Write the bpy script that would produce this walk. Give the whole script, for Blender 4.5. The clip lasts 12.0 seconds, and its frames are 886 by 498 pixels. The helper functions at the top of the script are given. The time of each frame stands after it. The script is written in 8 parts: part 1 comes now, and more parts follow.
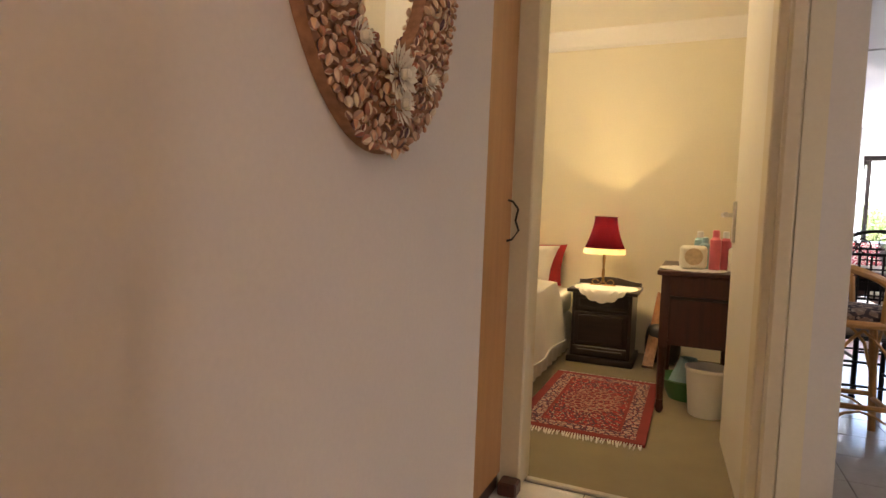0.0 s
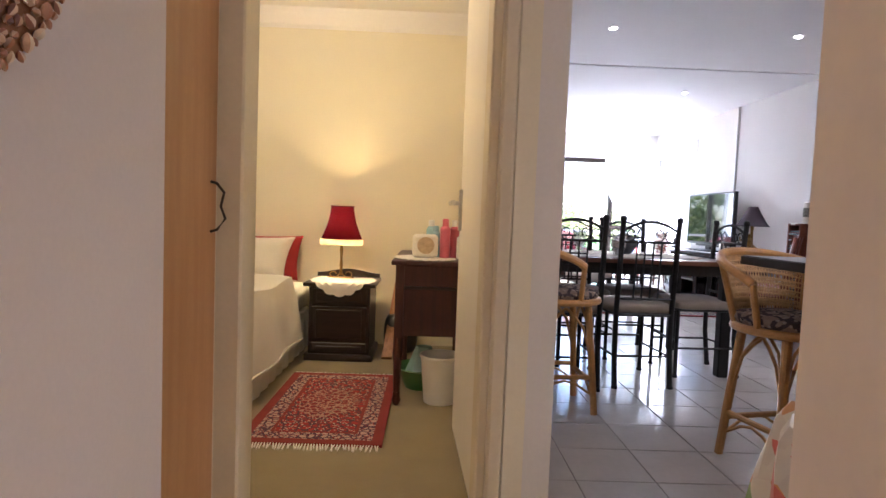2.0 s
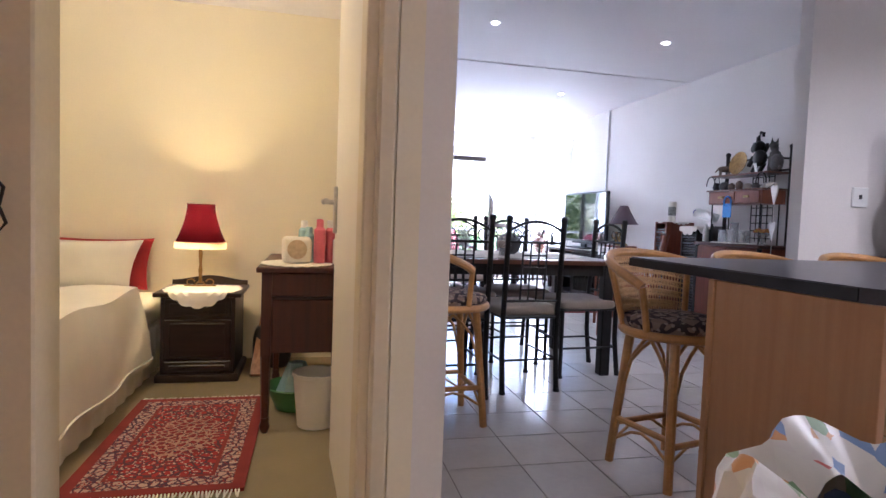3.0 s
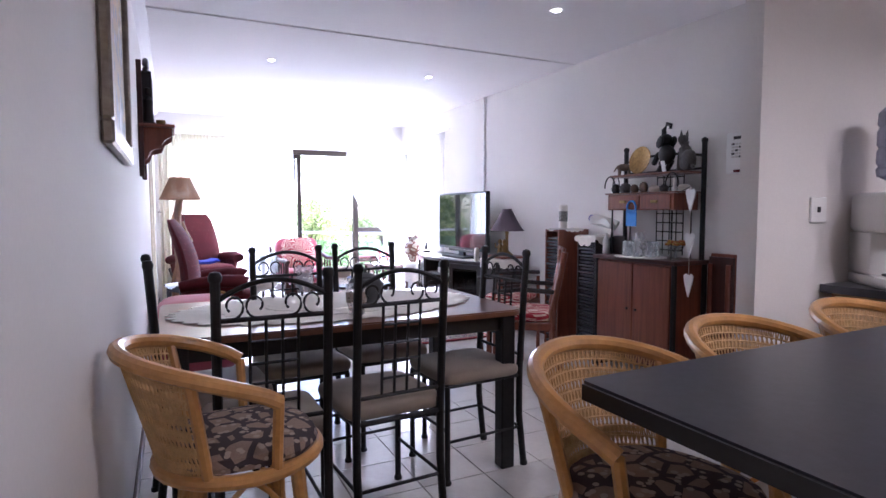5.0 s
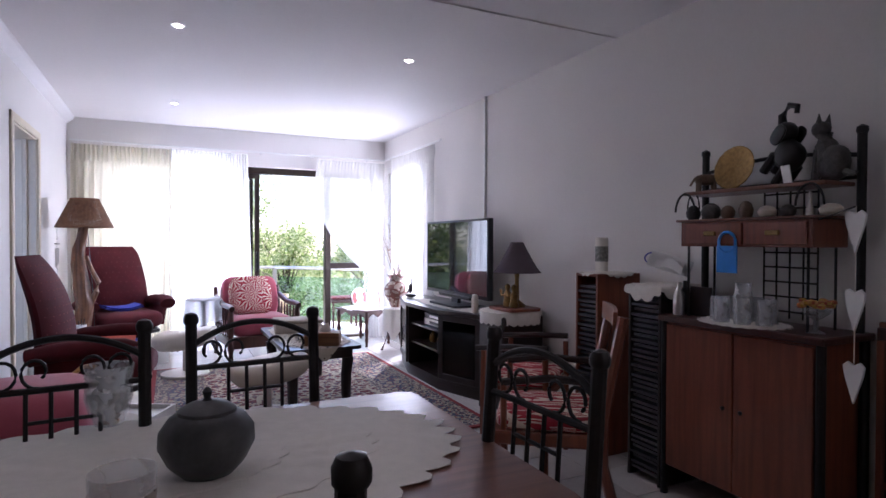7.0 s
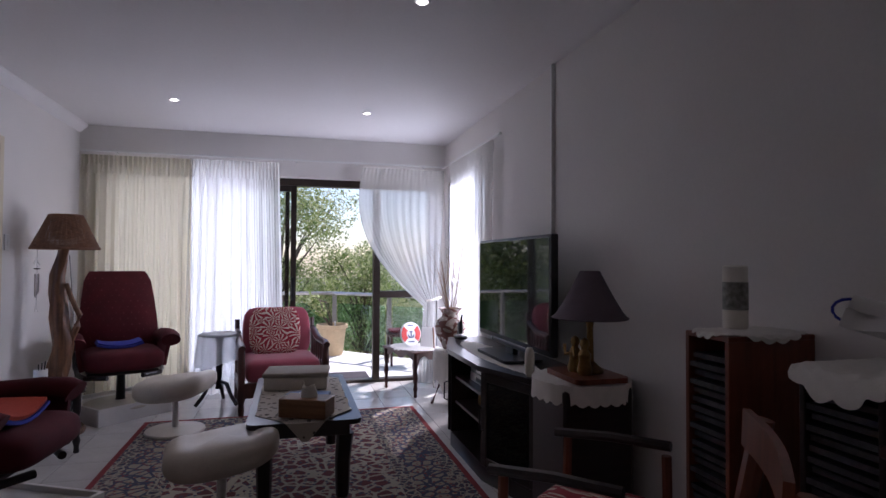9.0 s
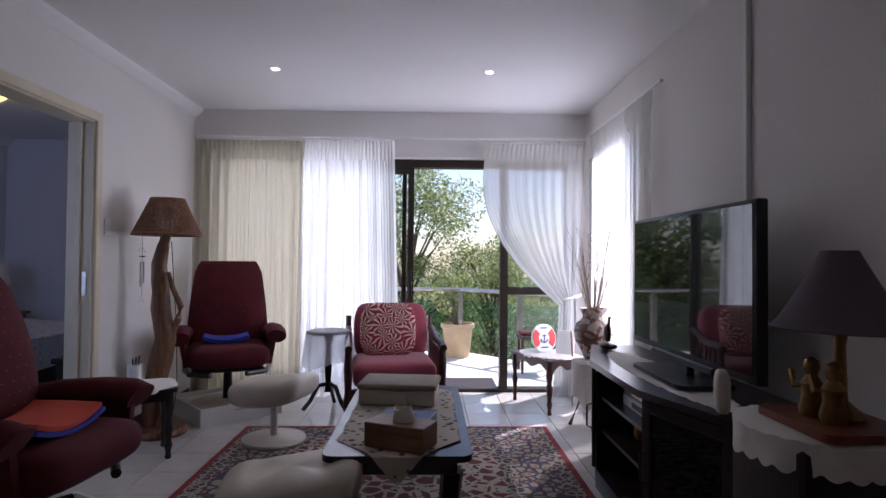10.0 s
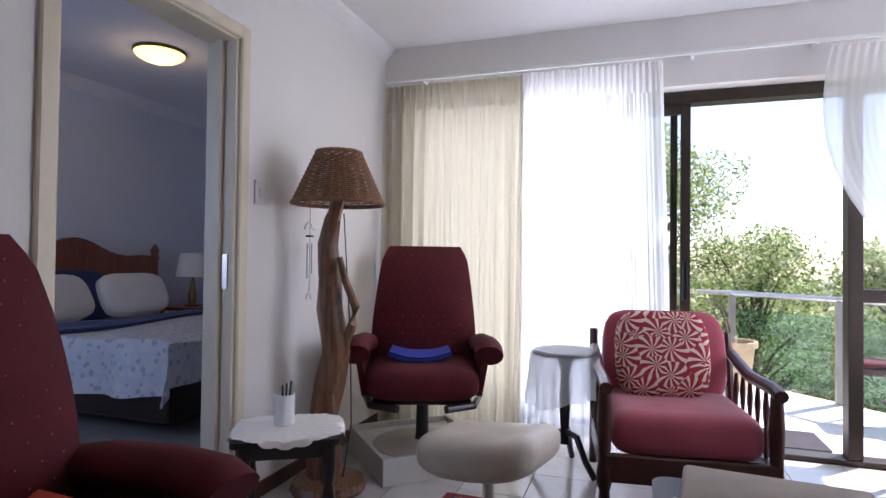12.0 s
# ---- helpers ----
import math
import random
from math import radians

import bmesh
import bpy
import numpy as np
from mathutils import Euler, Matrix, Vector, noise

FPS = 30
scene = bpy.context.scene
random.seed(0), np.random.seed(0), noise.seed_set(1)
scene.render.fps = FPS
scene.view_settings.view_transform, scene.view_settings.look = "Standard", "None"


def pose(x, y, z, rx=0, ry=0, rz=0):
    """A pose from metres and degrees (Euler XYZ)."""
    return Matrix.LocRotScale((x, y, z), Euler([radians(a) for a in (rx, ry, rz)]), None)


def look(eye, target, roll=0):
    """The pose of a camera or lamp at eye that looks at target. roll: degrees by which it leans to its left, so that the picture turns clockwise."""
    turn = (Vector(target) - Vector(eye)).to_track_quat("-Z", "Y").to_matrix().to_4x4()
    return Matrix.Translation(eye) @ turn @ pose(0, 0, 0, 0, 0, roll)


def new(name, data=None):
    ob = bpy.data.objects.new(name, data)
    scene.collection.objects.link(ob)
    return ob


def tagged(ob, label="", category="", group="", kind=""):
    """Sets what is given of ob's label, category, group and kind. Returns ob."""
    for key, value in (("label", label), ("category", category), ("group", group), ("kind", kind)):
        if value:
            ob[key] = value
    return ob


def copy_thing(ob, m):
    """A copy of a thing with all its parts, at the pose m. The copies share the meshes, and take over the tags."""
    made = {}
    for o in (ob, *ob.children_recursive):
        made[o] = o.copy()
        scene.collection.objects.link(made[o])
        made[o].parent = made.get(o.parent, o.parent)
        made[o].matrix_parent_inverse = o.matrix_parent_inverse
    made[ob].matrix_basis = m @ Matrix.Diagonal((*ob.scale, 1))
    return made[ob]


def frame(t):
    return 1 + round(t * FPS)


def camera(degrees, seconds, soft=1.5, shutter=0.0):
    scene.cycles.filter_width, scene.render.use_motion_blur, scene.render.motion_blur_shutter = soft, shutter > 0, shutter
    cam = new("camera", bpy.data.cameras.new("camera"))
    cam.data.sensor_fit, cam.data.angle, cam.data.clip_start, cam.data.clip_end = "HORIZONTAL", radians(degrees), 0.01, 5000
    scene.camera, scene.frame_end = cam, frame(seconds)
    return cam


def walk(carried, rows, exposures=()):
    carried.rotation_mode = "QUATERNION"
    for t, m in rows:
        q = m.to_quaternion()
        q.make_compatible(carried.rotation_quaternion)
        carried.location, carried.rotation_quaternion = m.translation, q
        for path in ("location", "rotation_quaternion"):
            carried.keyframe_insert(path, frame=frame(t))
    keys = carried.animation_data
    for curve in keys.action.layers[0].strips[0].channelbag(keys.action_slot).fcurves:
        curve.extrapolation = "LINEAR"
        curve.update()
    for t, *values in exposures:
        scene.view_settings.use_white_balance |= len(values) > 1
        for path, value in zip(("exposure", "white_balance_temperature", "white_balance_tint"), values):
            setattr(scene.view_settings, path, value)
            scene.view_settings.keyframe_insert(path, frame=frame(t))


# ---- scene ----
cam = camera(75.8, 12.0)
PATH = [
    (0, (0.094, -0.03, 0.99), (-0.708, 1.799, 0.873), 2.2),
    (0.5, (0.13, -0.005, 0.989), (-0.548, 1.873, 0.868), 2.3),
    (1, (0.128, 0.028, 0.972), (-0.397, 1.954, 0.863), 2.0),
    (1.5, (0.131, 0.112, 0.974), (-0.151, 2.088, 0.858), 2.3),
    (2, (0.125, 0.247, 0.976), (0.171, 2.243, 0.865), 2.2),
    (2.5, (0.123, 0.363, 0.97), (0.372, 2.345, 0.866), 2.2),
    (3, (0.166, 0.513, 0.989), (0.617, 2.459, 0.885), 2.1),
    (3.5, (0.25, 0.703, 1.029), (0.881, 2.598, 0.927), 2.1),
    (3.7, (0.311, 0.808, 1.077), (0.999, 2.682, 0.958), 2.2),
    (5.3, (0.778, 1.89, 1.21), (1.651, 3.685, 1.084), -0.2),
    (5.5, (0.86, 2.048, 1.194), (1.732, 3.845, 1.085), -0.0),
    (6, (1.03, 2.395, 1.212), (1.908, 4.189, 1.116), 0.1),
    (6.5, (1.236, 2.727, 1.227), (2.111, 4.525, 1.161), 0.2),
    (7, (1.436, 3.051, 1.23), (2.305, 4.852, 1.203), 0.2),
    (7.2, (1.543, 3.174, 1.257), (2.409, 4.976, 1.243), 0.2),
    (8, (1.955, 3.555, 1.285), (2.70, 5.415, 1.285), 0.2),
    (8.8, (2.306, 3.994, 1.28), (2.922, 5.897, 1.318), 0.2),
    (9, (2.375, 4.158, 1.265), (2.889, 6.09, 1.309), 0.3),
    (9.5, (2.507, 4.531, 1.226), (2.735, 6.518, 1.267), 0.4),
    (10, (2.565, 4.967, 1.189), (2.612, 6.966, 1.228), 0.5),
    (10.5, (2.545, 5.373, 1.151), (2.445, 7.37, 1.19), 0.6),
    (11, (2.412, 5.761, 1.105), (2.147, 7.743, 1.151), 0.3),
    (11.5, (2.203, 6.14, 1.084), (1.777, 8.093, 1.138), 0.2),
    (12, (2.119, 6.493, 1.088), (1.475, 8.386, 1.124), 0.7),
]
EXPOSURE = [(0, 3.1, 6150, 18), (1.5, 3.2, 5850, 20), (2.5, 3.42, 5300, 22), (3.5, 3.28, 5180, 24), (5.5, 2.92, 5450, 28), (6.5, 2.24, 5500, 29), (7, 1.82, 5590, 28),
            (9, 0.28, 5800, 28), (9.5, 0.25, 5820, 28), (10.5, 0.62, 5900, 25), (11, 0.87, 5900, 24), (12, 1.05, 5900, 23)]
walk(cam, [(t, look(e, g, r)) for t, e, g, r in PATH], EXPOSURE)

# ---- light ----
world = bpy.data.worlds.new("world")
scene.world = world
world.use_nodes = True
wn = world.node_tree.nodes
sky = wn.new("ShaderNodeTexSky")
sky.sky_type, sky.sun_disc = "NISHITA", False
SUN_EL, SUN_AZ = 50.0, 45.0          # azimuth from +y towards +x
sky.sun_elevation, sky.sun_rotation = radians(SUN_EL), radians(SUN_AZ)
sky.dust_density = 0.8
wn["Background"].inputs[1].default_value = 0.15
world.node_tree.links.new(sky.outputs[0], wn["Background"].inputs[0])


def lamp(name, kind, watts, m, color=(1, 1, 1), **kw):
    d = bpy.data.lights.new(name, kind)
    d.energy, d.color = watts, color
    if "size" in kw and kind != "AREA":
        d.shadow_soft_size = kw["size"]
    if kind == "AREA":
        d.shape, d.size, d.size_y = "RECTANGLE", kw["size"], kw["size_y"]
    if kind == "SPOT":
        d.spot_size, d.spot_blend = radians(kw.get("cone", 100)), 0.6
    if kind == "SUN":
        d.angle = radians(kw.get("angle", 0.5))
    ob = new(name, d)
    ob.matrix_world = m
    return ob


az, el = radians(SUN_AZ), radians(SUN_EL)
sun_way = Vector((math.sin(az) * math.cos(el), math.cos(az) * math.cos(el), math.sin(el)))
lamp("sun", "SUN", 5.0, look(tuple(sun_way * 30), (0, 0, 0)), (1.0, 0.95, 0.87))
WARM = (1.0, 0.80, 0.55)
# daylight standing in the window openings, behind the curtains
lamp("window_daylight_north", "AREA", 19, look((1.35, 10.12, 1.15), (1.35, 5, 1.0)), (0.86, 0.93, 1.0), size=1.5, size_y=1.8)
lamp("window_daylight_east", "AREA", 22, look((3.97, 9.32, 1.2), (0, 9.0, 1.0)), (0.9, 0.95, 1.0), size=1.0, size_y=1.6)
# blue fill lamp in an added, unseen window, to brighten the main bedroom
lamp("window_daylight_bedroom", "AREA", 8, look((-1.0, 6.46, 1.5), (-1.0, 9, 1.2)), (0.52, 0.68, 1.0), size=1.5, size_y=1.1)

# ---- materials ----


def mat(name, color, rough=0.6, metal=0.0, var=0.12, scale=6.0, fine=60.0, bump=0.15, spec=0.5, extra=None, trans=0.0, sheen=0.0, stretch=(1, 1, 1), coat=0.0):
    """Principled surface with stains at two scales and a fine relief, in local metres."""
    m = bpy.data.materials.new(name)
    m.use_nodes = True
    n, l = m.node_tree.nodes, m.node_tree.links
    b = n["Principled BSDF"]
    tc, mp = n.new("ShaderNodeTexCoord"), n.new("ShaderNodeMapping")
    mp.inputs["Scale"].default_value = stretch
    l.new(tc.outputs["Object"], mp.inputs[0])
    big, small = n.new("ShaderNodeTexNoise"), n.new("ShaderNodeTexNoise")
    big.inputs["Scale"].default_value, small.inputs["Scale"].default_value = scale, fine
    big.inputs["Detail"].default_value = 5
    small.inputs["Detail"].default_value = 3
    l.new(mp.outputs[0], big.inputs["Vector"])
    l.new(mp.outputs[0], small.inputs["Vector"])
    mixn = n.new("ShaderNodeMix")
    mixn.data_type = "FLOAT"
    mixn.inputs[0].default_value = 0.4
    l.new(big.outputs[0], mixn.inputs[2])
    l.new(small.outputs[0], mixn.inputs[3])
    ramp = n.new("ShaderNodeValToRGB")
    lo = tuple(max(0.0, c * (1 - var)) for c in color) + (1,)
    hi = tuple(min(1.0, c * (1 + var)) for c in color) + (1,)
    ramp.color_ramp.elements[0].position, ramp.color_ramp.elements[1].position = 0.3, 0.7
    ramp.color_ramp.elements[0].color, ramp.color_ramp.elements[1].color = lo, hi
    l.new(mixn.outputs[0], ramp.inputs[0])
    l.new(ramp.outputs[0], b.inputs["Base Color"])
    b.inputs["Roughness"].default_value, b.inputs["Metallic"].default_value = rough, metal
    b.inputs["Specular IOR Level"].default_value = spec
    if trans:
        b.inputs["Transmission Weight"].default_value = trans
    if sheen:
        b.inputs["Sheen Weight"].default_value = sheen
    if coat:
        b.inputs["Coat Weight"].default_value, b.inputs["Coat Roughness"].default_value = coat, 0.15
    if bump:
        bp = n.new("ShaderNodeBump")
        bp.inputs["Strength"].default_value, bp.inputs["Distance"].default_value = bump, 0.004
        l.new(mixn.outputs[0], bp.inputs["Height"])
        l.new(bp.outputs[0], b.inputs["Normal"])
    if extra:
        extra(m, n, l, b, ramp, tc)
    return m


def glass(name, color=(0.97, 0.99, 0.98), rough=0.0, alpha=0.12):
    """Thin clear pane: mostly see-through, with a clear-coat gloss."""
    m = bpy.data.materials.new(name)
    m.use_nodes = True
    n, l = m.node_tree.nodes, m.node_tree.links
    n.clear()
    out, mx = n.new("ShaderNodeOutputMaterial"), n.new("ShaderNodeMixShader")
    tr, gl, fr = n.new("ShaderNodeBsdfTransparent"), n.new("ShaderNodeBsdfGlossy"), n.new("ShaderNodeMath")
    lw, pw = n.new("ShaderNodeLayerWeight"), n.new("ShaderNodeMath")
    tr.inputs[0].default_value = (*color, 1)
    gl.inputs["Roughness"].default_value = rough
    lw.inputs[0].default_value = 0.5
    pw.operation, fr.operation = "POWER", "MULTIPLY_ADD"
    l.new(lw.outputs["Facing"], pw.inputs[0])
    pw.inputs[1].default_value = 5.0
    l.new(pw.outputs[0], fr.inputs[0])
    fr.inputs[1].default_value, fr.inputs[2].default_value = 0.75, 0.04
    l.new(fr.outputs[0], mx.inputs[0])
    l.new(tr.outputs[0], mx.inputs[1])
    l.new(gl.outputs[0], mx.inputs[2])
    l.new(mx.outputs[0], out.inputs[0])
    return m


def fabric_sheer(name, color, see, glow):
    """Thin woven cloth: part see-through, part lit from behind."""
    m = bpy.data.materials.new(name)
    m.use_nodes = True
    n, l = m.node_tree.nodes, m.node_tree.links
    n.clear()
    out = n.new("ShaderNodeOutputMaterial")
    tr, df, tl = n.new("ShaderNodeBsdfTransparent"), n.new("ShaderNodeBsdfDiffuse"), n.new("ShaderNodeBsdfTranslucent")
    a, b2 = n.new("ShaderNodeMixShader"), n.new("ShaderNodeMixShader")
    tc, mp, nz, rp = n.new("ShaderNodeTexCoord"), n.new("ShaderNodeMapping"), n.new("ShaderNodeTexNoise"), n.new("ShaderNodeValToRGB")
    mp.inputs["Scale"].default_value = (60, 60, 4)
    l.new(tc.outputs["Object"], mp.inputs[0])
    l.new(mp.outputs[0], nz.inputs["Vector"])
    rp.color_ramp.elements[0].color = tuple(c * 0.88 for c in color) + (1,)
    rp.color_ramp.elements[1].color = (*color, 1)
    l.new(nz.outputs[0], rp.inputs[0])
    l.new(rp.outputs[0], df.inputs[0])
    l.new(rp.outputs[0], tl.inputs[0])
    a.inputs[0].default_value = glow
    l.new(df.outputs[0], a.inputs[1])
    l.new(tl.outputs[0], a.inputs[2])
    b2.inputs[0].default_value = see
    l.new(a.outputs[0], b2.inputs[1])
    l.new(tr.outputs[0], b2.inputs[2])
    l.new(b2.outputs[0], out.inputs[0])
    return m


def emit(name, color, strength):
    m = bpy.data.materials.new(name)
    m.use_nodes = True
    b = m.node_tree.nodes["Principled BSDF"]
    b.inputs["Base Color"].default_value = (*color, 1)
    b.inputs["Emission Color"].default_value = (*color, 1)
    b.inputs["Emission Strength"].default_value = strength
    return m


def wood_extra(dark, freq=10.0, axis=0):
    """Long grain: stretched rings mixed over the base."""
    def run(m, n, l, b, ramp, tc):
        w, mp, mx = n.new("ShaderNodeTexNoise"), n.new("ShaderNodeMapping"), n.new("ShaderNodeMix")
        sc = [freq * 6] * 3
        sc[axis] = freq * 0.35
        mp.inputs["Scale"].default_value = sc
        w.inputs["Scale"].default_value, w.inputs["Detail"].default_value = 1.0, 6
        l.new(tc.outputs["Object"], mp.inputs[0])
        l.new(mp.outputs[0], w.inputs["Vector"])
        mx.data_type = "RGBA"
        cr = n.new("ShaderNodeValToRGB")
        cr.color_ramp.elements[0].position, cr.color_ramp.elements[1].position = 0.42, 0.68
        l.new(w.outputs[0], cr.inputs[0])
        l.new(cr.outputs[0], mx.inputs[0])
        l.new(ramp.outputs[0], mx.inputs[6])
        mx.inputs[7].default_value = (*dark, 1)
        l.new(mx.outputs[2], b.inputs["Base Color"])
    return run


def pattern_extra(color2, color3, scale, kind="medallion"):
    """Woven figures: two interleaved cell fields, in local metres."""
    def run(m, n, l, b, ramp, tc):
        v, v2 = n.new("ShaderNodeTexVoronoi"), n.new("ShaderNodeTexVoronoi")
        v.inputs["Scale"].default_value, v2.inputs["Scale"].default_value = scale, scale * 2.3
        v.feature = "DISTANCE_TO_EDGE"
        c1, c2 = n.new("ShaderNodeValToRGB"), n.new("ShaderNodeValToRGB")
        c1.color_ramp.interpolation = c2.color_ramp.interpolation = "CONSTANT"
        c1.color_ramp.elements[1].position = 0.11
        c1.color_ramp.elements[0].color, c1.color_ramp.elements[1].color = (1, 1, 1, 1), (0, 0, 0, 1)
        c2.color_ramp.elements[1].position = 0.3
        c2.color_ramp.elements[0].color, c2.color_ramp.elements[1].color = (1, 1, 1, 1), (0, 0, 0, 1)
        for a, c in ((v, c1), (v2, c2)):
            l.new(tc.outputs["Object"], a.inputs["Vector"])
            l.new(a.outputs["Distance"], c.inputs[0])
        m1, m2 = n.new("ShaderNodeMix"), n.new("ShaderNodeMix")
        m1.data_type = m2.data_type = "RGBA"
        l.new(c1.outputs[0], m1.inputs[0])
        l.new(ramp.outputs[0], m1.inputs[6])
        m1.inputs[7].default_value = (*color2, 1)
        l.new(c2.outputs[0], m2.inputs[0])
        l.new(m1.outputs[2], m2.inputs[6])
        m2.inputs[7].default_value = (*color3, 1)
        l.new(m2.outputs[2], b.inputs["Base Color"])
    return run


def island_extra(spread):
    """A shift of tone from piece to piece."""
    def run(m, n, l, b, ramp, tc):
        oi, hs, mr = n.new("ShaderNodeObjectInfo"), n.new("ShaderNodeHueSaturation"), n.new("ShaderNodeMapRange")
        l.new(oi.outputs["Random"], mr.inputs[0])
        mr.inputs[3].default_value, mr.inputs[4].default_value = 1 - spread, 1 + spread
        l.new(mr.outputs[0], hs.inputs["Value"])
        l.new(ramp.outputs[0], hs.inputs["Color"])
        l.new(hs.outputs[0], b.inputs["Base Color"])
    return run


def mesh_island_extra(cols):
    """Each loose piece of the mesh takes its own tone from the given ones."""
    def run(m, n, l, b, ramp, tc):
        g, cr = n.new("ShaderNodeNewGeometry"), n.new("ShaderNodeValToRGB")
        el = cr.color_ramp.elements
        el[0].color, el[0].position = (*cols[0], 1), 0.0
        el[1].color, el[1].position = (*cols[-1], 1), 1.0
        for i, c in enumerate(cols[1:-1]):
            e = el.new((i + 1) / (len(cols) - 1))
            e.color = (*c, 1)
        l.new(g.outputs["Random Per Island"], cr.inputs[0])
        l.new(cr.outputs[0], b.inputs["Base Color"])
    return run


WALL = mat("wall_paint", (0.76, 0.73, 0.70), 0.75, var=0.04, scale=1.5, fine=90, bump=0.12)
WALL_BED = mat("cream_wall_paint", (0.80, 0.74, 0.58), 0.75, var=0.04, scale=1.5, fine=90, bump=0.12)
WALL_PASS = mat("passage_wall_paint", (0.74, 0.67, 0.63), 0.75, var=0.04, scale=1.5, fine=90, bump=0.12)
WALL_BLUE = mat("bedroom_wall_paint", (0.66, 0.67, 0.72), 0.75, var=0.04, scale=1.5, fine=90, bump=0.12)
CEIL = mat("ceiling_paint", (0.82, 0.80, 0.80), 0.8, var=0.03, scale=1.2, fine=40, bump=0.08)
FRAME = mat("door_frame_paint", (0.70, 0.62, 0.46), 0.45, var=0.06, scale=5, bump=0.06)
DOORP = mat("white_door_paint", (0.80, 0.76, 0.68), 0.4, var=0.04, scale=4, bump=0.05)
TILE = mat("floor_tile_glaze", (0.66, 0.63, 0.59), 0.16, var=0.07, scale=7, fine=35, bump=0.04, spec=0.5, extra=island_extra(0.05))
GROUT = mat("grout", (0.22, 0.20, 0.18), 0.9, var=0.2, scale=20, bump=0.3)
CARPET = mat("beige_carpet", (0.25, 0.20, 0.105), 0.95, var=0.15, scale=5, fine=220, bump=0.5, sheen=0.3)
CARPET2 = mat("grey_carpet", (0.25, 0.23, 0.21), 0.95, var=0.15, scale=5, fine=220, bump=0.5)
BEECH = mat("beech_veneer", (0.50, 0.265, 0.11), 0.42, var=0.08, scale=3, extra=wood_extra((0.45, 0.225, 0.088), 5, 2), bump=0.05)
DARKWOOD = mat("black_stained_wood", (0.016, 0.010, 0.009), 0.34, var=0.3, scale=8, extra=wood_extra((0.026, 0.014, 0.011), 8, 0), bump=0.1, coat=0.12)
REDWOOD = mat("mahogany", (0.062, 0.016, 0.010), 0.4, var=0.2, scale=6, extra=wood_extra((0.042, 0.011, 0.007), 8, 2), bump=0.08, coat=0.1)
CHERRY = mat("cherry_veneer", (0.22, 0.062, 0.03), 0.35, var=0.15, scale=4, extra=wood_extra((0.15, 0.04, 0.02), 7, 2), bump=0.06, coat=0.2)
TABLEWOOD = mat("table_veneer", (0.20, 0.085, 0.05), 0.28, var=0.15, scale=4, extra=wood_extra((0.14, 0.055, 0.032), 7, 0), bump=0.04, coat=0.4)
DRIFT = mat("polished_driftwood", (0.22, 0.10, 0.045), 0.4, var=0.35, scale=9, extra=wood_extra((0.10, 0.045, 0.02), 9, 2), bump=0.5)
CANE = mat("rattan_cane", (0.58, 0.30, 0.09), 0.35, var=0.2, scale=14, bump=0.2, coat=0.4)
CANEWEB = mat("woven_cane", (0.60, 0.38, 0.16), 0.5, var=0.2, scale=20, bump=0.3)
WICKER = mat("wicker", (0.22, 0.10, 0.045), 0.55, var=0.35, scale=30, bump=0.4)
IRON = mat("black_wrought_iron", (0.012, 0.011, 0.011), 0.45, 0.3, var=0.3, scale=25, bump=0.25)
SEATB = mat("beige_seat_fabric", (0.31, 0.26, 0.21), 0.9, var=0.12, scale=10, fine=260, bump=0.4, sheen=0.1)
TOPGREY = mat("dark_laminate", (0.045, 0.045, 0.055), 0.28, var=0.25, scale=40, fine=240, bump=0.05)
REDVEL = mat("burgundy_upholstery", (0.085, 0.0035, 0.0075), 0.9, var=0.25, scale=9, fine=240, bump=0.4, sheen=0.0)
PINKVEL = mat("rose_velour", (0.36, 0.065, 0.095), 0.85, var=0.15, scale=8, fine=240, bump=0.3, sheen=0.3)
CREAMLEATH = mat("cream_leather", (0.55, 0.49, 0.41), 0.42, var=0.1, scale=9, fine=120, bump=0.35)
LACE = mat("lace_cotton", (0.80, 0.77, 0.71), 0.9, var=0.06, scale=30, fine=300, bump=0.6)
WHITE = mat("white_plastic", (0.80, 0.80, 0.78), 0.35, var=0.03, scale=5, bump=0.03)
WHITEBOARD = mat("white_melamine", (0.72, 0.70, 0.67), 0.45, var=0.05, scale=4, bump=0.04)
LINEN = mat("white_linen", (0.78, 0.74, 0.66), 0.9, var=0.06, scale=6, fine=200, bump=0.4, sheen=0.2)
BLACKP = mat("black_plastic", (0.012, 0.012, 0.014), 0.3, var=0.2, scale=20, bump=0.03)
SCREEN = mat("tv_screen", (0.010, 0.012, 0.014), 0.03, var=0.1, scale=3, bump=0.0, spec=0.6, coat=0.2)
ALU = mat("bronze_aluminium", (0.055, 0.04, 0.032), 0.4, 0.5, var=0.15, scale=20, bump=0.05)
STEEL = mat("brushed_steel", (0.6, 0.58, 0.55), 0.3, 0.9, var=0.1, scale=30, bump=0.05)
BRASS = mat("aged_brass", (0.30, 0.19, 0.07), 0.4, 0.9, var=0.3, scale=30, bump=0.1)
TERRA = mat("yellow_terracotta", (0.62, 0.46, 0.28), 0.8, var=0.15, scale=8, bump=0.2)
DECK = mat("deck_tile", (0.74, 0.72, 0.68), 0.7, var=0.12, scale=4, bump=0.2)
PANE = glass("window_glass")
PANE_G = glass("balustrade_glass", (0.72, 0.88, 0.84))
CLEAR = glass("clear_plastic", (0.88, 0.90, 0.93), 0.05)
CURTAIN = fabric_sheer("cream_curtain_cloth", (0.84, 0.80, 0.69), 0.04, 0.46)
SHEER = fabric_sheer("white_sheer_cloth", (0.93, 0.92, 0.90), 0.46, 0.74)
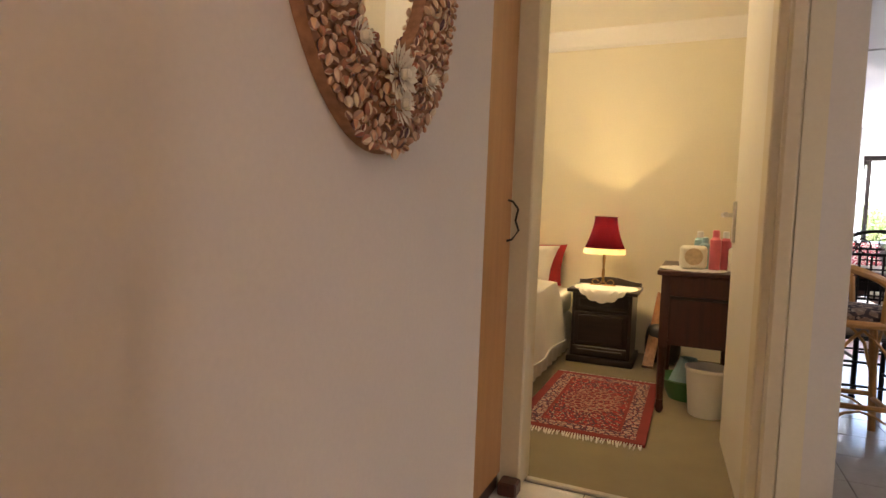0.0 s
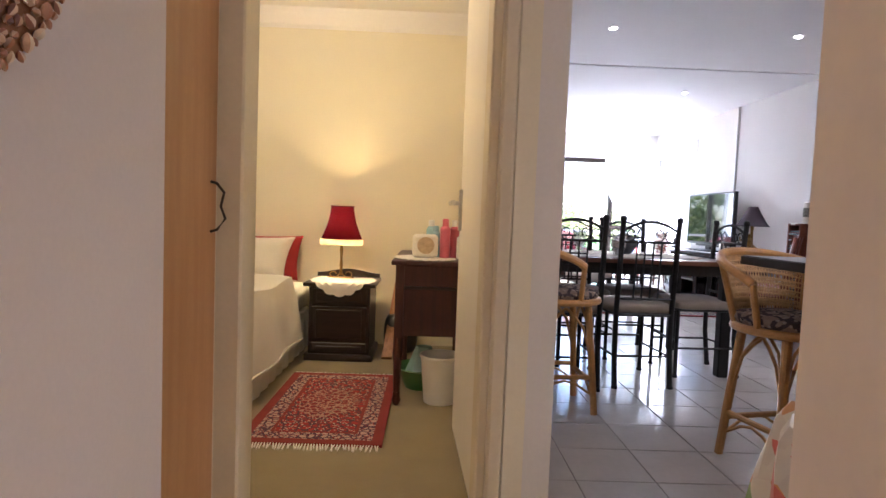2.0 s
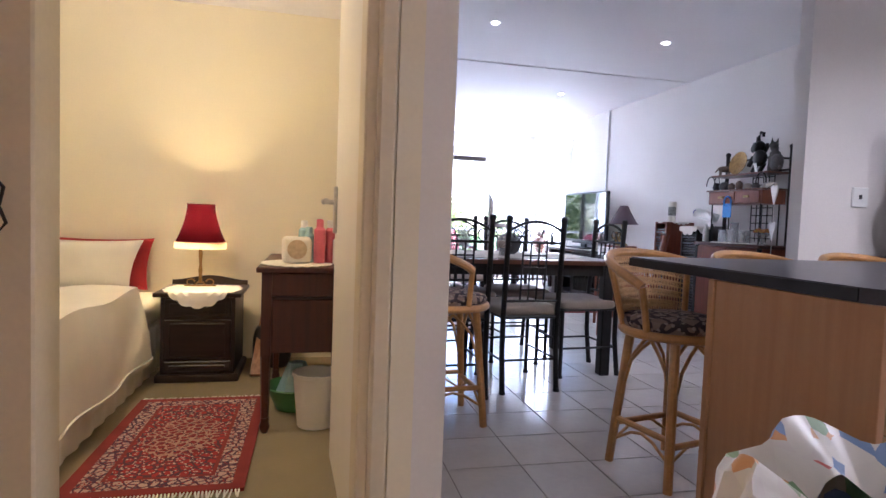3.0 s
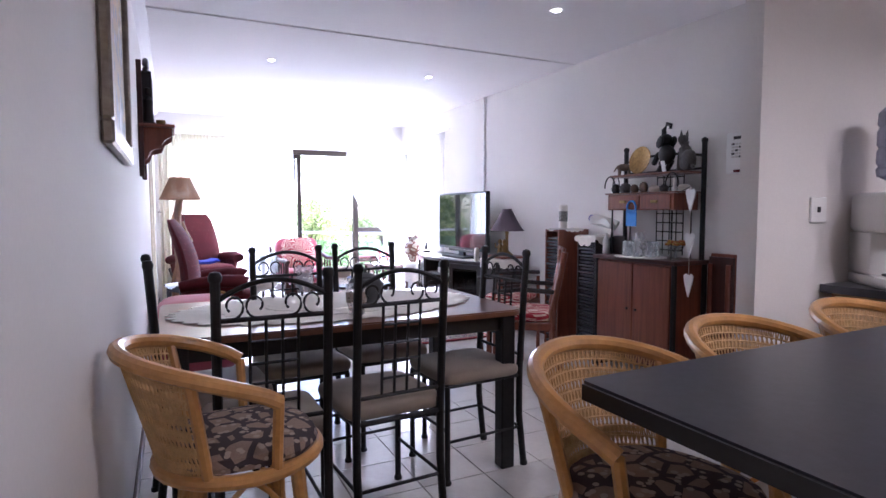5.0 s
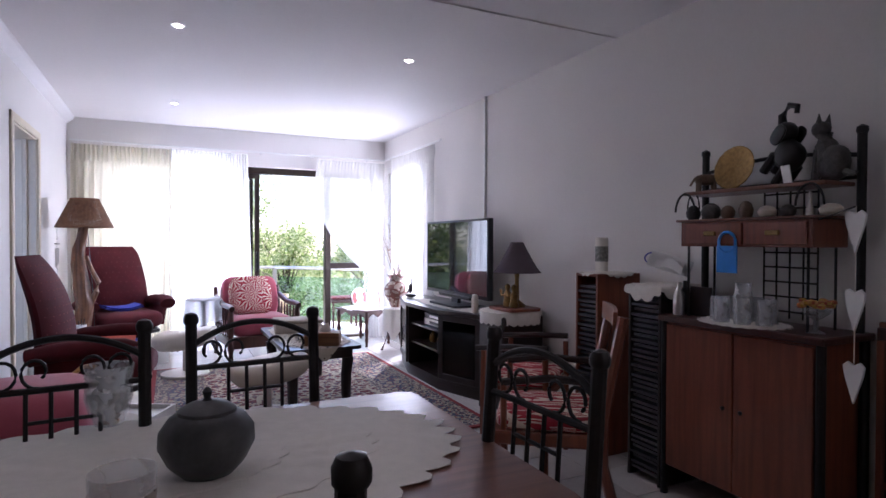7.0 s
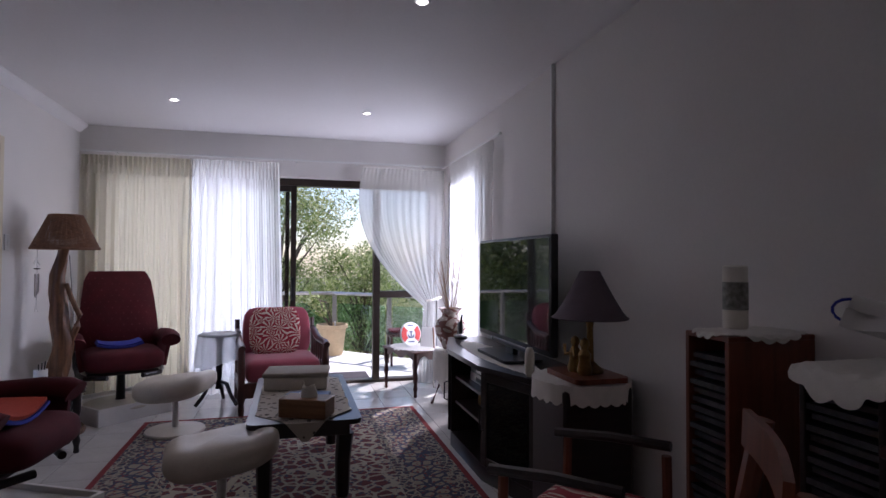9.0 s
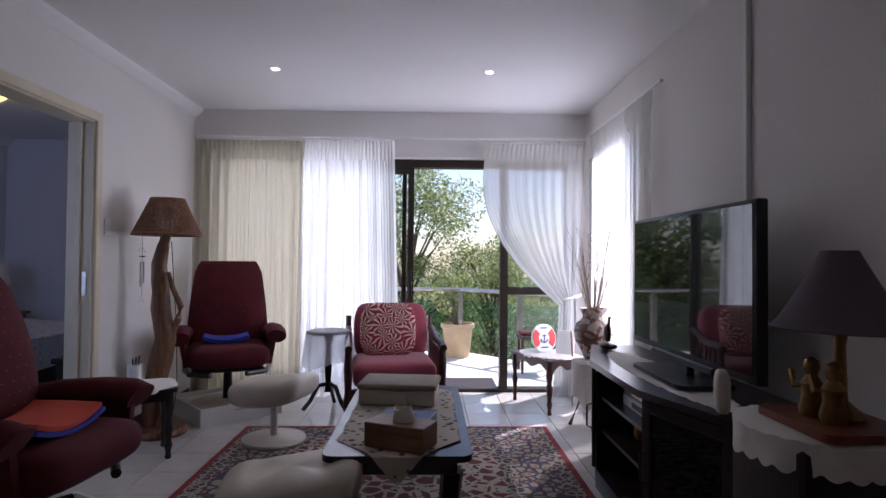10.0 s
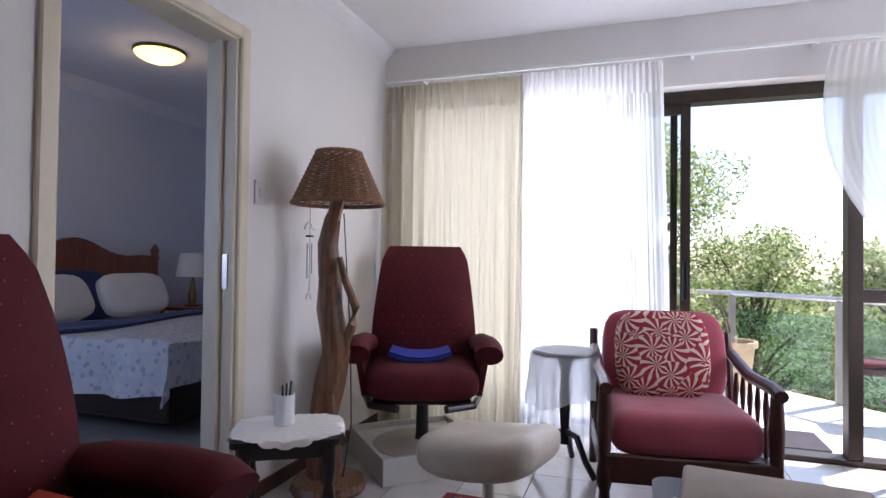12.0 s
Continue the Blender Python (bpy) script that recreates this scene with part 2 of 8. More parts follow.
SHADE_RED = fabric_sheer("dark_red_lampshade_cloth", (0.05, 0.0035, 0.006), 0.0, 0.2)
SHADE_CREAM = fabric_sheer("cream_fringe_cloth", (0.85, 0.68, 0.40), 0.05, 0.6)
SHADE_GREY = mat("plum_lampshade_cloth", (0.13, 0.10, 0.12), 0.9, var=0.1, scale=10, fine=200, bump=0.3)
GLOW = emit("lit_bulb", (1.0, 0.93, 0.82), 9.0)
GLOWY = emit("lit_opal_glass", (1.0, 0.72, 0.16), 1.98)

# ---- shapes ----


def B():
    return bmesh.new()


def box(bm, x0, y0, z0, x1, y1, z1, bev=0.0, seg=1):
    r = bmesh.ops.create_cube(bm, size=1)
    bmesh.ops.transform(bm, matrix=Matrix.Translation(((x0 + x1) / 2, (y0 + y1) / 2, (z0 + z1) / 2)) @ Matrix.Diagonal((abs(x1 - x0), abs(y1 - y0), abs(z1 - z0), 1)), verts=r["verts"])
    if bev:
        bmesh.ops.bevel(bm, geom=list({e for v in r["verts"] for e in v.link_edges}), offset=bev, segments=seg, affect="EDGES", profile=0.5)
    return bm


def lathe(bm, prof, at=(0, 0, 0), n=20, sx=1.0, sy=1.0):
    """Turned body from (radius, height) pairs."""
    rings = []
    for r, z in prof:
        rings.append([bm.verts.new((at[0] + sx * max(r, 1e-4) * math.cos(2 * math.pi * k / n), at[1] + sy * max(r, 1e-4) * math.sin(2 * math.pi * k / n), at[2] + z)) for k in range(n)])
    for a, b in zip(rings, rings[1:]):
        for k in range(n):
            bm.faces.new((a[k], a[(k + 1) % n], b[(k + 1) % n], b[k]))
    bm.faces.new(rings[0][::-1])
    bm.faces.new(rings[-1])
    return bm


def tube(bm, pts, r, n=8, closed=False, r1=None):
    """Round bar swept along points."""
    P = [Vector(p) for p in pts]
    rings = []
    m = len(P)
    for i, p in enumerate(P):
        if closed:
            d = P[(i + 1) % m] - P[i - 1]
        else:
            d = P[min(i + 1, m - 1)] - P[max(i - 1, 0)]
        d = d.normalized() if d.length > 1e-9 else Vector((0, 0, 1))
        a = d.cross(Vector((0, 0, 1))) if abs(d.z) < 0.95 else d.cross(Vector((1, 0, 0)))
        a.normalize()
        c = d.cross(a)
        rr = r if r1 is None else r + (r1 - r) * i / max(1, m - 1)
        rings.append([bm.verts.new(p + rr * (a * math.cos(2 * math.pi * k / n) + c * math.sin(2 * math.pi * k / n))) for k in range(n)])
    pairs = list(zip(rings, rings[1:])) + ([(rings[-1], rings[0])] if closed else [])
    for a, b in pairs:
        for k in range(n):
            bm.faces.new((a[k], a[(k + 1) % n], b[(k + 1) % n], b[k]))
    if not closed:
        bm.faces.new(rings[0][::-1])
        bm.faces.new(rings[-1])
    return bm


def bar(bm, p0, p1, r, n=8, r1=None):
    return tube(bm, [p0, p1], r, n, r1=r1)


def puff(bm, cx, cy, cz, sx, sy, sz, e=0.35, nu=22, nv=12, dent=None, ez=0.7):
    """Cushion: a super-ellipsoid of full size sx, sy, sz."""
    def f(w, k):
        return math.copysign(abs(w) ** k, w)
    rings = []
    for j in range(nv + 1):
        v = -math.pi / 2 + math.pi * j / nv
        ring = []
        for i in range(nu):
            u = 2 * math.pi * i / nu
            x, y, z = f(math.cos(v), e) * f(math.cos(u), e), f(math.cos(v), e) * f(math.sin(u), e), f(math.sin(v), ez)
            p = Vector((x * sx / 2, y * sy / 2, z * sz / 2))
            if dent:
                p.z -= dent(x, y) * (1 if z > 0 else 0)
            ring.append(bm.verts.new((cx + p.x, cy + p.y, cz + p.z)))
        rings.append(ring)
    for a, b in zip(rings, rings[1:]):
        for i in range(nu):
            bm.faces.new((a[i], a[(i + 1) % nu], b[(i + 1) % nu], b[i]))
    bmesh.ops.remove_doubles(bm, verts=bm.verts, dist=1e-5)
    return bm


def sheet(bm, nu, nv, fn, thick=0.0):
    """Surface from fn(u, v) over the unit square, given a thickness downwards along its normal if asked."""
    g = [[bm.verts.new(fn(i / nu, j / nv)) for i in range(nu + 1)] for j in range(nv + 1)]
    fs = [bm.faces.new((g[j][i], g[j][i + 1], g[j + 1][i + 1], g[j + 1][i])) for j in range(nv) for i in range(nu)]
    if thick:
        bmesh.ops.recalc_face_normals(bm, faces=fs)
        bmesh.ops.solidify(bm, geom=fs, thickness=thick)
    return bm


def prism(bm, poly, z0, z1):
    """Upright prism over a plan polygon."""
    lo, hi = [bm.verts.new((x, y, z0)) for x, y in poly], [bm.verts.new((x, y, z1)) for x, y in poly]
    n = len(poly)
    bm.faces.new(lo[::-1])
    bm.faces.new(hi)
    for k in range(n):
        bm.faces.new((lo[k], lo[(k + 1) % n], hi[(k + 1) % n], hi[k]))
    bmesh.ops.recalc_face_normals(bm, faces=bm.faces)
    return bm


def rounded(x0, y0, x1, y1, r, n=6):
    out = []
    for cx, cy, a in ((x1 - r, y1 - r, 0), (x0 + r, y1 - r, 90), (x0 + r, y0 + r, 180), (x1 - r, y0 + r, 270)):
        out += [(cx + r * math.cos(radians(a + 90 * k / n)), cy + r * math.sin(radians(a + 90 * k / n))) for k in range(n + 1)]
    return out


def finish(name, bm, material, smooth=True):
    me = bpy.data.meshes.new(name)
    bmesh.ops.recalc_face_normals(bm, faces=bm.faces)
    bm.to_mesh(me)
    bm.free()
    if smooth:
        for p in me.polygons:
            p.use_smooth = True
        me.set_sharp_from_angle(angle=radians(35))
    me.materials.append(material)
    return me


def part(name, bm, material, parent=None, label="", smooth=True):
    ob = new(name, finish(name, bm, material, smooth))
    if parent:
        ob.parent = parent
    if label:
        tagged(ob, label)
    return ob


def solid(name, bm, material, label, category="", kind="", group="", smooth=True):
    """A thing, or a piece of the setting, of one mesh."""
    return tagged(part(name, bm, material, smooth=smooth), label, category, group, kind)


def thing(name, m, label, category, group=""):
    ob = new(name)
    ob.empty_display_size = 0.1
    ob.matrix_basis = m
    return tagged(ob, label, category, group)

# ---- structure ----
H = 2.5


def wall(name, material, label, boxes, bev=0.0):
    bm = B()
    for b in boxes:
        box(bm, *b)
    return solid(name, bm, material, label, "wall", "structure", smooth=False)


wall("wall_living_west", WALL, "white plastered partition wall of the living room", [
    (0.42, 1.875, 0, 0.50, 7.70, H), (0.42, 7.70, 2.03, 0.50, 8.505, H), (0.42, 8.505, 0, 0.50, 11.5, H)])
wall("wall_bedroom_east", WALL_BED, "cream plastered wall of the small bedroom", [(0.36, 1.875, 0, 0.42, 4.56, H)])
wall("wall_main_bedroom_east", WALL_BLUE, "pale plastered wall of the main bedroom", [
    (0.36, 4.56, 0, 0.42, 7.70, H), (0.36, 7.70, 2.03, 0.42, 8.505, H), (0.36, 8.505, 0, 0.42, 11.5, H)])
wall("wall_bedroom_south", WALL_BED, "cream wall beside the bedroom door", [
    (-2.3, 1.98, 0, -0.52, 2.08, H), (-0.52, 1.98, 2.06, 0.36, 2.08, H)])
wall("wall_bedroom_north", WALL_BED, "cream plastered back wall of the small bedroom", [(-2.3, 4.5, 0, 0.36, 4.6, H)])
wall("wall_bedroom_west", WALL_BED, "cream plastered side wall of the small bedroom", [(-2.4, 1.96, 0, -2.3, 4.6, H)])
wall("wall_passage_west", WALL_PASS, "warm white passage wall with a shell mirror", [(-0.62, -1.7, 0, -0.434, 1.453, H), (-0.62, 1.453, 0, -0.55, 1.98, H)])
wall("wall_passage_east", WALL_PASS, "warm white passage wall ending at the kitchen", [(0.362, -1.7, 0, 0.50, 0.60, H)])
wall("wall_south", WALL_PASS, "plain wall closing passage and kitchen", [(-0.62, -1.8, 0, 4.5, -1.7, H)])
wall("wall_kitchen_east", WALL, "plain kitchen side wall", [(4.4, -1.7, 0, 4.5, 3.42, H)])
wall("wall_kitchen_stub", WALL, "short white wall between kitchen and dining area", [(2.925, 3.27, 0, 4.4, 3.36, H)])
wall("wall_living_east", WALL, "long white plastered wall of the living room", [
    (3.95, 3.36, 0, 4.1, 8.72, H), (3.95, 8.72, 2.08, 4.1, 9.88, H), (3.95, 8.72, 0, 4.1, 9.88, 0.35), (3.95, 9.88, 0, 4.1, 10.3, H)])
wall("wall_living_north", WALL, "white wall over the balcony windows", [
    (0.50, 10.0, 0, 0.75, 10.3, H), (0.75, 10.0, 2.1, 3.87, 10.3, H), (3.87, 10.0, 0, 3.95, 10.3, H)])
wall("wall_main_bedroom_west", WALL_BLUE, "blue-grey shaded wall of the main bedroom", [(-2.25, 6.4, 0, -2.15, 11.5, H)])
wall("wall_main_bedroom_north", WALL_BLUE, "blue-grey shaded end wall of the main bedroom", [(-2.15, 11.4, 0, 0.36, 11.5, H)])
wall("wall_main_bedroom_south", WALL_BLUE, "plain wall of the main bedroom with an added window", [
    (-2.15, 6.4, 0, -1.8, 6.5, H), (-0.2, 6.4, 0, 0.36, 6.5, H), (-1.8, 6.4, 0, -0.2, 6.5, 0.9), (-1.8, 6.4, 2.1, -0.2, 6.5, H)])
bm = B()
box(bm, -2.6, -1.8, H, 4.5, 11.5, H + 0.15)
box(bm, 0.51, 5.785, H - 0.008, 3.95, 5.815, H)          # cover strip over the board joint
for x0, x1, y0, y1, sx in ((0.50, 0.57, 1.9, 10.0, 1),):
    prism_v = [bm.verts.new(p) for p in ((x0, y0, H - 0.075), (x0 + 0.02, y0, H - 0.06), (x0 + 0.06, y0, H - 0.02), (x1, y0, H), (x0, y0, H), (x0, y1, H - 0.075), (x0 + 0.02, y1, H - 0.06), (x0 + 0.06, y1, H - 0.02), (x1, y1, H), (x0, y1, H))]
    for k in range(4):
        bm.faces.new((prism_v[k], prism_v[k + 1], prism_v[k + 6], prism_v[k + 5]))
BH = 2.43
box(bm, -2.3, 2.07, BH, 0.36, 4.5, H - 0.001)
for cy in (4.5,):
    c = [bm.verts.new(p) for p in ((-2.3, cy - 0.001, BH - 0.12), (-2.3, cy - 0.03, BH - 0.10), (-2.3, cy - 0.09, BH - 0.03), (-2.3, cy - 0.11, BH), (0.36, cy - 0.001, BH - 0.12), (0.36, cy - 0.03, BH - 0.10), (0.36, cy - 0.09, BH - 0.03), (0.36, cy - 0.11, BH))]
    for k in range(3):
        bm.faces.new((c[k], c[k + 1], c[k + 5], c[k + 4]))
c = [bm.verts.new(p) for p in ((-2.15, 6.5, H - 0.09), (-2.12, 6.5, H - 0.07), (-2.06, 6.5, H), (-2.15, 11.4, H - 0.09), (-2.12, 11.4, H - 0.07), (-2.06, 11.4, H))]
for k in range(2):
    bm.faces.new((c[k], c[k + 1], c[k + 4], c[k + 3]))
solid("ceiling", bm, CEIL, "white board ceiling with a thin cover strip", "ceiling", "structure", smooth=False)

floor = solid("floor", box(B(), -0.62, -1.8, -0.2, 4.5, 10.31, -0.004), GROUT, "glazed beige tile floor with dark joints", "floor", "structure", smooth=False)
solid("carpet_floor", box(B(), -2.4, 2.05, -0.1, 0.42, 4.6, 0.006), CARPET, "fitted beige carpet of the small bedroom", "carpet", "structure", smooth=False)
solid("bedroom_floor", box(B(), -2.25, 6.4, -0.1, 0.42, 11.5, 0.006), CARPET2, "grey carpet of the main bedroom", "carpet", "structure", smooth=False)
solid("threshold_strip", box(B(), -0.434, 2.03, 0.0, 0.283, 2.06, 0.012, 0.004), STEEL, "metal carpet strip in the doorway", "threshold", "structure")
bm = B()
box(bm, 3.935, 3.36, 0, 3.95, 8.9, 0.07, 0.003)
solid("baseboard", bm, REDWOOD, "dark wooden skirting along the wall", "skirting", "structure")
bm = B()
box(bm, 0.50, 8.57, 0, 0.515, 10.0, 0.07, 0.003)
box(bm, 0.50, 1.80, 0, 0.515, 7.6, 0.07, 0.003)
solid("baseboard", bm, REDWOOD, "dark wooden skirting by the bedroom door", "skirting", "structure")

# bedroom door frame and leaf
door_1 = thing("door_1", pose(0, 0, 0), "open white bedroom door in a cream steel frame", "door")
tagged(door_1, kind="structure")
bm = B()
box(bm, -0.545, 1.95, 0, -0.436, 2.09, 2.10, 0.006)
box(bm, -0.547, 1.935, 0, -0.51, 1.965, 2.12, 0.006)
box(bm, 0.285, 1.915, 0, 0.36, 2.09, 2.10, 0.006)
box(bm, 0.312, 1.872, 0, 0.359, 1.93, 2.12, 0.008)
box(bm, -0.436, 1.95, 2.04, 0.285, 2.09, 2.10, 0.004)
part("frame", bm, FRAME, door_1)
LEAF = pose(0.332, 2.092, 0, 0, 0, 92.8)
bm = B()
box(bm, 0, 0, 0.012, 0.73, 0.04, 2.02, 0.003)
bmesh.ops.transform(bm, matrix=LEAF, verts=bm.verts)
leaf = part("leaf", bm, DOORP, door_1)
bm = B()
box(bm, 0.655, 0.04, 0.92, 0.698, 0.052, 1.10, 0.002)
bar(bm, (0.675, 0.045, 1.04), (0.675, 0.085, 1.04), 0.009)
bar(bm, (0.675, 0.09, 1.04), (0.555, 0.09, 1.04), 0.011)
bmesh.ops.transform(bm, matrix=LEAF, verts=bm.verts)
part("door_handle", bm, STEEL, leaf, "dull steel lever handle on a plate")

# main bedroom doorway
door_2 = thing("door_2", pose(0, 0, 0), "cream steel door frame of the main bedroom", "door frame")
tagged(door_2, kind="structure")
bm = B()
for y0, y1 in ((7.64, 7.70), (8.505, 8.565)):
    box(bm, 0.495, y0, 0, 0.518, y1, 2.085, 0.006)
box(bm, 0.495, 7.64, 2.025, 0.517, 8.565, 2.085, 0.006)
box(bm, 0.345, 8.49, 0, 0.50, 8.51, 2.03, 0.004)
box(bm, 0.345, 7.695, 0, 0.50, 7.715, 2.03, 0.004)
box(bm, 0.345, 7.70, 2.015, 0.50, 8.505, 2.035, 0.004)
box(bm, 0.41, 8.47, 0, 0.44, 8.495, 2.02, 0.003)
part("frame", bm, FRAME, door_2)
part("strike_plate", box(B(), 0.45, 8.484, 0.95, 0.475, 8.4895, 1.10, 0.001), STEEL, door_2)

# sliding balcony door and side lights, bronze aluminium
window_1 = thing("window_1", pose(0, 0, 0), "bronze aluminium sliding balcony door standing open", "sliding door")
tagged(window_1, kind="structure")
bm = B()
box(bm, 0.75, 10.12, 2.03, 3.87, 10.24, 2.10, 0.004)
box(bm, 0.75, 10.12, 0.0, 3.87, 10.24, 0.03, 0.004)
for x in (0.75, 3.21, 3.81):
    box(bm, x, 10.13, 0.03, x + 0.07, 10.23, 2.03, 0.004)
part("frame", bm, ALU, window_1)
for x0, x1, y in ((0.82, 1.62, 10.20), (1.56, 2.42, 10.15)):
    bm = B()
    for a in (x0, x1 - 0.055):
        box(bm, a, y, 0.03, a + 0.055, y + 0.035, 2.03, 0.003)
    box(bm, x0 + 0.055, y, 0.03, x1 - 0.055, y + 0.035, 0.10, 0.003)
    box(bm, x0 + 0.055, y, 1.97, x1 - 0.055, y + 0.035, 2.03, 0.003)
    sash = part("sash", bm, ALU, window_1)
    pane = part("pane", box(B(), x0 + 0.05, y + 0.014, 0.1, x1 - 0.05, y + 0.02, 1.97), PANE, sash)
    pane.visible_shadow = False
bm = B()
box(bm, 2.375, 10.118, 0.86, 2.405, 10.152, 1.10, 0.006)
part("handle", bm, BLACKP, window_1)
bm = B()
box(bm, 2.31, 10.19, 0.03, 2.35, 10.235, 2.03, 0.003)
part("stile", bm, ALU, window_1)
bm = B()
box(bm, 3.28, 10.14, 0.88, 3.81, 10.22, 0.95, 0.003)
part("transom", bm, ALU, window_1)
for z0, z1 in ((0.03, 0.88), (0.95, 2.03)):
    pane = part("pane", box(B(), 3.28, 10.175, z0, 3.81, 10.181, z1), PANE, window_1)
    pane.visible_shadow = False
window_2 = thing("window_2", pose(0, 0, 0), "bronze aluminium side window by the corner", "window")
tagged(window_2, kind="structure")
bm = B()
for y in (8.72, 9.28, 9.83):
    box(bm, 4.0, y, 0.35, 4.07, y + 0.05, 2.08, 0.004)
box(bm, 4.0, 8.77, 2.03, 4.07, 9.83, 2.08, 0.004)
box(bm, 4.0, 8.77, 0.35, 4.07, 9.83, 0.40, 0.004)
part("frame", bm, ALU, window_2)
for y0, y1 in ((8.77, 9.28), (9.33, 9.83)):
    pane = part("pane", box(B(), 4.03, y0, 0.40, 4.036, y1, 2.03), PANE, window_2)
    pane.visible_shadow = False
bm = B()
box(bm, 3.905, 8.25, 2.245, 3.925, 9.98, 2.262, 0.002)
box(bm, 0.53, 9.905, 2.245, 3.92, 9.925, 2.262, 0.002)
for x in (0.8, 2.4, 3.0, 3.7):
    box(bm, x, 9.92, 2.24, x + 0.02, 10.0, 2.27)
solid("curtain_track", bm, WHITE, "white curtain track fixed to the wall", "curtain rail")
# unseen window, added as an opening for the main bedroom's daylight
window_3 = thing("window_3", pose(0, 0, 0), "unseen bedroom window added to let in daylight", "window")
tagged(window_3, kind="structure")
bm = B()
for x in (-1.8, -1.02, -0.25):
    box(bm, x, 6.43, 0.9, x + 0.05, 6.48, 2.1, 0.004)
part("frame", bm, ALU, window_3)

# ---- outside ----
solid("ground", box(B(), -120, -60, -3.4, 180, 160, -3.2), mat("garden_ground", (0.10, 0.11, 0.05), 0.95, var=0.4, scale=0.8, bump=0.5), "garden ground below the balcony", "ground", "structure", smooth=False)
deck = solid("balcony_floor", prism(B(), [(0.51, 10.31), (4.6, 10.31), (4.6, 10.9), (3.05, 12.55), (0.51, 12.75)], -0.18, -0.03), DECK, "pale sunlit balcony floor", "balcony", "structure", smooth=False)
rail = thing("balcony_railing", pose(0, 0, 0), "balcony railing with metal handrail and glass panels", "railing")
RP = [(0.55, 12.72), (1.8, 12.6), (2.98, 12.5), (3.66, 11.82), (4.35, 11.1)]
for a, b in zip(RP, RP[1:]):
    bm = B()
    bar(bm, (*a, 0.80), (*b, 0.80), 0.026, 10)
    part("handrail", bm, STEEL, rail)
    d = (Vector(b) - Vector(a)).normalized()
    a2, b2 = Vector(a) + d * 0.07, Vector(b) - d * 0.07
    nrm = Vector((-d.y, d.x)) * 0.004
    bm = B()
    prism(bm, [tuple(a2 + nrm), tuple(b2 + nrm), tuple(b2 - nrm), tuple(a2 - nrm)], 0.02, 0.66)
    gp = part("glass_panel", bm, PANE_G, rail)
    gp.visible_shadow = False
for p in RP:
    bm = B()
    box(bm, p[0] - 0.03, p[1] - 0.03, -0.03, p[0] + 0.03, p[1] + 0.03, 0.79, 0.004)
    part("post", bm, mat("grey_post", (0.35, 0.33, 0.30), 0.6, bump=0.1) if p == RP[0] else bpy.data.materials["grey_post"], rail)


def leaves(name, clumps, count, size, material, parent, squash=1.0):
    """A crown of single leaves, scattered about many clumps."""
    rnd = np.random.RandomState(len(clumps) + count)
    c = np.array(clumps)
    pick = rnd.randint(0, len(c), count)
    dirs = rnd.normal(size=(count, 3))
    dirs /= np.linalg.norm(dirs, axis=1)[:, None]
    rad = rnd.rand(count) ** 0.45
    pos = c[pick, :3] + dirs * (c[pick, 3] * rad)[:, None] * np.array([1, 1, squash])
    t1 = rnd.normal(size=(count, 3))
    t1 /= np.linalg.norm(t1, axis=1)[:, None]
    t2 = np.cross(t1, rnd.normal(size=(count, 3)))
    t2 /= np.linalg.norm(t2, axis=1)[:, None]
    s = (size * (0.6 + 0.8 * rnd.rand(count)))[:, None]
    v = np.stack([pos - t1 * s, pos + t2 * s * 0.42, pos + t1 * s, pos - t2 * s * 0.42], 1).reshape(-1, 3)
    f = np.arange(count * 4).reshape(-1, 4)
    me = bpy.data.meshes.new(name)
    me.from_pydata(v.tolist(), [], f.tolist())
    me.materials.append(material)
    ob = new(name, me)
    ob.parent = parent
    return ob


def leaf_mat(name, cols):
    m = mat(name, cols[1], 0.55, var=0.2, bump=0, extra=mesh_island_extra(cols))
    n, l = m.node_tree.nodes, m.node_tree.links
    b = n["Principled BSDF"]
    out = n["Material Output"]
    tl, mx = n.new("ShaderNodeBsdfTranslucent"), n.new("ShaderNodeMixShader")
    l.new(b.inputs["Base Color"].links[0].from_socket, tl.inputs[0])
    mx.inputs[0].default_value = 0.5
    l.new(b.outputs[0], mx.inputs[1])
    l.new(tl.outputs[0], mx.inputs[2])
    l.new(mx.outputs[0], out.inputs[0])
    return m


LEAF1 = leaf_mat("dense_leaf", [(0.05, 0.10, 0.018), (0.11, 0.18, 0.035), (0.20, 0.28, 0.06), (0.34, 0.38, 0.11)])
LEAF2 = leaf_mat("light_leaf", [(0.11, 0.17, 0.04), (0.24, 0.32, 0.10), (0.42, 0.46, 0.20), (0.55, 0.56, 0.32)])
BARK = mat("tree_bark", (0.14, 0.11, 0.08), 0.9, var=0.4, scale=10, bump=0.6)


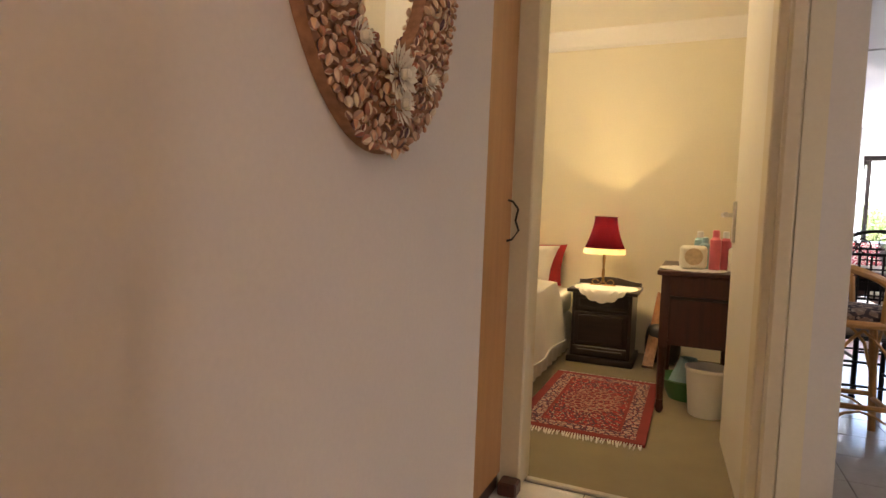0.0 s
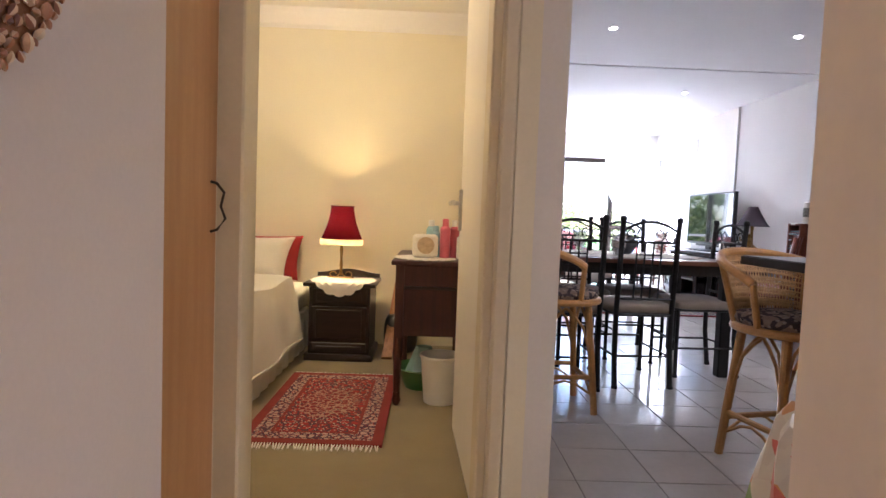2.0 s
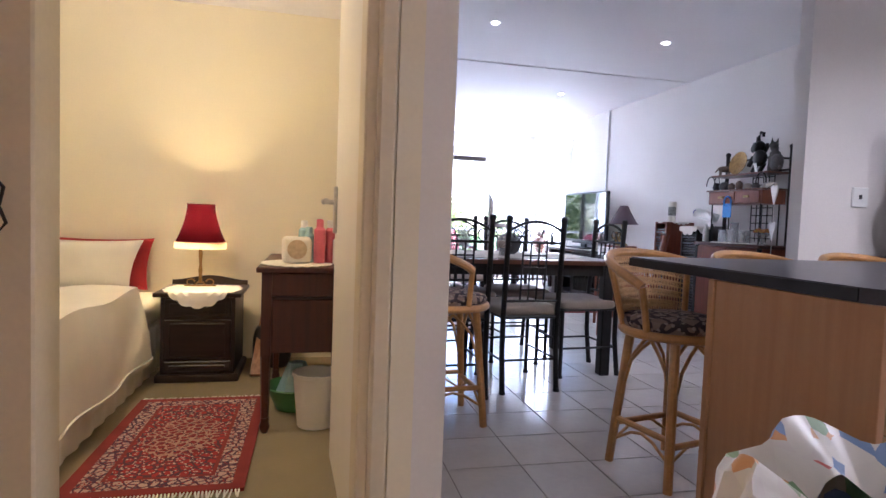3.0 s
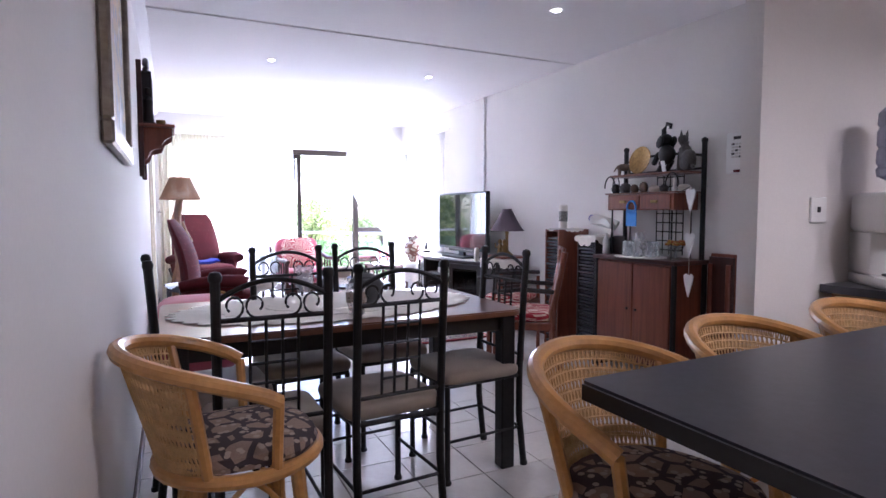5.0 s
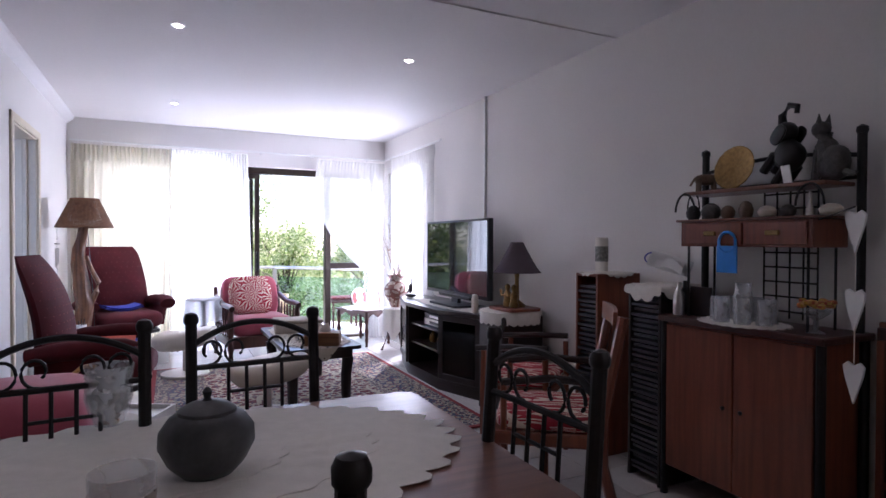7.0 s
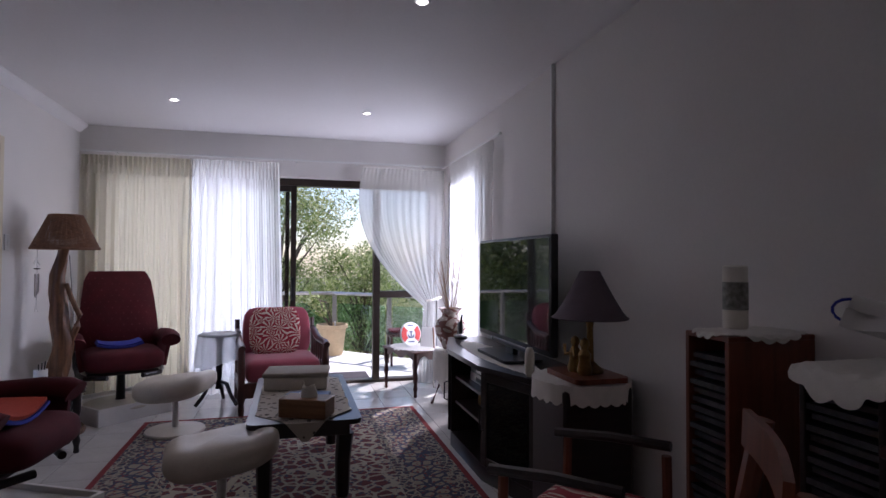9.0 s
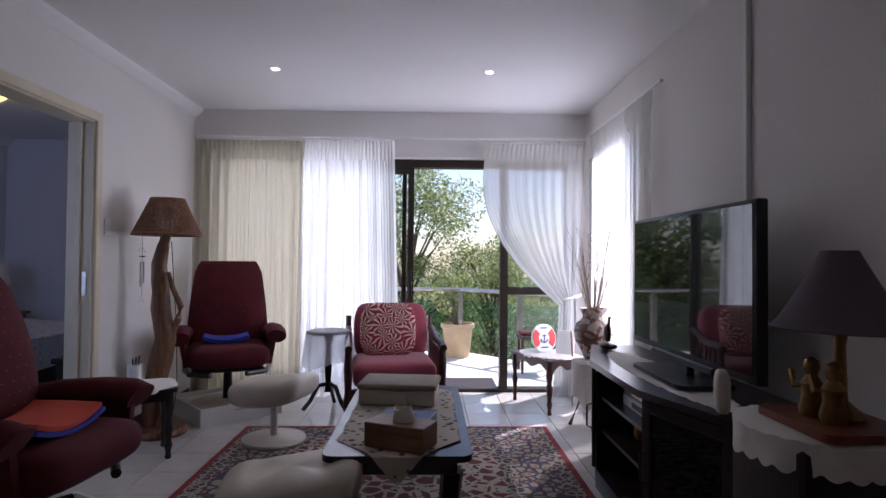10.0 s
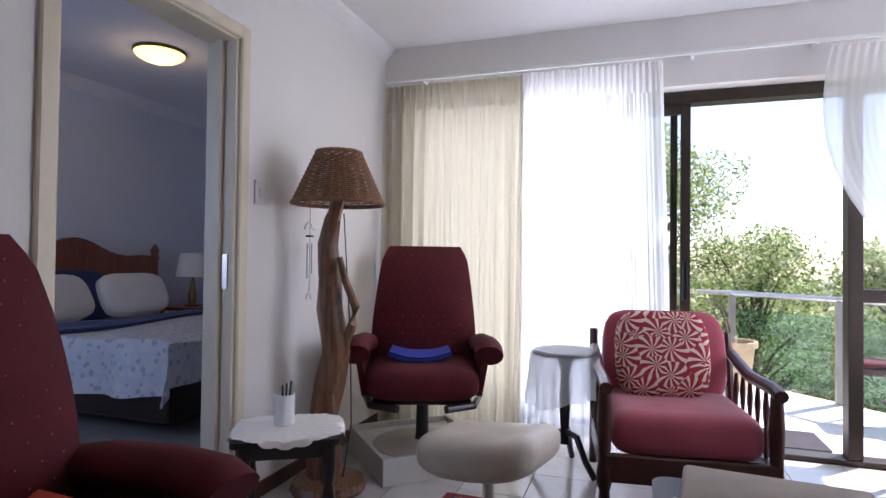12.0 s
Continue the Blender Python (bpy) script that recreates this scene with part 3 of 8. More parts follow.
def tree(x, y, h, r, seed, leafm, label, count=9000, size=0.07, base=-3.2, low=0.25):
    rnd = random.Random(seed)
    t = thing("tree", pose(x, y, base), label, "tree")
    bm = B()
    clumps = []
    tube(bm, [(0, 0, -0.1), (0.05, 0.04, h * 0.25), (-0.06, 0.05, h * 0.5), (0.02, -0.05, h * 0.8)], 0.14 * h / 6, 8, r1=0.03)
    for k in range(58):
        z = h * (low + (0.98 - low) * rnd.random())
        a = rnd.random() * 6.283
        q = r * (0.25 + 0.75 * rnd.random()) * math.sqrt(max(0.05, 1 - ((z / h - 0.55) / 0.55) ** 2))
        e = (q * math.cos(a), q * math.sin(a), z)
        tube(bm, [(0, 0, z * 0.7), (e[0] * 0.45, e[1] * 0.45, z * 0.88), e], 0.035, 6, r1=0.008)
        clumps.append((*e, r * (0.2 + 0.22 * rnd.random())))
    part("trunk", bm, BARK, t)
    leaves("crown", clumps, count, size, leafm, t, 0.8)
    return t


tree(2.15, 15.6, 6.2, 1.55, 1, LEAF2, "tall bushy green garden tree", 52000, 0.034)
tree(3.9, 16.6, 4.75, 1.5, 2, LEAF2, "broad garden tree with light green leaves", 26000, 0.038)
tree(0.0, 17.5, 6.0, 1.9, 5, LEAF1, "leafy dark tree beside the balcony", 14000, 0.07)
tree(5.8, 15.5, 4.6, 1.4, 3, LEAF2, "pale open shrub with thin twigs", 20000, 0.04)
tree(8.3, 17.5, 4.6, 1.8, 4, LEAF1, "dense round green garden shrub", 12000, 0.07)
tree(-3.0, 18.0, 5.6, 2.0, 6, LEAF2, "light green tree at the garden edge", 12000, 0.08)
tree(10.5, 9.5, 3.6, 1.6, 9, LEAF2, "pale leafy shrub outside the side window", 9000, 0.08)
tree(11.0, 14.5, 5.0, 2.0, 7, LEAF1, "leafy tree beside the house", 12000, 0.08)
# far woods, a loose belt of leaves behind the garden
rnd = random.Random(12)
woods = thing("far_woods", pose(3, 12, -3.2), "hazy far belt of leafy woods", "woods")
clumps = []
for k in range(420):
    a, d = rnd.uniform(0.08, 3.06), rnd.uniform(17, 40)
    top = (2.4 + 0.05 * d) * (0.8 + 0.35 * math.sin(7 * a + 1.0) * math.sin(13 * a))
    clumps.append((d * math.cos(a), d * math.sin(a), top * rnd.uniform(0.15, 1.0), rnd.uniform(0.5, 1.2)))
tagged(leaves("foliage", clumps, 60000, 0.16, LEAF2, woods), kind="stuff")
tagged(woods, kind="stuff")

# ---- living area things ----


def pleated(name, x0, x1, y, z0, z1, pleats, depth, material, parent, along="x", gather=None, seed=0, droop=None):
    """Hanging cloth in soft folds, narrower or pulled aside where gather says."""
    rnd = random.Random(seed)
    ph = [rnd.random() * 6.28 for _ in range(6)]
    nu, nv = pleats * 8, 26

    def fn(u, v):
        z = z1 + (z0 - z1) * v
        uu = u + 0.012 * math.sin(9 * u + ph[0]) + 0.02 * v * math.sin(7 * u + ph[1])
        w = 0.18 * math.sin(2 * math.pi * pleats * 2.7 * uu + ph[5]) + math.sin(2 * math.pi * pleats * uu + ph[2]) * (0.55 + 0.45 * math.sin(5.3 * uu + ph[3])) + 0.35 * math.sin(2 * math.pi * pleats * 0.5 * uu + ph[4] + 1.5 * v)
        s = x0 + (x1 - x0) * u
        d = depth * w * (0.55 + 0.45 * v)
        if v < 0.045:
            d = depth * 0.45 * math.sin(2 * math.pi * pleats * 2.1 * u)
        if gather:
            s, z, d = gather(u, v, s, z, d)
        return (s, y + d, z) if along == "x" else (y + d, s, z)
    return part(name, sheet(B(), nu, nv, fn, 0.0016), material, parent)


cu = thing("curtain", pose(0, 0, 0), "cream lined curtain hanging in soft pleats", "curtain", "curtains")
pleated("cloth", 0.545, 1.47, 9.90, 0.015, 2.212, 11, 0.044, CURTAIN, cu, seed=1)
cu = thing("curtain", pose(0, 0, 0), "white sheer curtain glowing in front of the window", "curtain", "curtains")
pleated("cloth", 1.45, 2.25, 9.88, 0.015, 2.212, 12, 0.034, SHEER, cu, seed=2, gather=lambda u, v, s, z, d: (s + 0.10 * v * u - 0.03 * v, z, d))


def tied(u, v, s, z, d):
    # swept to a tie at the post side, then falling straight
    k = min(1.0, v / 0.62)
    c = 3.80
    w = 1 - 0.86 * (k ** 2.2)
    sag = 0.10 * math.sin(math.pi * k) * (1 - u)
    if v > 0.62:
        w = 0.14 + 0.22 * (v - 0.62)
    x = c + (s - c) * w - sag
    return x, z - 0.05 * (1 - u) * k * (1 if v < 0.62 else 0), d * (0.5 + 0.9 * (1 - w))


cu = thing("curtain", pose(0, 0, 0), "white sheer curtain tied back in a swag", "curtain", "curtains")
pleated("cloth", 3.06, 3.90, 9.87, 0.02, 2.205, 10, 0.018, SHEER, cu, seed=3, gather=tied)
bm = B()
tube(bm, [(3.80 + 0.075 * math.cos(a), 9.87 + 0.05 * math.sin(a), 0.88 + 0.02 * math.cos(a)) for a in [k * math.pi / 8 for k in range(16)]], 0.012, 6, closed=True)
part("tieback", bm, LINEN, cu)
cu = thing("curtain", pose(0, 0, 0), "white sheer curtain over the side window", "curtain", "curtains")
pleated("cloth", 8.33, 9.58, 3.885, 0.02, 2.222, 17, 0.022, SHEER, cu, along="y", seed=4)
# spots in the ceiling; the last two are unseen, added to light the kitchen
for k, (x, y) in enumerate([(1.49, 4.74), (2.955, 4.74), (1.49, 6.77), (2.962, 6.77), (1.49, 8.888), (2.97, 8.888), (3.15, 1.25), (3.9, 1.25)]):
    dl = thing("downlight", pose(x, y, H), "small lit white ceiling spot, the kitchen pair added unseen", "ceiling light", "ceiling spots")
    bm = B()
    lathe(bm, [(0.026, -0.004), (0.038, -0.006), (0.041, -0.002), (0.041, 0.0)], n=20)
    part("ring", bm, WHITE, dl)
    part("bulb", lathe(B(), [(0.001, -0.0075), (0.024, -0.0075), (0.025, -0.003)], n=16), GLOW, dl)
    lamp("downlight_lamp", "SPOT", 1.25 if k < 6 else 12.0, look((x, y, H - 0.02), (x, y + 0.001, 0)), (1.0, 0.9, 0.78), size=0.03 if k < 6 else 0.12, cone=120 if k < 6 else 165)

# conduit
bm = B()
box(bm, 3.925, 7.38, 0.75, 3.95, 7.405, H, 0.003)
solid("cable_trunking", bm, WHITE, "white vertical cable trunking on the wall", "cable duct")

# rug
RX0, RX1, RY0, RY1 = 1.30, 3.40, 6.30, 9.00


def rug(name, x0, y0, x1, y1, mats, bands, label, z=0.006, fringe=None):
    t = thing(name, pose((x0 + x1) / 2, (y0 + y1) / 2, z), label, "rug")
    w, d = (x1 - x0) / 2, (y1 - y0) / 2
    for k, (inset, material) in enumerate(zip(bands, mats)):
        nxt = bands[k + 1] if k + 1 < len(bands) else None
        bm = B()
        a, b = w - inset, d - inset
        if nxt is None:
            box(bm, -a, -b, 0, a, b, 0.012)
        else:
            e, f = w - nxt, d - nxt
            box(bm, -a, -b, 0, a, -f, 0.012)
            box(bm, -a, f, 0, a, b, 0.012)
            box(bm, -a, -f, 0, -e, f, 0.012)
            box(bm, e, -f, 0, a, f, 0.012)
        part("border" if nxt is not None else "field", bm, material, t, smooth=False)
    if fringe:
        rnd = random.Random(3)
        for s in (-1, 1):
            bm = B()
            for k in range(int(2 * w / 0.012)):
                x = -w + 0.006 + k * 0.012
                dx = rnd.uniform(-0.012, 0.012)
                tube(bm, [(x, s * d, 0.008), (x + dx * 0.4, s * (d + 0.02), 0.007), (x + dx, s * (d + 0.03 + rnd.random() * 0.02), 0.002)], 0.0035, 4)
            tagged(part("fringe", bm, fringe, t), kind="stuff")
    return t


RED_R = mat("rug_red_wool", (0.23, 0.028, 0.03), 0.95, var=0.2, scale=9, fine=260, bump=0.5)
RUG_FIELD = mat("rug_field_wool", (0.14, 0.03, 0.035), 0.95, var=0.25, scale=6, fine=260, bump=0.5, extra=pattern_extra((0.42, 0.36, 0.27), (0.055, 0.06, 0.10), 13))
RUG_BORD = mat("rug_border_wool", (0.32, 0.27, 0.20), 0.95, var=0.2, scale=6, fine=260, bump=0.5, extra=pattern_extra((0.055, 0.06, 0.10), (0.20, 0.04, 0.04), 15))
RUG_DARK = mat("rug_navy_wool", (0.05, 0.05, 0.075), 0.95, var=0.25, scale=6, fine=260, bump=0.5, extra=pattern_extra((0.34, 0.30, 0.23), (0.16, 0.035, 0.04), 22))
rug("living_rug", RX0, RY0, RX1, RY1, [RED_R, RUG_DARK, RUG_BORD, RUG_DARK, RUG_FIELD], [0, 0.035, 0.13, 0.34, 0.42], "large red and navy patterned wool rug on tiles")

# dining chairs


def dining_chair():
    t = thing("dining_chair", pose(0, 0, 0), "black wrought-iron dining chair with beige padded seat", "chair", "chairs round the table")
    W, D, HB = 0.172, 0.39, 1.02
    for x in (-W, W):
        bm = B()
        tube(bm, [(x, D / 2 + 0.03, 0.0), (x, D / 2, 0.25), (x, D / 2, 0.46), (x, D / 2 + 0.035, HB - 0.02)], 0.0155, 10)
        lathe(bm, [(0.0165, 0), (0.02, 0.006), (0.0205, 0.018), (0.015, 0.03), (0.003, 0.034)], (x, D / 2 + 0.036, HB - 0.025), 10)
        lathe(bm, [(0.017, 0), (0.019, 0.008), (0.016, 0.02)], (x, D / 2 + 0.03, 0), 10)
        part("back_post", bm, IRON, t)
        bm = B()
        bar(bm, (x, -D / 2, 0.0), (x, -D / 2, 0.44), 0.0125, 10)
        lathe(bm, [(0.017, 0), (0.019, 0.008), (0.014, 0.02)], (x, -D / 2, 0), 10)
        part("leg", bm, IRON, t)
        part("side_stretcher", bar(B(), (x, -D / 2, 0.19), (x, D / 2 + 0.005, 0.19), 0.007, 8), IRON, t)

    def yb(z):
        return D / 2 + 0.035 * max(0.0, (z - 0.46) / (HB - 0.48))
    for z, y in ((0.24, -D / 2), (0.19, D / 2 + 0.005)):
        part("stretcher", bar(B(), (-W, y, z), (W, y, z), 0.007, 8), IRON, t)
    part("top_arch", tube(B(), [(x, yb(0.95), 0.935 + 0.06 * (1 - (x / W) ** 2)) for x in [(-1 + k / 8) * W for k in range(17)]], 0.0085, 8), IRON, t)
    part("crossbar", bar(B(), (-W, yb(0.87), 0.875), (W, yb(0.87), 0.875), 0.008, 8), IRON, t)
    part("crossbar", bar(B(), (-W, yb(0.52), 0.535), (W, yb(0.52), 0.535), 0.008, 8), IRON, t)
    for s in (-1, 1):
        for c, flip in ((0.055, 1), (0.122, -1)):
            pts = []
            for k in range(15):
                a = radians(-100 + 330 * k / 14)
                r = 0.034 - 0.017 * k / 14
                pts.append((s * (c + flip * r * math.cos(a)), yb(0.92), 0.918 + r * math.sin(a) * 1.15))
            part("scroll", tube(B(), pts, 0.0042, 6), IRON, t)
    for x in (-0.075, -0.0255, 0.0255, 0.075):
        part("lattice_bar", tube(B(), [(x, yb(z), z) for z in (0.535, 0.7, 0.875)], 0.0055, 6), IRON, t)
    for z in (0.60, 0.665, 0.73, 0.80):
        part("lattice_bar", bar(B(), (-0.075, yb(z), z), (0.075, yb(z), z), 0.005, 6), IRON, t)
    bm = B()
    for p0, p1 in (((-W, -D / 2, 0.44), (W, -D / 2, 0.44)), ((-W, D / 2, 0.44), (W, D / 2, 0.44)), ((-W, -D / 2, 0.44), (-W, D / 2, 0.44)), ((W, -D / 2, 0.44), (W, D / 2, 0.44))):
        bar(bm, p0, p1, 0.011, 8)
    part("seat_frame", bm, IRON, t)
    bm = B()
    puff(bm, 0, -0.012, 0.472, 0.40, 0.41, 0.066, 0.22, 28, 10, dent=lambda x, y: -0.006 * (1 - x * x) * (1 - y * y))
    part("seat", bm, SEATB, t)
    return t


c0 = dining_chair()
c0.matrix_basis = pose(1.42, 3.585, 0, 0, 0, 184) @ pose(0, -0.21, 0)
for x, y, r in ((0.955, 3.50, 181), (1.21, 4.66, 4), (1.665, 4.77, 3), (2.13, 4.05, -86), (0.60, 4.18, 93)):
    copy_thing(c0, pose(x, y, 0, 0, 0, r) @ pose(0, -0.21, 0))

# dining table
TX0, TX1, TY0, TY1, TZ = 0.61, 2.135, 3.845, 4.73, 0.755
dt = thing("dining_table", pose(0, 0, 0), "rectangular brown veneer dining table with black legs", "table")
bm = B()
prism(bm, rounded(TX0, TY0, TX1, TY1, 0.06), TZ - 0.028, TZ)
bmesh.ops.bevel(bm, geom=[e for e in bm.edges if abs(e.verts[0].co.z - e.verts[1].co.z) < 1e-4], offset=0.006, segments=2, affect="EDGES")
part("tabletop", bm, TABLEWOOD, dt)
for x in (TX0 + 0.07, TX1 - 0.07):
    for y in (TY0 + 0.06, TY1 - 0.06):
        bm = B()
        box(bm, x - 0.035, y - 0.035, 0, x + 0.035, y + 0.035, TZ - 0.028, 0.006)
        part("leg", bm, IRON, dt)
bm = B()
box(bm, TX0 + 0.1, TY0 + 0.05, TZ - 0.10, TX1 - 0.1, TY0 + 0.07, TZ - 0.028, 0.003)
part("apron", bm, IRON, dt)
bm = B()
box(bm, TX0 + 0.1, TY1 - 0.07, TZ - 0.10, TX1 - 0.1, TY1 - 0.05, TZ - 0.028, 0.003)
part("apron", bm, IRON, dt)


def scalloped(rx, ry, n, amp, thick=0.002, drop=None, rings=10, seg=160, hole=0.0):
    """Doily: a cloth disc with a scalloped edge, bending down past drop."""
    bm = B()
    prev = None
    top = []
    for j in range(rings + 1):
        f = j / rings
        ring = []
        for k in range(seg):
            a = 2 * math.pi * k / seg
            e = 1 + amp * abs(math.sin(n * a / 2)) * f ** 4
            x, y, z = rx * f * e * math.cos(a), ry * f * e * math.sin(a), 0.0
            if drop:
                x, y, z = drop(x, y)
            ring.append(bm.verts.new((x, y, z + 0.0012 * math.sin(23 * a) * f)))
        top.append(ring)
        if prev:
            for k in range(seg):
                bm.faces.new((prev[k], prev[(k + 1) % seg], ring[(k + 1) % seg], ring[k]))
        prev = ring
    bmesh.ops.remove_doubles(bm, verts=bm.verts, dist=1e-6)
    bmesh.ops.solidify(bm, geom=list(bm.faces), thickness=thick)
    return bm


cl = thing("lace_tablecloth", pose(1.36, 4.33, TZ + 0.004, 0, 0, 2), "oval white lace cloth with scalloped edge on table", "tablecloth")
part("cloth", scalloped(0.68, 0.385, 38, 0.07), LACE, cl)
part("lace_band", scalloped(0.50, 0.26, 30, 0.05, 0.0045), LACE, cl)
part("lace_band", scalloped(0.30, 0.15, 20, 0.06, 0.007), LACE, cl)
part_seed = random.Random(11)


def pumpkin_jar():
    t = thing("lidded_jar", pose(1.505, 4.27, TZ + 0.012) @ Matrix.Diagonal((0.80, 0.80, 0.86, 1)), "round dark grey ceramic jar with a lid", "jar")
    bm = B()
    prof = [(0.05, 0), (0.062, 0.004), (0.088, 0.03), (0.108, 0.07), (0.106, 0.105), (0.085, 0.135), (0.06, 0.146)]
    n = 40
    rings = [[bm.verts.new((r * (1 + 0.05 * abs(math.cos(4 * a))) * math.cos(a), r * (1 + 0.05 * abs(math.cos(4 * a))) * math.sin(a), z)) for a in [2 * math.pi * k / n for k in range(n)]] for r, z in prof]
    for a, b in zip(rings, rings[1:]):
        for k in range(n):
            bm.faces.new((a[k], a[(k + 1) % n], b[(k + 1) % n], b[k]))
    bm.faces.new(rings[0][::-1])
    bm.faces.new(rings[-1])
    JAR = mat("grey_glaze", (0.05, 0.052, 0.055), 0.5, var=0.3, scale=8, bump=0.1, coat=0.1)
    part("body", bm, JAR, t)
    bm = B()
    lathe(bm, [(0.07, 0.14), (0.068, 0.15), (0.045, 0.163), (0.012, 0.17), (0.008, 0.176), (0.012, 0.19), (0.004, 0.2)], n=24)
    part("lid", bm, JAR, t)


pumpkin_jar()
GLASSWARE = mat("clear_glassware", (0.80, 0.83, 0.86), 0.06, var=0.05, scale=40, bump=0.05)
GLASSWARE.node_tree.nodes["Principled BSDF"].inputs["Alpha"].default_value = 0.30
gj = thing("glass_jar", pose(1.30, 4.70, TZ + 0.012), "clear glass vase standing on the lace cloth", "vase")
bm = B()
lathe(bm, [(0.03, 0), (0.034, 0.004), (0.036, 0.015), (0.045, 0.03), (0.055, 0.07), (0.052, 0.11), (0.058, 0.15), (0.055, 0.148), (0.048, 0.11), (0.05, 0.07), (0.04, 0.035)], n=24)
part("body", bm, GLASSWARE, gj)
part("water", lathe(B(), [(0.038, 0.036), (0.047, 0.065), (0.048, 0.085)], n=20), mat("cloudy_wax", (0.5, 0.52, 0.52), 0.4, trans=0.4), gj)
lp = thing("glass_tumbler", pose(1.375, 3.99, TZ + 0.012), "clear glass candle holder with a brown pattern", "candle holder")
part("body", lathe(B(), [(0.03, 0), (0.036, 0.004), (0.034, 0.02), (0.04, 0.05), (0.046, 0.13), (0.043, 0.13), (0.037, 0.05), (0.03, 0.02)], n=24), GLASSWARE, lp)
part("pattern_band", lathe(B(), [(0.0425, 0.055), (0.0455, 0.1)], n=24), mat("brown_leaf_print", (0.45, 0.38, 0.33), 0.4, var=0.2, scale=30, extra=pattern_extra((0.45, 0.38, 0.33), (0.12, 0.08, 0.06), 45)), lp)

# ---- rattan bar stools ----
CUSH = mat("printed_cushion_cloth", (0.30, 0.22, 0.17), 0.9, var=0.2, scale=12, fine=200, bump=0.3, extra=pattern_extra((0.06, 0.045, 0.05), (0.42, 0.34, 0.27), 16))


def bar_stool():
    t = thing("bar_stool", pose(0, 0, 0), "honey rattan bar stool with woven cane back and cushion", "bar stool", "rattan stools at the counter")
    SZ, R = 0.575, 0.20
    legs = []
    for a in (45, 135, 225, 315):
        c, s = math.cos(radians(a)), math.sin(radians(a))
        p0, p1 = (0.225 * c, 0.225 * s, 0), (0.165 * c, 0.165 * s, SZ - 0.02)
        legs.append((p0, p1))
        part("leg", tube(B(), [p0, (0.205 * c, 0.205 * s, 0.2), p1], 0.0175, 10, r1=0.019), CANE, t)
    for k in range(4):
        (a0, a1), (b0, b1) = legs[k], legs[(k + 1) % 4]
        f = 0.34 if k % 2 else 0.30

        def at(q, f):
            return tuple(q[0][i] + (q[1][i] - q[0][i]) * f for i in range(3))
        part("footrail", bar(B(), at(legs[k], f), at(legs[(k + 1) % 4], f), 0.013, 8), CANE, t)
        A, C = Vector(at(legs[k], 0.36)), Vector(at(legs[(k + 1) % 4], 0.36))
        top = (Vector(at(legs[k], 0.97)) + Vector(at(legs[(k + 1) % 4], 0.97))) / 2
        for q in (Vector(at(legs[k], 0.45)), Vector(at(legs[(k + 1) % 4], 0.45))):
            pts = [q, q.lerp(top, 0.35) + Vector((0, 0, 0.09)), q.lerp(top, 0.7) + Vector((0, 0, 0.05)), top]
            part("brace", tube(B(), [tuple(p) for p in pts], 0.0075, 6), CANE, t)
        low = (A + C) / 2 - Vector((0, 0, 0.0))
        pts = [A - Vector((0, 0, 0.10)), A.lerp(low, 0.6) - Vector((0, 0, 0.045)), low - Vector((0, 0, 0.03)), C.lerp(low, 0.6) - Vector((0, 0, 0.045)), C - Vector((0, 0, 0.10))]
        part("brace", tube(B(), [tuple(p) for p in pts], 0.0065, 6), CANE, t)
    part("seat_ring", tube(B(), [(R * math.cos(a), R * math.sin(a), SZ) for a in [2 * math.pi * k / 28 for k in range(28)]], 0.018, 10, closed=True), CANE, t)
    part("seat_cushion", puff(B(), 0, 0, SZ + 0.035, 0.39, 0.39, 0.075, 0.8, 26, 10), CUSH, t)
    # bent top rail: from one arm end, round the back at +y, to the other

    def rim(f, low=0.0):
        a = radians(-14 + 208 * f)
        h = SZ + 0.185 + 0.115 * math.sin(math.pi * min(1, max(0, f))) ** 0.8
        r = 0.235 + 0.035 * math.sin(math.pi * f)
        return Vector((r * math.cos(a), r * math.sin(a) + 0.01, h))
    part("top_rail", tube(B(), [tuple(rim(k / 26)) for k in range(27)], 0.019, 10), CANE, t)

    def foot(f):
        a = radians(-14 + 208 * f)
        return Vector((R * math.cos(a), R * math.sin(a), SZ + 0.012))
    for f in (0.0, 0.22, 0.78, 1.0):
        part("back_post", tube(B(), [tuple(foot(f)), tuple(foot(f).lerp(rim(f), 0.5) + Vector((0, 0, 0.005))), tuple(rim(f))], 0.0135, 8), CANE, t)
    bm = B()
    nf = 40
    for k in range(nf + 1):
        f = 0.22 + 0.56 * k / nf
        tube(bm, [tuple(foot(f).lerp(rim(f), q)) for q in (0.02, 0.5, 1.0)], 0.0028, 4)
        if k < nf - 5:
            g = f + 0.56 * 6 / nf
            tube(bm, [tuple(foot(f + (g - f) * q).lerp(rim(f + (g - f) * q), q)) for q in (0.03, 0.35, 0.7, 1.0)], 0.0024, 4)
            tube(bm, [tuple(foot(g + (f - g) * q).lerp(rim(g + (f - g) * q), q)) for q in (0.03, 0.35, 0.7, 1.0)], 0.0024, 4)
    for q in [0.08 * k + 0.06 for k in range(12)]:
        tube(bm, [tuple(foot(0.22 + 0.56 * k / 12).lerp(rim(0.22 + 0.56 * k / 12), q)) for k in range(13)], 0.0028, 4)
    tagged(part("cane_web", bm, CANEWEB, t), kind="stuff")
    return t


st = bar_stool()
st.matrix_basis = pose(0.82, 3.23, 0, 0, 0, 95)
copy_thing(st, pose(1.60, 2.52, 0, 0, 0, 12))
copy_thing(st, pose(2.16, 2.58, 0, 0, 0, 3))
copy_thing(st, pose(2.80, 2.62, 0, 0, 0, -4))

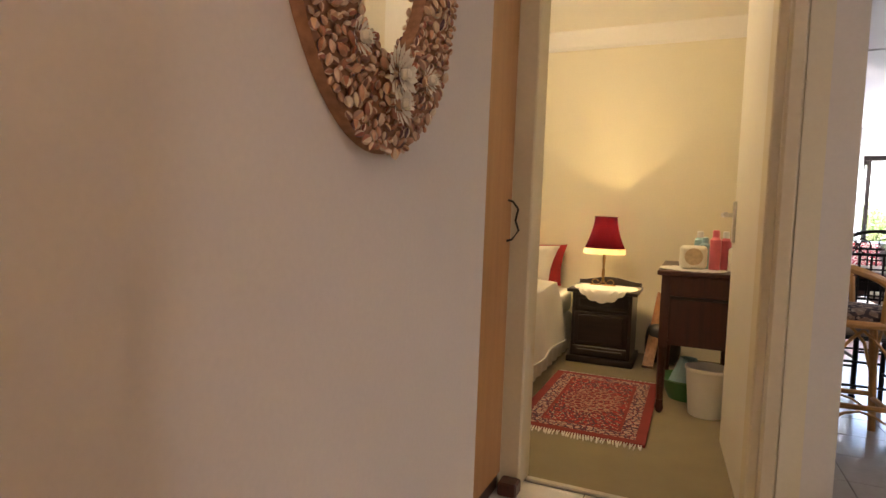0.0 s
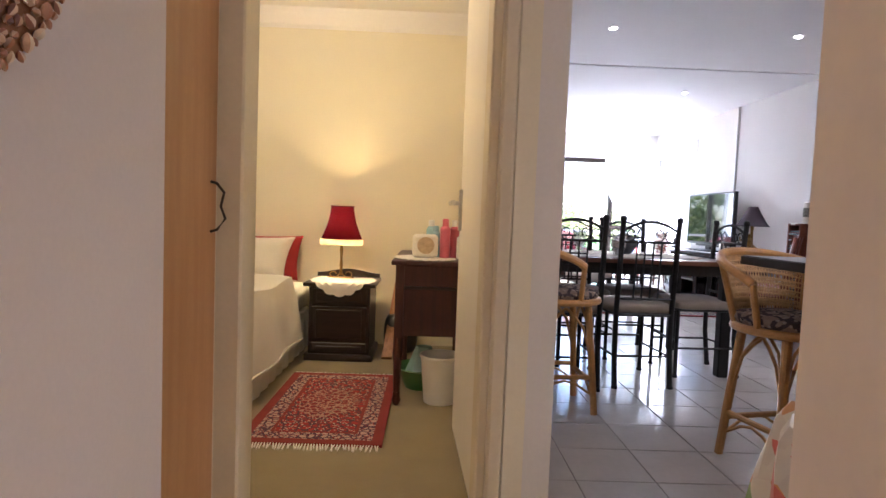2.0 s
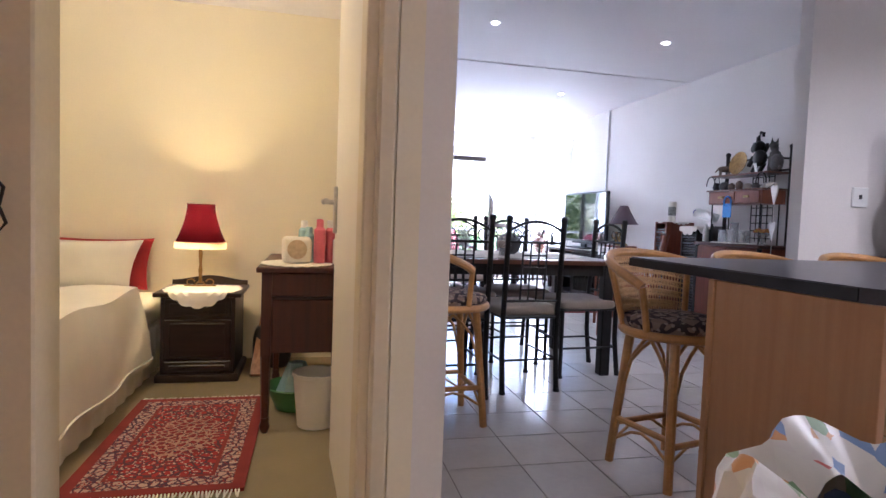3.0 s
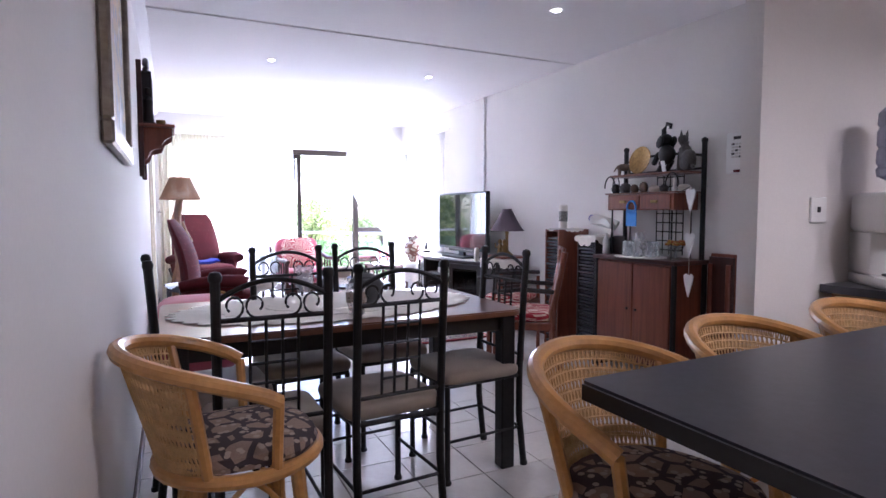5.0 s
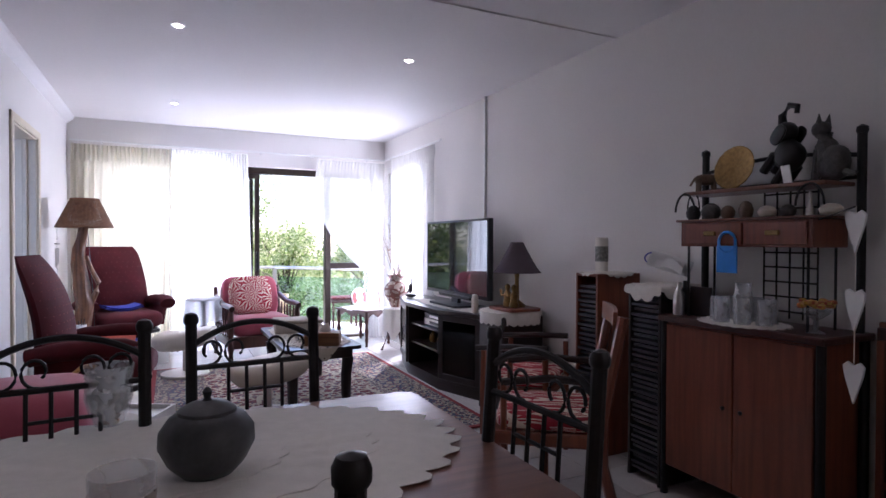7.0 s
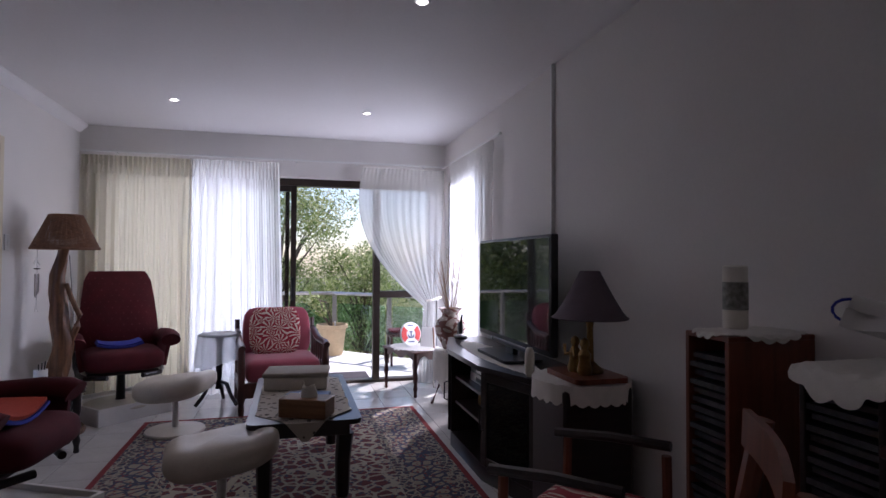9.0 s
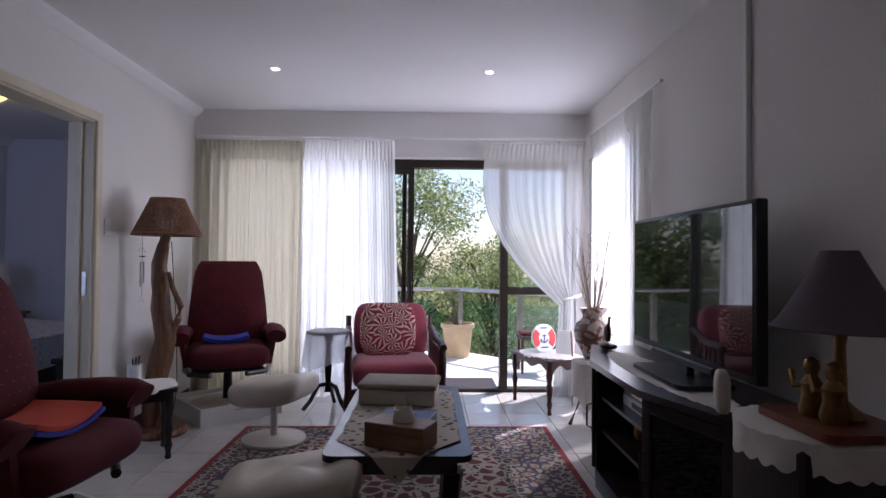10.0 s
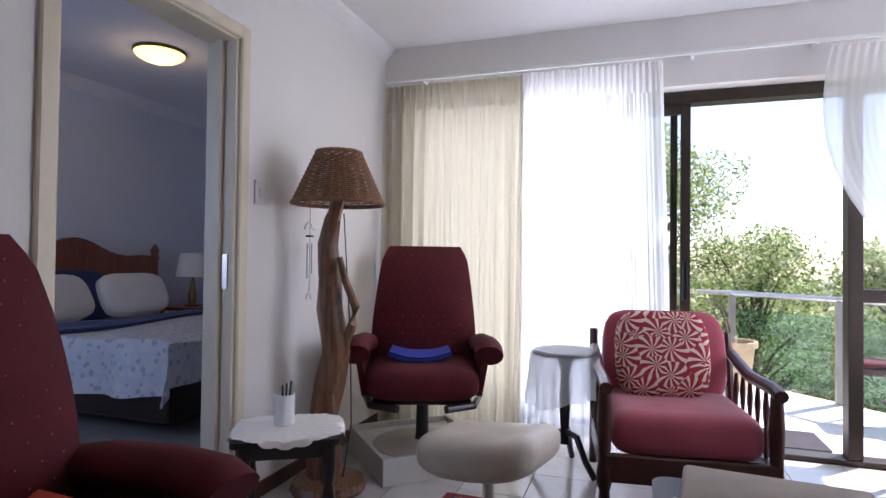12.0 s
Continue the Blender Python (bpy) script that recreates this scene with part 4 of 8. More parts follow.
# ---- kitchen counter ----
CZ = 0.868
ct = thing("worktop", pose(0, 0, 0), "dark grey laminate breakfast counter top with rounded corner", "worktop")
poly = [(3.95, 1.50), (3.95, 2.02), (3.95, 3.265), (3.37, 3.265), (3.37, 2.62), (1.42, 2.56), (1.41, 2.55)] + [(1.46 - 0.06 * math.cos(radians(a)), 1.56 - 0.06 * math.sin(radians(a))) for a in (0, 30, 60, 90)]
bm = prism(B(), poly, CZ - 0.036, CZ)
part("slab", bm, TOPGREY, ct)
part("edge_strip", box(B(), 1.396, 1.57, CZ - 0.034, 1.402, 2.54, CZ - 0.003), BLACKP, ct)
cb = thing("counter_base", pose(0, 0, 0), "beech veneer kitchen peninsula cabinet with pale drawers", "kitchen cabinet")
part("end_panel", box(B(), 1.40, 1.505, 0.0, 1.422, 2.045, CZ - 0.037, 0.002), BEECH, cb)
part("corner_post", box(B(), 1.394, 2.046, 0.0, 1.435, 2.075, CZ - 0.037, 0.004), BEECH, cb)
part("back_panel", box(B(), 1.436, 2.03, 0.0, 3.9, 2.05, CZ - 0.037), BEECH, cb)
part("carcass", box(B(), 1.423, 1.53, 0.08, 3.9, 2.03, CZ - 0.037), BEECH, cb)
PALE = mat("pale_maple_front", (0.68, 0.50, 0.27), 0.4, var=0.08, scale=4, bump=0.05, extra=wood_extra((0.60, 0.42, 0.21), 7, 0))
for k in range(4):
    x0 = 1.43 + k * 0.6
    z = 0.1
    for h in (0.24, 0.20, 0.14, 0.13):
        d = part("drawer", box(B(), x0, 1.505, z, x0 + 0.59, 1.528, z + h - 0.008, 0.004), PALE, cb)
        z += h
cb2 = thing("counter_base", pose(0, 0, 0), "beech kitchen cabinet under the water cooler", "kitchen cabinet")
part("carcass", box(B(), 3.41, 2.66, 0.0, 3.93, 3.235, CZ - 0.037), BEECH, cb2)
part("door", box(B(), 3.39, 2.70, 0.1, 3.408, 3.21, CZ - 0.05, 0.004), PALE, cb2)

# water cooler
wc = thing("water_cooler", pose(3.60, 3.02, CZ, 0, 0, -38), "white countertop water dispenser with blue bottle", "water dispenser")
bm = B()
box(bm, -0.16, -0.15, 0.0, 0.16, 0.2, 0.05, 0.012, 2)
box(bm, -0.16, 0.0, 0.05, 0.16, 0.2, 0.24, 0.01, 2)
box(bm, -0.165, -0.12, 0.24, 0.165, 0.2, 0.42, 0.03, 3)
part("body", bm, WHITE, wc)
part("drip_tray", box(B(), -0.12, -0.14, 0.05, 0.12, -0.02, 0.062, 0.004), BLACKP, wc)
for x in (-0.07, 0.06):
    bm = B()
    bar(bm, (x, -0.12, 0.30), (x, -0.17, 0.29), 0.016)
    bar(bm, (x, -0.165, 0.30), (x, -0.165, 0.22), 0.012)
    part("tap", bm, WHITE, wc)
part("display", box(B(), 0.02, -0.124, 0.33, 0.05, -0.119, 0.35), emit("blue_display", (0.05, 0.4, 1.0), 2.0), wc)
bm = B()
lathe(bm, [(0.05, 0.42), (0.06, 0.45), (0.135, 0.49), (0.14, 0.52), (0.132, 0.535), (0.14, 0.55), (0.14, 0.6), (0.132, 0.615), (0.14, 0.63), (0.14, 0.69), (0.132, 0.705), (0.14, 0.72), (0.138, 0.77), (0.12, 0.79), (0.03, 0.795)], n=28)
part("bottle", bm, mat("blue_water_bottle", (0.50, 0.52, 0.66), 0.25, var=0.1, bump=0.05, trans=0.5), wc)
bx = thing("packet", pose(3.58, 2.76, CZ), "small printed box standing on a white tray", "box")
part("tray", box(B(), -0.10, -0.11, 0, 0.10, 0.11, 0.022, 0.006), WHITE, bx)
part("carton", box(B(), -0.035, -0.05, 0.022, 0.035, 0.05, 0.12, 0.002), mat("purple_print", (0.10, 0.05, 0.12), 0.5), bx)
sw = thing("wall_socket", pose(3.33, 3.27, 1.21), "white wall socket with a plug hole", "socket")
part("plate", box(B(), -0.058, -0.012, -0.058, 0.058, 0, 0.058, 0.004), WHITE, sw)
part("hole", box(B(), -0.014, -0.0145, -0.012, 0.01, -0.011, 0.014, 0.002), BLACKP, sw)

# shopping bag on the floor by the counter
bg = thing("shopping_bag", pose(0.88, 1.05, 0.0, 0, 0, 5) @ Matrix.Diagonal((1.22, 1.22, 1.26, 1)), "white plastic bag with printed flowers on floor", "bag")
def blotch_extra(cols):
    """Large printed blotches on a pale ground."""
    def run(m, n, l, b, ramp, tc):
        v, sp, cr = n.new("ShaderNodeTexVoronoi"), n.new("ShaderNodeSeparateColor"), n.new("ShaderNodeValToRGB")
        v.inputs["Scale"].default_value = 34.0
        l.new(tc.outputs["Object"], v.inputs["Vector"])
        l.new(v.outputs["Color"], sp.inputs[0])
        cr.color_ramp.interpolation = "CONSTANT"
        el = cr.color_ramp.elements
        el[0].color = (*cols[0], 1)
        el[1].position, el[1].color = 1 / len(cols), (*cols[1], 1)
        for k, c in enumerate(cols[2:]):
            e = el.new((k + 2) / len(cols))
            e.color = (*c, 1)
        l.new(sp.outputs[0], cr.inputs[0])
        l.new(cr.outputs[0], b.inputs["Base Color"])
    return run


BAG = mat("printed_plastic", (0.72, 0.70, 0.66), 0.35, var=0.06, scale=6, bump=0.2, extra=blotch_extra([(0.74, 0.71, 0.64), (0.22, 0.36, 0.18), (0.76, 0.73, 0.66), (0.34, 0.46, 0.26), (0.72, 0.68, 0.62), (0.66, 0.34, 0.14), (0.74, 0.71, 0.64), (0.20, 0.30, 0.52), (0.72, 0.68, 0.62), (0.62, 0.16, 0.14), (0.76, 0.73, 0.66)]))


def bagf(u, v):
    a = 2 * math.pi * u
    z = 0.56 * min(1.0, v / 0.9) - 0.05 * max(0.0, v - 0.9) / 0.1
    r = (0.165 + 0.03 * math.sin(math.pi * v)) * (1 - 0.45 * max(0, v - 0.9) / 0.1)
    k = 1 + 0.07 * math.sin(7 * a + 5 * v) + 0.04 * math.sin(13 * a - 9 * v)
    return (1.05 * r * k * math.cos(a), 0.75 * r * k * math.sin(a), z + 0.015 * math.sin(5 * a))


part("sack", sheet(B(), 60, 22, bagf), BAG, bg)
part("handle", tube(B(), [(0.11 + 0.018 * math.cos(a), 0.02, 0.625 + 0.032 * math.sin(a)) for a in [6.283 * k / 14 for k in range(14)]], 0.007, 6, closed=True), WHITE, bg)
part("knot", lathe(B(), [(0.05, 0.50), (0.028, 0.55), (0.012, 0.585), (0.018, 0.605)], (0.11, 0.02, 0), 12), WHITE, bg)

# ---- armchair, recliners, stools ----


def recliner(m, label, lean=0.19):
    """Swivel recliner; the sitter looks along -y."""
    t = thing("recliner", m, label, "armchair", "burgundy recliners")
    bm = B()

    def backf(u, v):
        s = 2 * u - 1
        w = (0.305 - 0.062 * v ** 1.7) * (1 - 0.12 * max(0, v - 0.9) / 0.1)
        y = 0.20 + lean * v - 0.05 * math.sin(math.pi * v)
        z = 0.40 + 0.68 * v
        return s * w, y, z
    nu, nv = 14, 16
    fr = [[bm.verts.new((backf(i / nu, j / nv)[0], backf(i / nu, j / nv)[1] - (0.075 * (1 - abs(2 * i / nu - 1) ** 3) + 0.012) * (1 - 0.7 * (j / nv) ** 6), backf(i / nu, j / nv)[2])) for i in range(nu + 1)] for j in range(nv + 1)]
    bk = [[bm.verts.new((backf(i / nu, j / nv)[0], backf(i / nu, j / nv)[1] + (0.055 * (1 - abs(2 * i / nu - 1) ** 4) + 0.012) * (1 - 0.7 * (j / nv) ** 6), backf(i / nu, j / nv)[2])) for i in range(nu + 1)] for j in range(nv + 1)]
    for g, d in ((fr, 1), (bk, -1)):
        for j in range(nv):
            for i in range(nu):
                q = (g[j][i], g[j][i + 1], g[j + 1][i + 1], g[j + 1][i])
                bm.faces.new(q if d > 0 else q[::-1])
    for j in range(nv):
        bm.faces.new((fr[j][0], fr[j + 1][0], bk[j + 1][0], bk[j][0]))
        bm.faces.new((fr[j][nu], bk[j][nu], bk[j + 1][nu], fr[j + 1][nu]))
    for i in range(nu):
        bm.faces.new((fr[nv][i], fr[nv][i + 1], bk[nv][i + 1], bk[nv][i]))
        bm.faces.new((fr[0][i], bk[0][i], bk[0][i + 1], fr[0][i + 1]))
    part("backrest", bm, REDVEL, t)
    bm = B()
    puff(bm, 0, -0.06, 0.385, 0.58, 0.58, 0.17, 0.35, 26, 12)
    part("seat", bm, REDVEL, t)
    for s in (-1, 1):
        bm = B()
        pts = [(s * 0.31, 0.25, 0.50), (s * 0.325, 0.1, 0.535), (s * 0.335, -0.10, 0.55), (s * 0.335, -0.22, 0.545), (s * 0.33, -0.265, 0.52)]
        tube(bm, pts, 0.062, 14, r1=0.072)
        bmesh.ops.transform(bm, matrix=Matrix.Translation((0, 0, 0.1)) @ Matrix.Diagonal((1, 1, 0.82, 1)), verts=bm.verts)
        part("armrest", bm, REDVEL, t)
        bm = B()
        sheet(bm, 8, 6, lambda u, v: (s * (0.30 + 0.035 * v), 0.22 - 0.46 * u, 0.32 + 0.2 * v), 0.03)
        part("arm_side", bm, REDVEL, t)
        bm = B()
        tube(bm, [(s * 0.31, 0.28, 0.40), (s * 0.31, 0.18, 0.30), (s * 0.30, -0.02, 0.265), (s * 0.26, -0.2, 0.265), (s * 0.12, -0.3, 0.27)], 0.02, 8)
        part("wooden_runner", bm, DARKWOOD, t)
    part("swivel_post", lathe(B(), [(0.05, 0.03), (0.035, 0.05), (0.03, 0.29)], n=16), BLACKP, t)
    part("cross_frame", box(B(), -0.25, -0.22, 0.27, 0.25, 0.22, 0.30, 0.008), DARKWOOD, t)
    part("foot_disc", lathe(B(), [(0.265, 0), (0.27, 0.008), (0.262, 0.02), (0.12, 0.036), (0.05, 0.042)], n=36), CREAMLEATH, t)
    bm = B()
    rn = random.Random(4)
    for j in range(13):
        for i in range(9):
            u, v = (i + 0.5 + 0.5 * (j % 2)) / 10, (j + 0.8) / 14
            p = backf(u, v)
            y = p[1] - (0.075 * (1 - abs(2 * u - 1) ** 3) + 0.012) * (1 - 0.7 * v ** 6)
            lathe(bm, [(0.0022, -0.0022), (0.0022, 0.0022)], (p[0], y - 0.0005, p[2]), 5)
    tagged(part("woven_dots", bm, bpy.data.materials.get("pink_thread") or mat("pink_thread", (0.34, 0.09, 0.08), 0.8, bump=0), t), kind="stuff")
    return t


def plinth(m, label, w=0.62, d=0.62, h=0.13):
    t = thing("chair_plinth", m, label, "plinth")
    for q in ((-w / 2, -d / 2, 0, w / 2, -d / 2 + 0.02, h, 0.002), (-w / 2, d / 2 - 0.02, 0, w / 2, d / 2, h, 0.002),
              (-w / 2, -d / 2 + 0.021, 0, -w / 2 + 0.02, d / 2 - 0.021, h, 0.002), (w / 2 - 0.02, -d / 2 + 0.021, 0, w / 2, d / 2 - 0.021, h, 0.002)):
        part("side_board", box(B(), *q), WHITEBOARD, t)
    part("top_board", box(B(), -w / 2 + 0.021, -d / 2 + 0.021, h - 0.05, w / 2 - 0.021, d / 2 - 0.021, h - 0.03), WHITEBOARD, t)
    return t


plinth(pose(1.0, 9.42, 0.0, 0, 0, 43), "white board riser box under the recliner")
recliner(pose(1.03, 9.38, 0.085, 0, 0, 20), "burgundy swivel recliner standing on a white riser")
plinth(pose(1.06, 7.26, 0.0, 0, 0, 62), "white board riser box under the recliner by the door", h=0.10)
recliner(pose(1.01, 7.20, 0.055, 0, 0, 84), "burgundy swivel recliner with woven dots by the door", 0.14)


def flat_pillow(m, label, top, under):
    t = thing("seat_pad", m, label, "cushion")
    part("top", sheet(B(), 16, 12, lambda u, v: (0.40 * (u - 0.5), 0.34 * (v - 0.5), 0.03 + 0.03 * math.sin(math.pi * u) * math.sin(math.pi * v) + 0.05 * abs(2 * u - 1) ** 2), 0.02), top, t)
    part("underside", sheet(B(), 16, 12, lambda u, v: (0.42 * (u - 0.5), 0.36 * (v - 0.5), 0.008 + 0.05 * abs(2 * u - 1) ** 2), 0.018), under, t)
    return t


BLUEC = mat("royal_blue_cloth", (0.035, 0.05, 0.36), 0.85, bump=0.3)
ORANGEC = mat("orange_red_cloth", (0.55, 0.07, 0.035), 0.85, bump=0.3)
flat_pillow(pose(1.02, 9.36, 0.55, 0, 0, 20) @ Matrix.Diagonal((0.8, 0.7, 0.6, 1)), "royal blue seat pad lying in the recliner", BLUEC, BLUEC)
flat_pillow(pose(1.08, 7.17, 0.52, 0, 0, 84) @ Matrix.Diagonal((0.85, 0.85, 0.85, 1)), "orange and blue seat pad lying in the recliner", ORANGEC, BLUEC)


def leather_stool(m):
    t = thing("footstool", m, "cream leather pedestal footstool with tufted top", "footstool", "cream footstools")

    def dent(x, y):
        return 0.02 * math.exp(-((abs(x) - 0.45) ** 2) / 0.02) * math.exp(-(y ** 2) / 0.5)
    bm = B()
    puff(bm, 0, 0, 0.318, 0.52, 0.42, 0.17, 0.5, 36, 16, dent)
    for v in bm.verts:
        v.co.z += 0.10 * (v.co.x / 0.25) ** 2 * 0.25 + 0.03 * v.co.x / 0.25
    part("cushion", bm, CREAMLEATH, t)
    part("post", lathe(B(), [(0.022, 0.03), (0.022, 0.25)], n=14), STEEL, t)
    part("base", lathe(B(), [(0.20, 0), (0.205, 0.008), (0.2, 0.02), (0.06, 0.034), (0.022, 0.036)], n=36), CREAMLEATH, t)
    return t


fs = leather_stool(pose(1.57, 8.69, 0.018, 0, 0, -14))
copy_thing(fs, pose(2.06, 7.12, 0.018, 0, 0, 8))

# red ottoman by the wall
ot = thing("ottoman", pose(0.83, 6.26, 0), "rounded rose upholstered ottoman against the wall", "ottoman")
part("body", puff(B(), 0, 0, 0.30, 0.60, 0.66, 0.54, 0.4, 30, 16), PINKVEL, ot)
for x in (-0.2, 0.2):
    for y in (-0.22, 0.22):
        part("foot", lathe(B(), [(0.02, 0), (0.028, 0.06)], (x, y, 0), 10), DARKWOOD, ot)
bk = thing("wicker_basket", pose(1.03, 6.75, 0), "small round wicker basket with a tall handle", "basket")
part("bowl", lathe(B(), [(0.10, 0), (0.13, 0.05), (0.15, 0.2), (0.14, 0.2), (0.12, 0.06)], n=24), WICKER, bk)
part("handle", tube(B(), [(0.14 * math.cos(a), 0, 0.2 + 0.33 * math.sin(a)) for a in [math.pi * k / 14 for k in range(15)]], 0.012, 8), CANE, bk)

# wooden armchair with rose seat
ac = thing("wooden_armchair", pose(2.285, 9.42, 0, 0, 0, 8), "dark wooden armchair with rose velour cushions", "armchair")
for x in (-0.34, 0.34):
    part("front_leg", lathe(B(), [(0.02, 0), (0.026, 0.04), (0.022, 0.1), (0.033, 0.14), (0.033, 0.18), (0.025, 0.24), (0.032, 0.4), (0.024, 0.54)], (x, -0.32, 0), 12), REDWOOD, ac)
    part("rear_leg", tube(B(), [(x, 0.34, 0), (x, 0.28, 0.3), (x, 0.36, 0.72)], 0.022, 8), REDWOOD, ac)
    part("arm", tube(B(), [(x, -0.37, 0.55), (x, -0.3, 0.565), (x, 0.0, 0.56), (x, 0.30, 0.62)], 0.028, 10), REDWOOD, ac)
    for k in range(5):
        part("spindle", lathe(B(), [(0.008, 0.25), (0.014, 0.32), (0.008, 0.38), (0.014, 0.46), (0.008, 0.54)], (x, -0.2 + 0.1 * k, 0), 8), REDWOOD, ac)
    part("side_rail", box(B(), x - 0.015, -0.32, 0.16, x + 0.015, 0.30, 0.25, 0.004), REDWOOD, ac)
part("front_rail", box(B(), -0.36, -0.345, 0.145, 0.36, -0.31, 0.265, 0.006), REDWOOD, ac)
part("seat_cushion", puff(B(), 0, -0.04, 0.345, 0.62, 0.60, 0.20, 0.22, 30, 12), PINKVEL, ac)
bm = puff(B(), 0, 0, 0, 0.60, 0.16, 0.46, 0.25, 30, 14)
bmesh.ops.transform(bm, matrix=pose(0, 0.27, 0.60, -14), verts=bm.verts)
part("back_cushion", bm, PINKVEL, ac)


def leaf_extra(pale):
    """Pale leaf sprays printed on cloth: bent petals round many centres."""
    def run(m, n, l, b, ramp, tc):
        v = n.new("ShaderNodeTexVoronoi")
        v.inputs["Scale"].default_value = 9.5
        sub, sep, at, mul, sn, ln = (n.new("ShaderNodeVectorMath"), n.new("ShaderNodeSeparateXYZ"), n.new("ShaderNodeMath"), n.new("ShaderNodeMath"), n.new("ShaderNodeMath"), n.new("ShaderNodeVectorMath"))
        sub.operation, at.operation, mul.operation, sn.operation, ln.operation = "SUBTRACT", "ARCTAN2", "MULTIPLY_ADD", "SINE", "LENGTH"
        l.new(tc.outputs["Object"], v.inputs["Vector"])
        l.new(tc.outputs["Object"], sub.inputs[0])
        l.new(v.outputs["Position"], sub.inputs[1])
        l.new(sub.outputs[0], sep.inputs[0])
        l.new(sep.outputs[0], at.inputs[0])
        l.new(sep.outputs[2], at.inputs[1])
        l.new(sub.outputs[0], ln.inputs[0])
        mul.inputs[1].default_value = 10.0
        k = n.new("ShaderNodeMath")
        k.operation = "MULTIPLY"
        k.inputs[1].default_value = 42.0
        l.new(ln.outputs["Value"], k.inputs[0])
        l.new(at.outputs[0], mul.inputs[0])
        l.new(k.outputs[0], mul.inputs[2])
        l.new(mul.outputs[0], sn.inputs[0])
        gt = n.new("ShaderNodeMath")
        gt.operation = "GREATER_THAN"
        gt.inputs[1].default_value = 0.32
        l.new(sn.outputs[0], gt.inputs[0])
        mx = n.new("ShaderNodeMix")
        mx.data_type = "RGBA"
        l.new(gt.outputs[0], mx.inputs[0])
        l.new(ramp.outputs[0], mx.inputs[6])
        mx.inputs[7].default_value = (*pale, 1)
        l.new(mx.outputs[2], b.inputs["Base Color"])
    return run


LEAFCLOTH = mat("red_leaf_print", (0.34, 0.02, 0.035), 0.85, var=0.15, scale=9, fine=220, bump=0.3, extra=leaf_extra((0.70, 0.58, 0.47)))
cs = thing("scatter_cushion", pose(2.245, 9.47, 0.43, 0, 0, 8), "square red cushion with pale leaf print", "cushion")
bm = puff(B(), 0, 0, 0, 0.44, 0.15, 0.42, 0.35, 30, 14)
bmesh.ops.transform(bm, matrix=pose(0, 0.06, 0.20, -16, 0, 0), verts=bm.verts)
part("cover", bm, LEAFCLOTH, cs)

# driftwood floor lamp
fl = thing("floor_lamp", pose(0.75, 8.88, 0), "driftwood floor lamp with a wicker shade", "floor lamp")
bm = B()
tube(bm, [(-0.03, 0.02, 0), (-0.03, 0.0, 0.12), (-0.04, 0.01, 0.3), (0.0, 0.0, 0.5), (0.03, 0.0, 0.65), (0.0, 0.0, 0.85), (-0.02, 0.0, 1.02), (-0.015, 0, 1.15), (0.01, 0, 1.27), (0.03, 0, 1.36)], 0.085, 12, r1=0.03)
for v in bm.verts:
    v.co.x += 0.012 * math.sin(17 * v.co.z + 3 * v.co.y * 40)
    v.co.y += 0.012 * math.sin(13 * v.co.z + 1)
tube(bm, [(0.05, 0, 0.62), (0.115, 0.0, 0.78), (0.13, 0, 0.86), (0.075, 0, 0.98), (0.04, 0, 1.09)], 0.026, 8, r1=0.016)
tube(bm, [(-0.05, 0.03, 0.0), (-0.09, 0.05, 0.12), (-0.06, 0.03, 0.42)], 0.06, 8, r1=0.02)
tube(bm, [(0.03, -0.05, 0.0), (0.06, -0.05, 0.15), (0.02, -0.02, 0.45)], 0.05, 8, r1=0.02)
part("trunk", bm, DRIFT, fl)
part("base", lathe(B(), [(0.17, 0), (0.18, 0.02), (0.165, 0.05), (0.06, 0.06)], n=18), DRIFT, fl)
bm = B()
R0, R1, Z0, Z1 = 0.215, 0.105, 1.345, 1.585
for k in range(26):
    f = k / 25
    r, z = R0 + (R1 - R0) * f, Z0 + (Z1 - Z0) * f
    tube(bm, [((r + 0.004 * math.sin(18 * a + math.pi * (k % 2))) * math.cos(a), (r + 0.004 * math.sin(18 * a + math.pi * (k % 2))) * math.sin(a), z) for a in [2 * math.pi * j / 72 for j in range(72)]], 0.0042, 5, closed=True)
for k in range(36):
    a = 2 * math.pi * k / 36
    bar(bm, (R0 * math.cos(a), R0 * math.sin(a), Z0), (R1 * math.cos(a), R1 * math.sin(a), Z1), 0.0035, 5)
for r, z in ((R0, Z0), (R1, Z1)):
    tube(bm, [(r * math.cos(a), r * math.sin(a), z) for a in [2 * math.pi * j / 48 for j in range(48)]], 0.009, 6, closed=True)
bmesh.ops.transform(bm, matrix=Matrix.Translation((0.03, 0, 0)), verts=bm.verts)
tagged(part("shade", bm, WICKER, fl, "coarse brown wicker shade"), kind="stuff")
part("cord", tube(B(), [(0.06, 0.02, 0.02), (0.1, 0.03, 0.3), (0.09, 0.03, 0.7), (0.05, 0.02, 1.3)], 0.003, 5), BLACKP, fl)

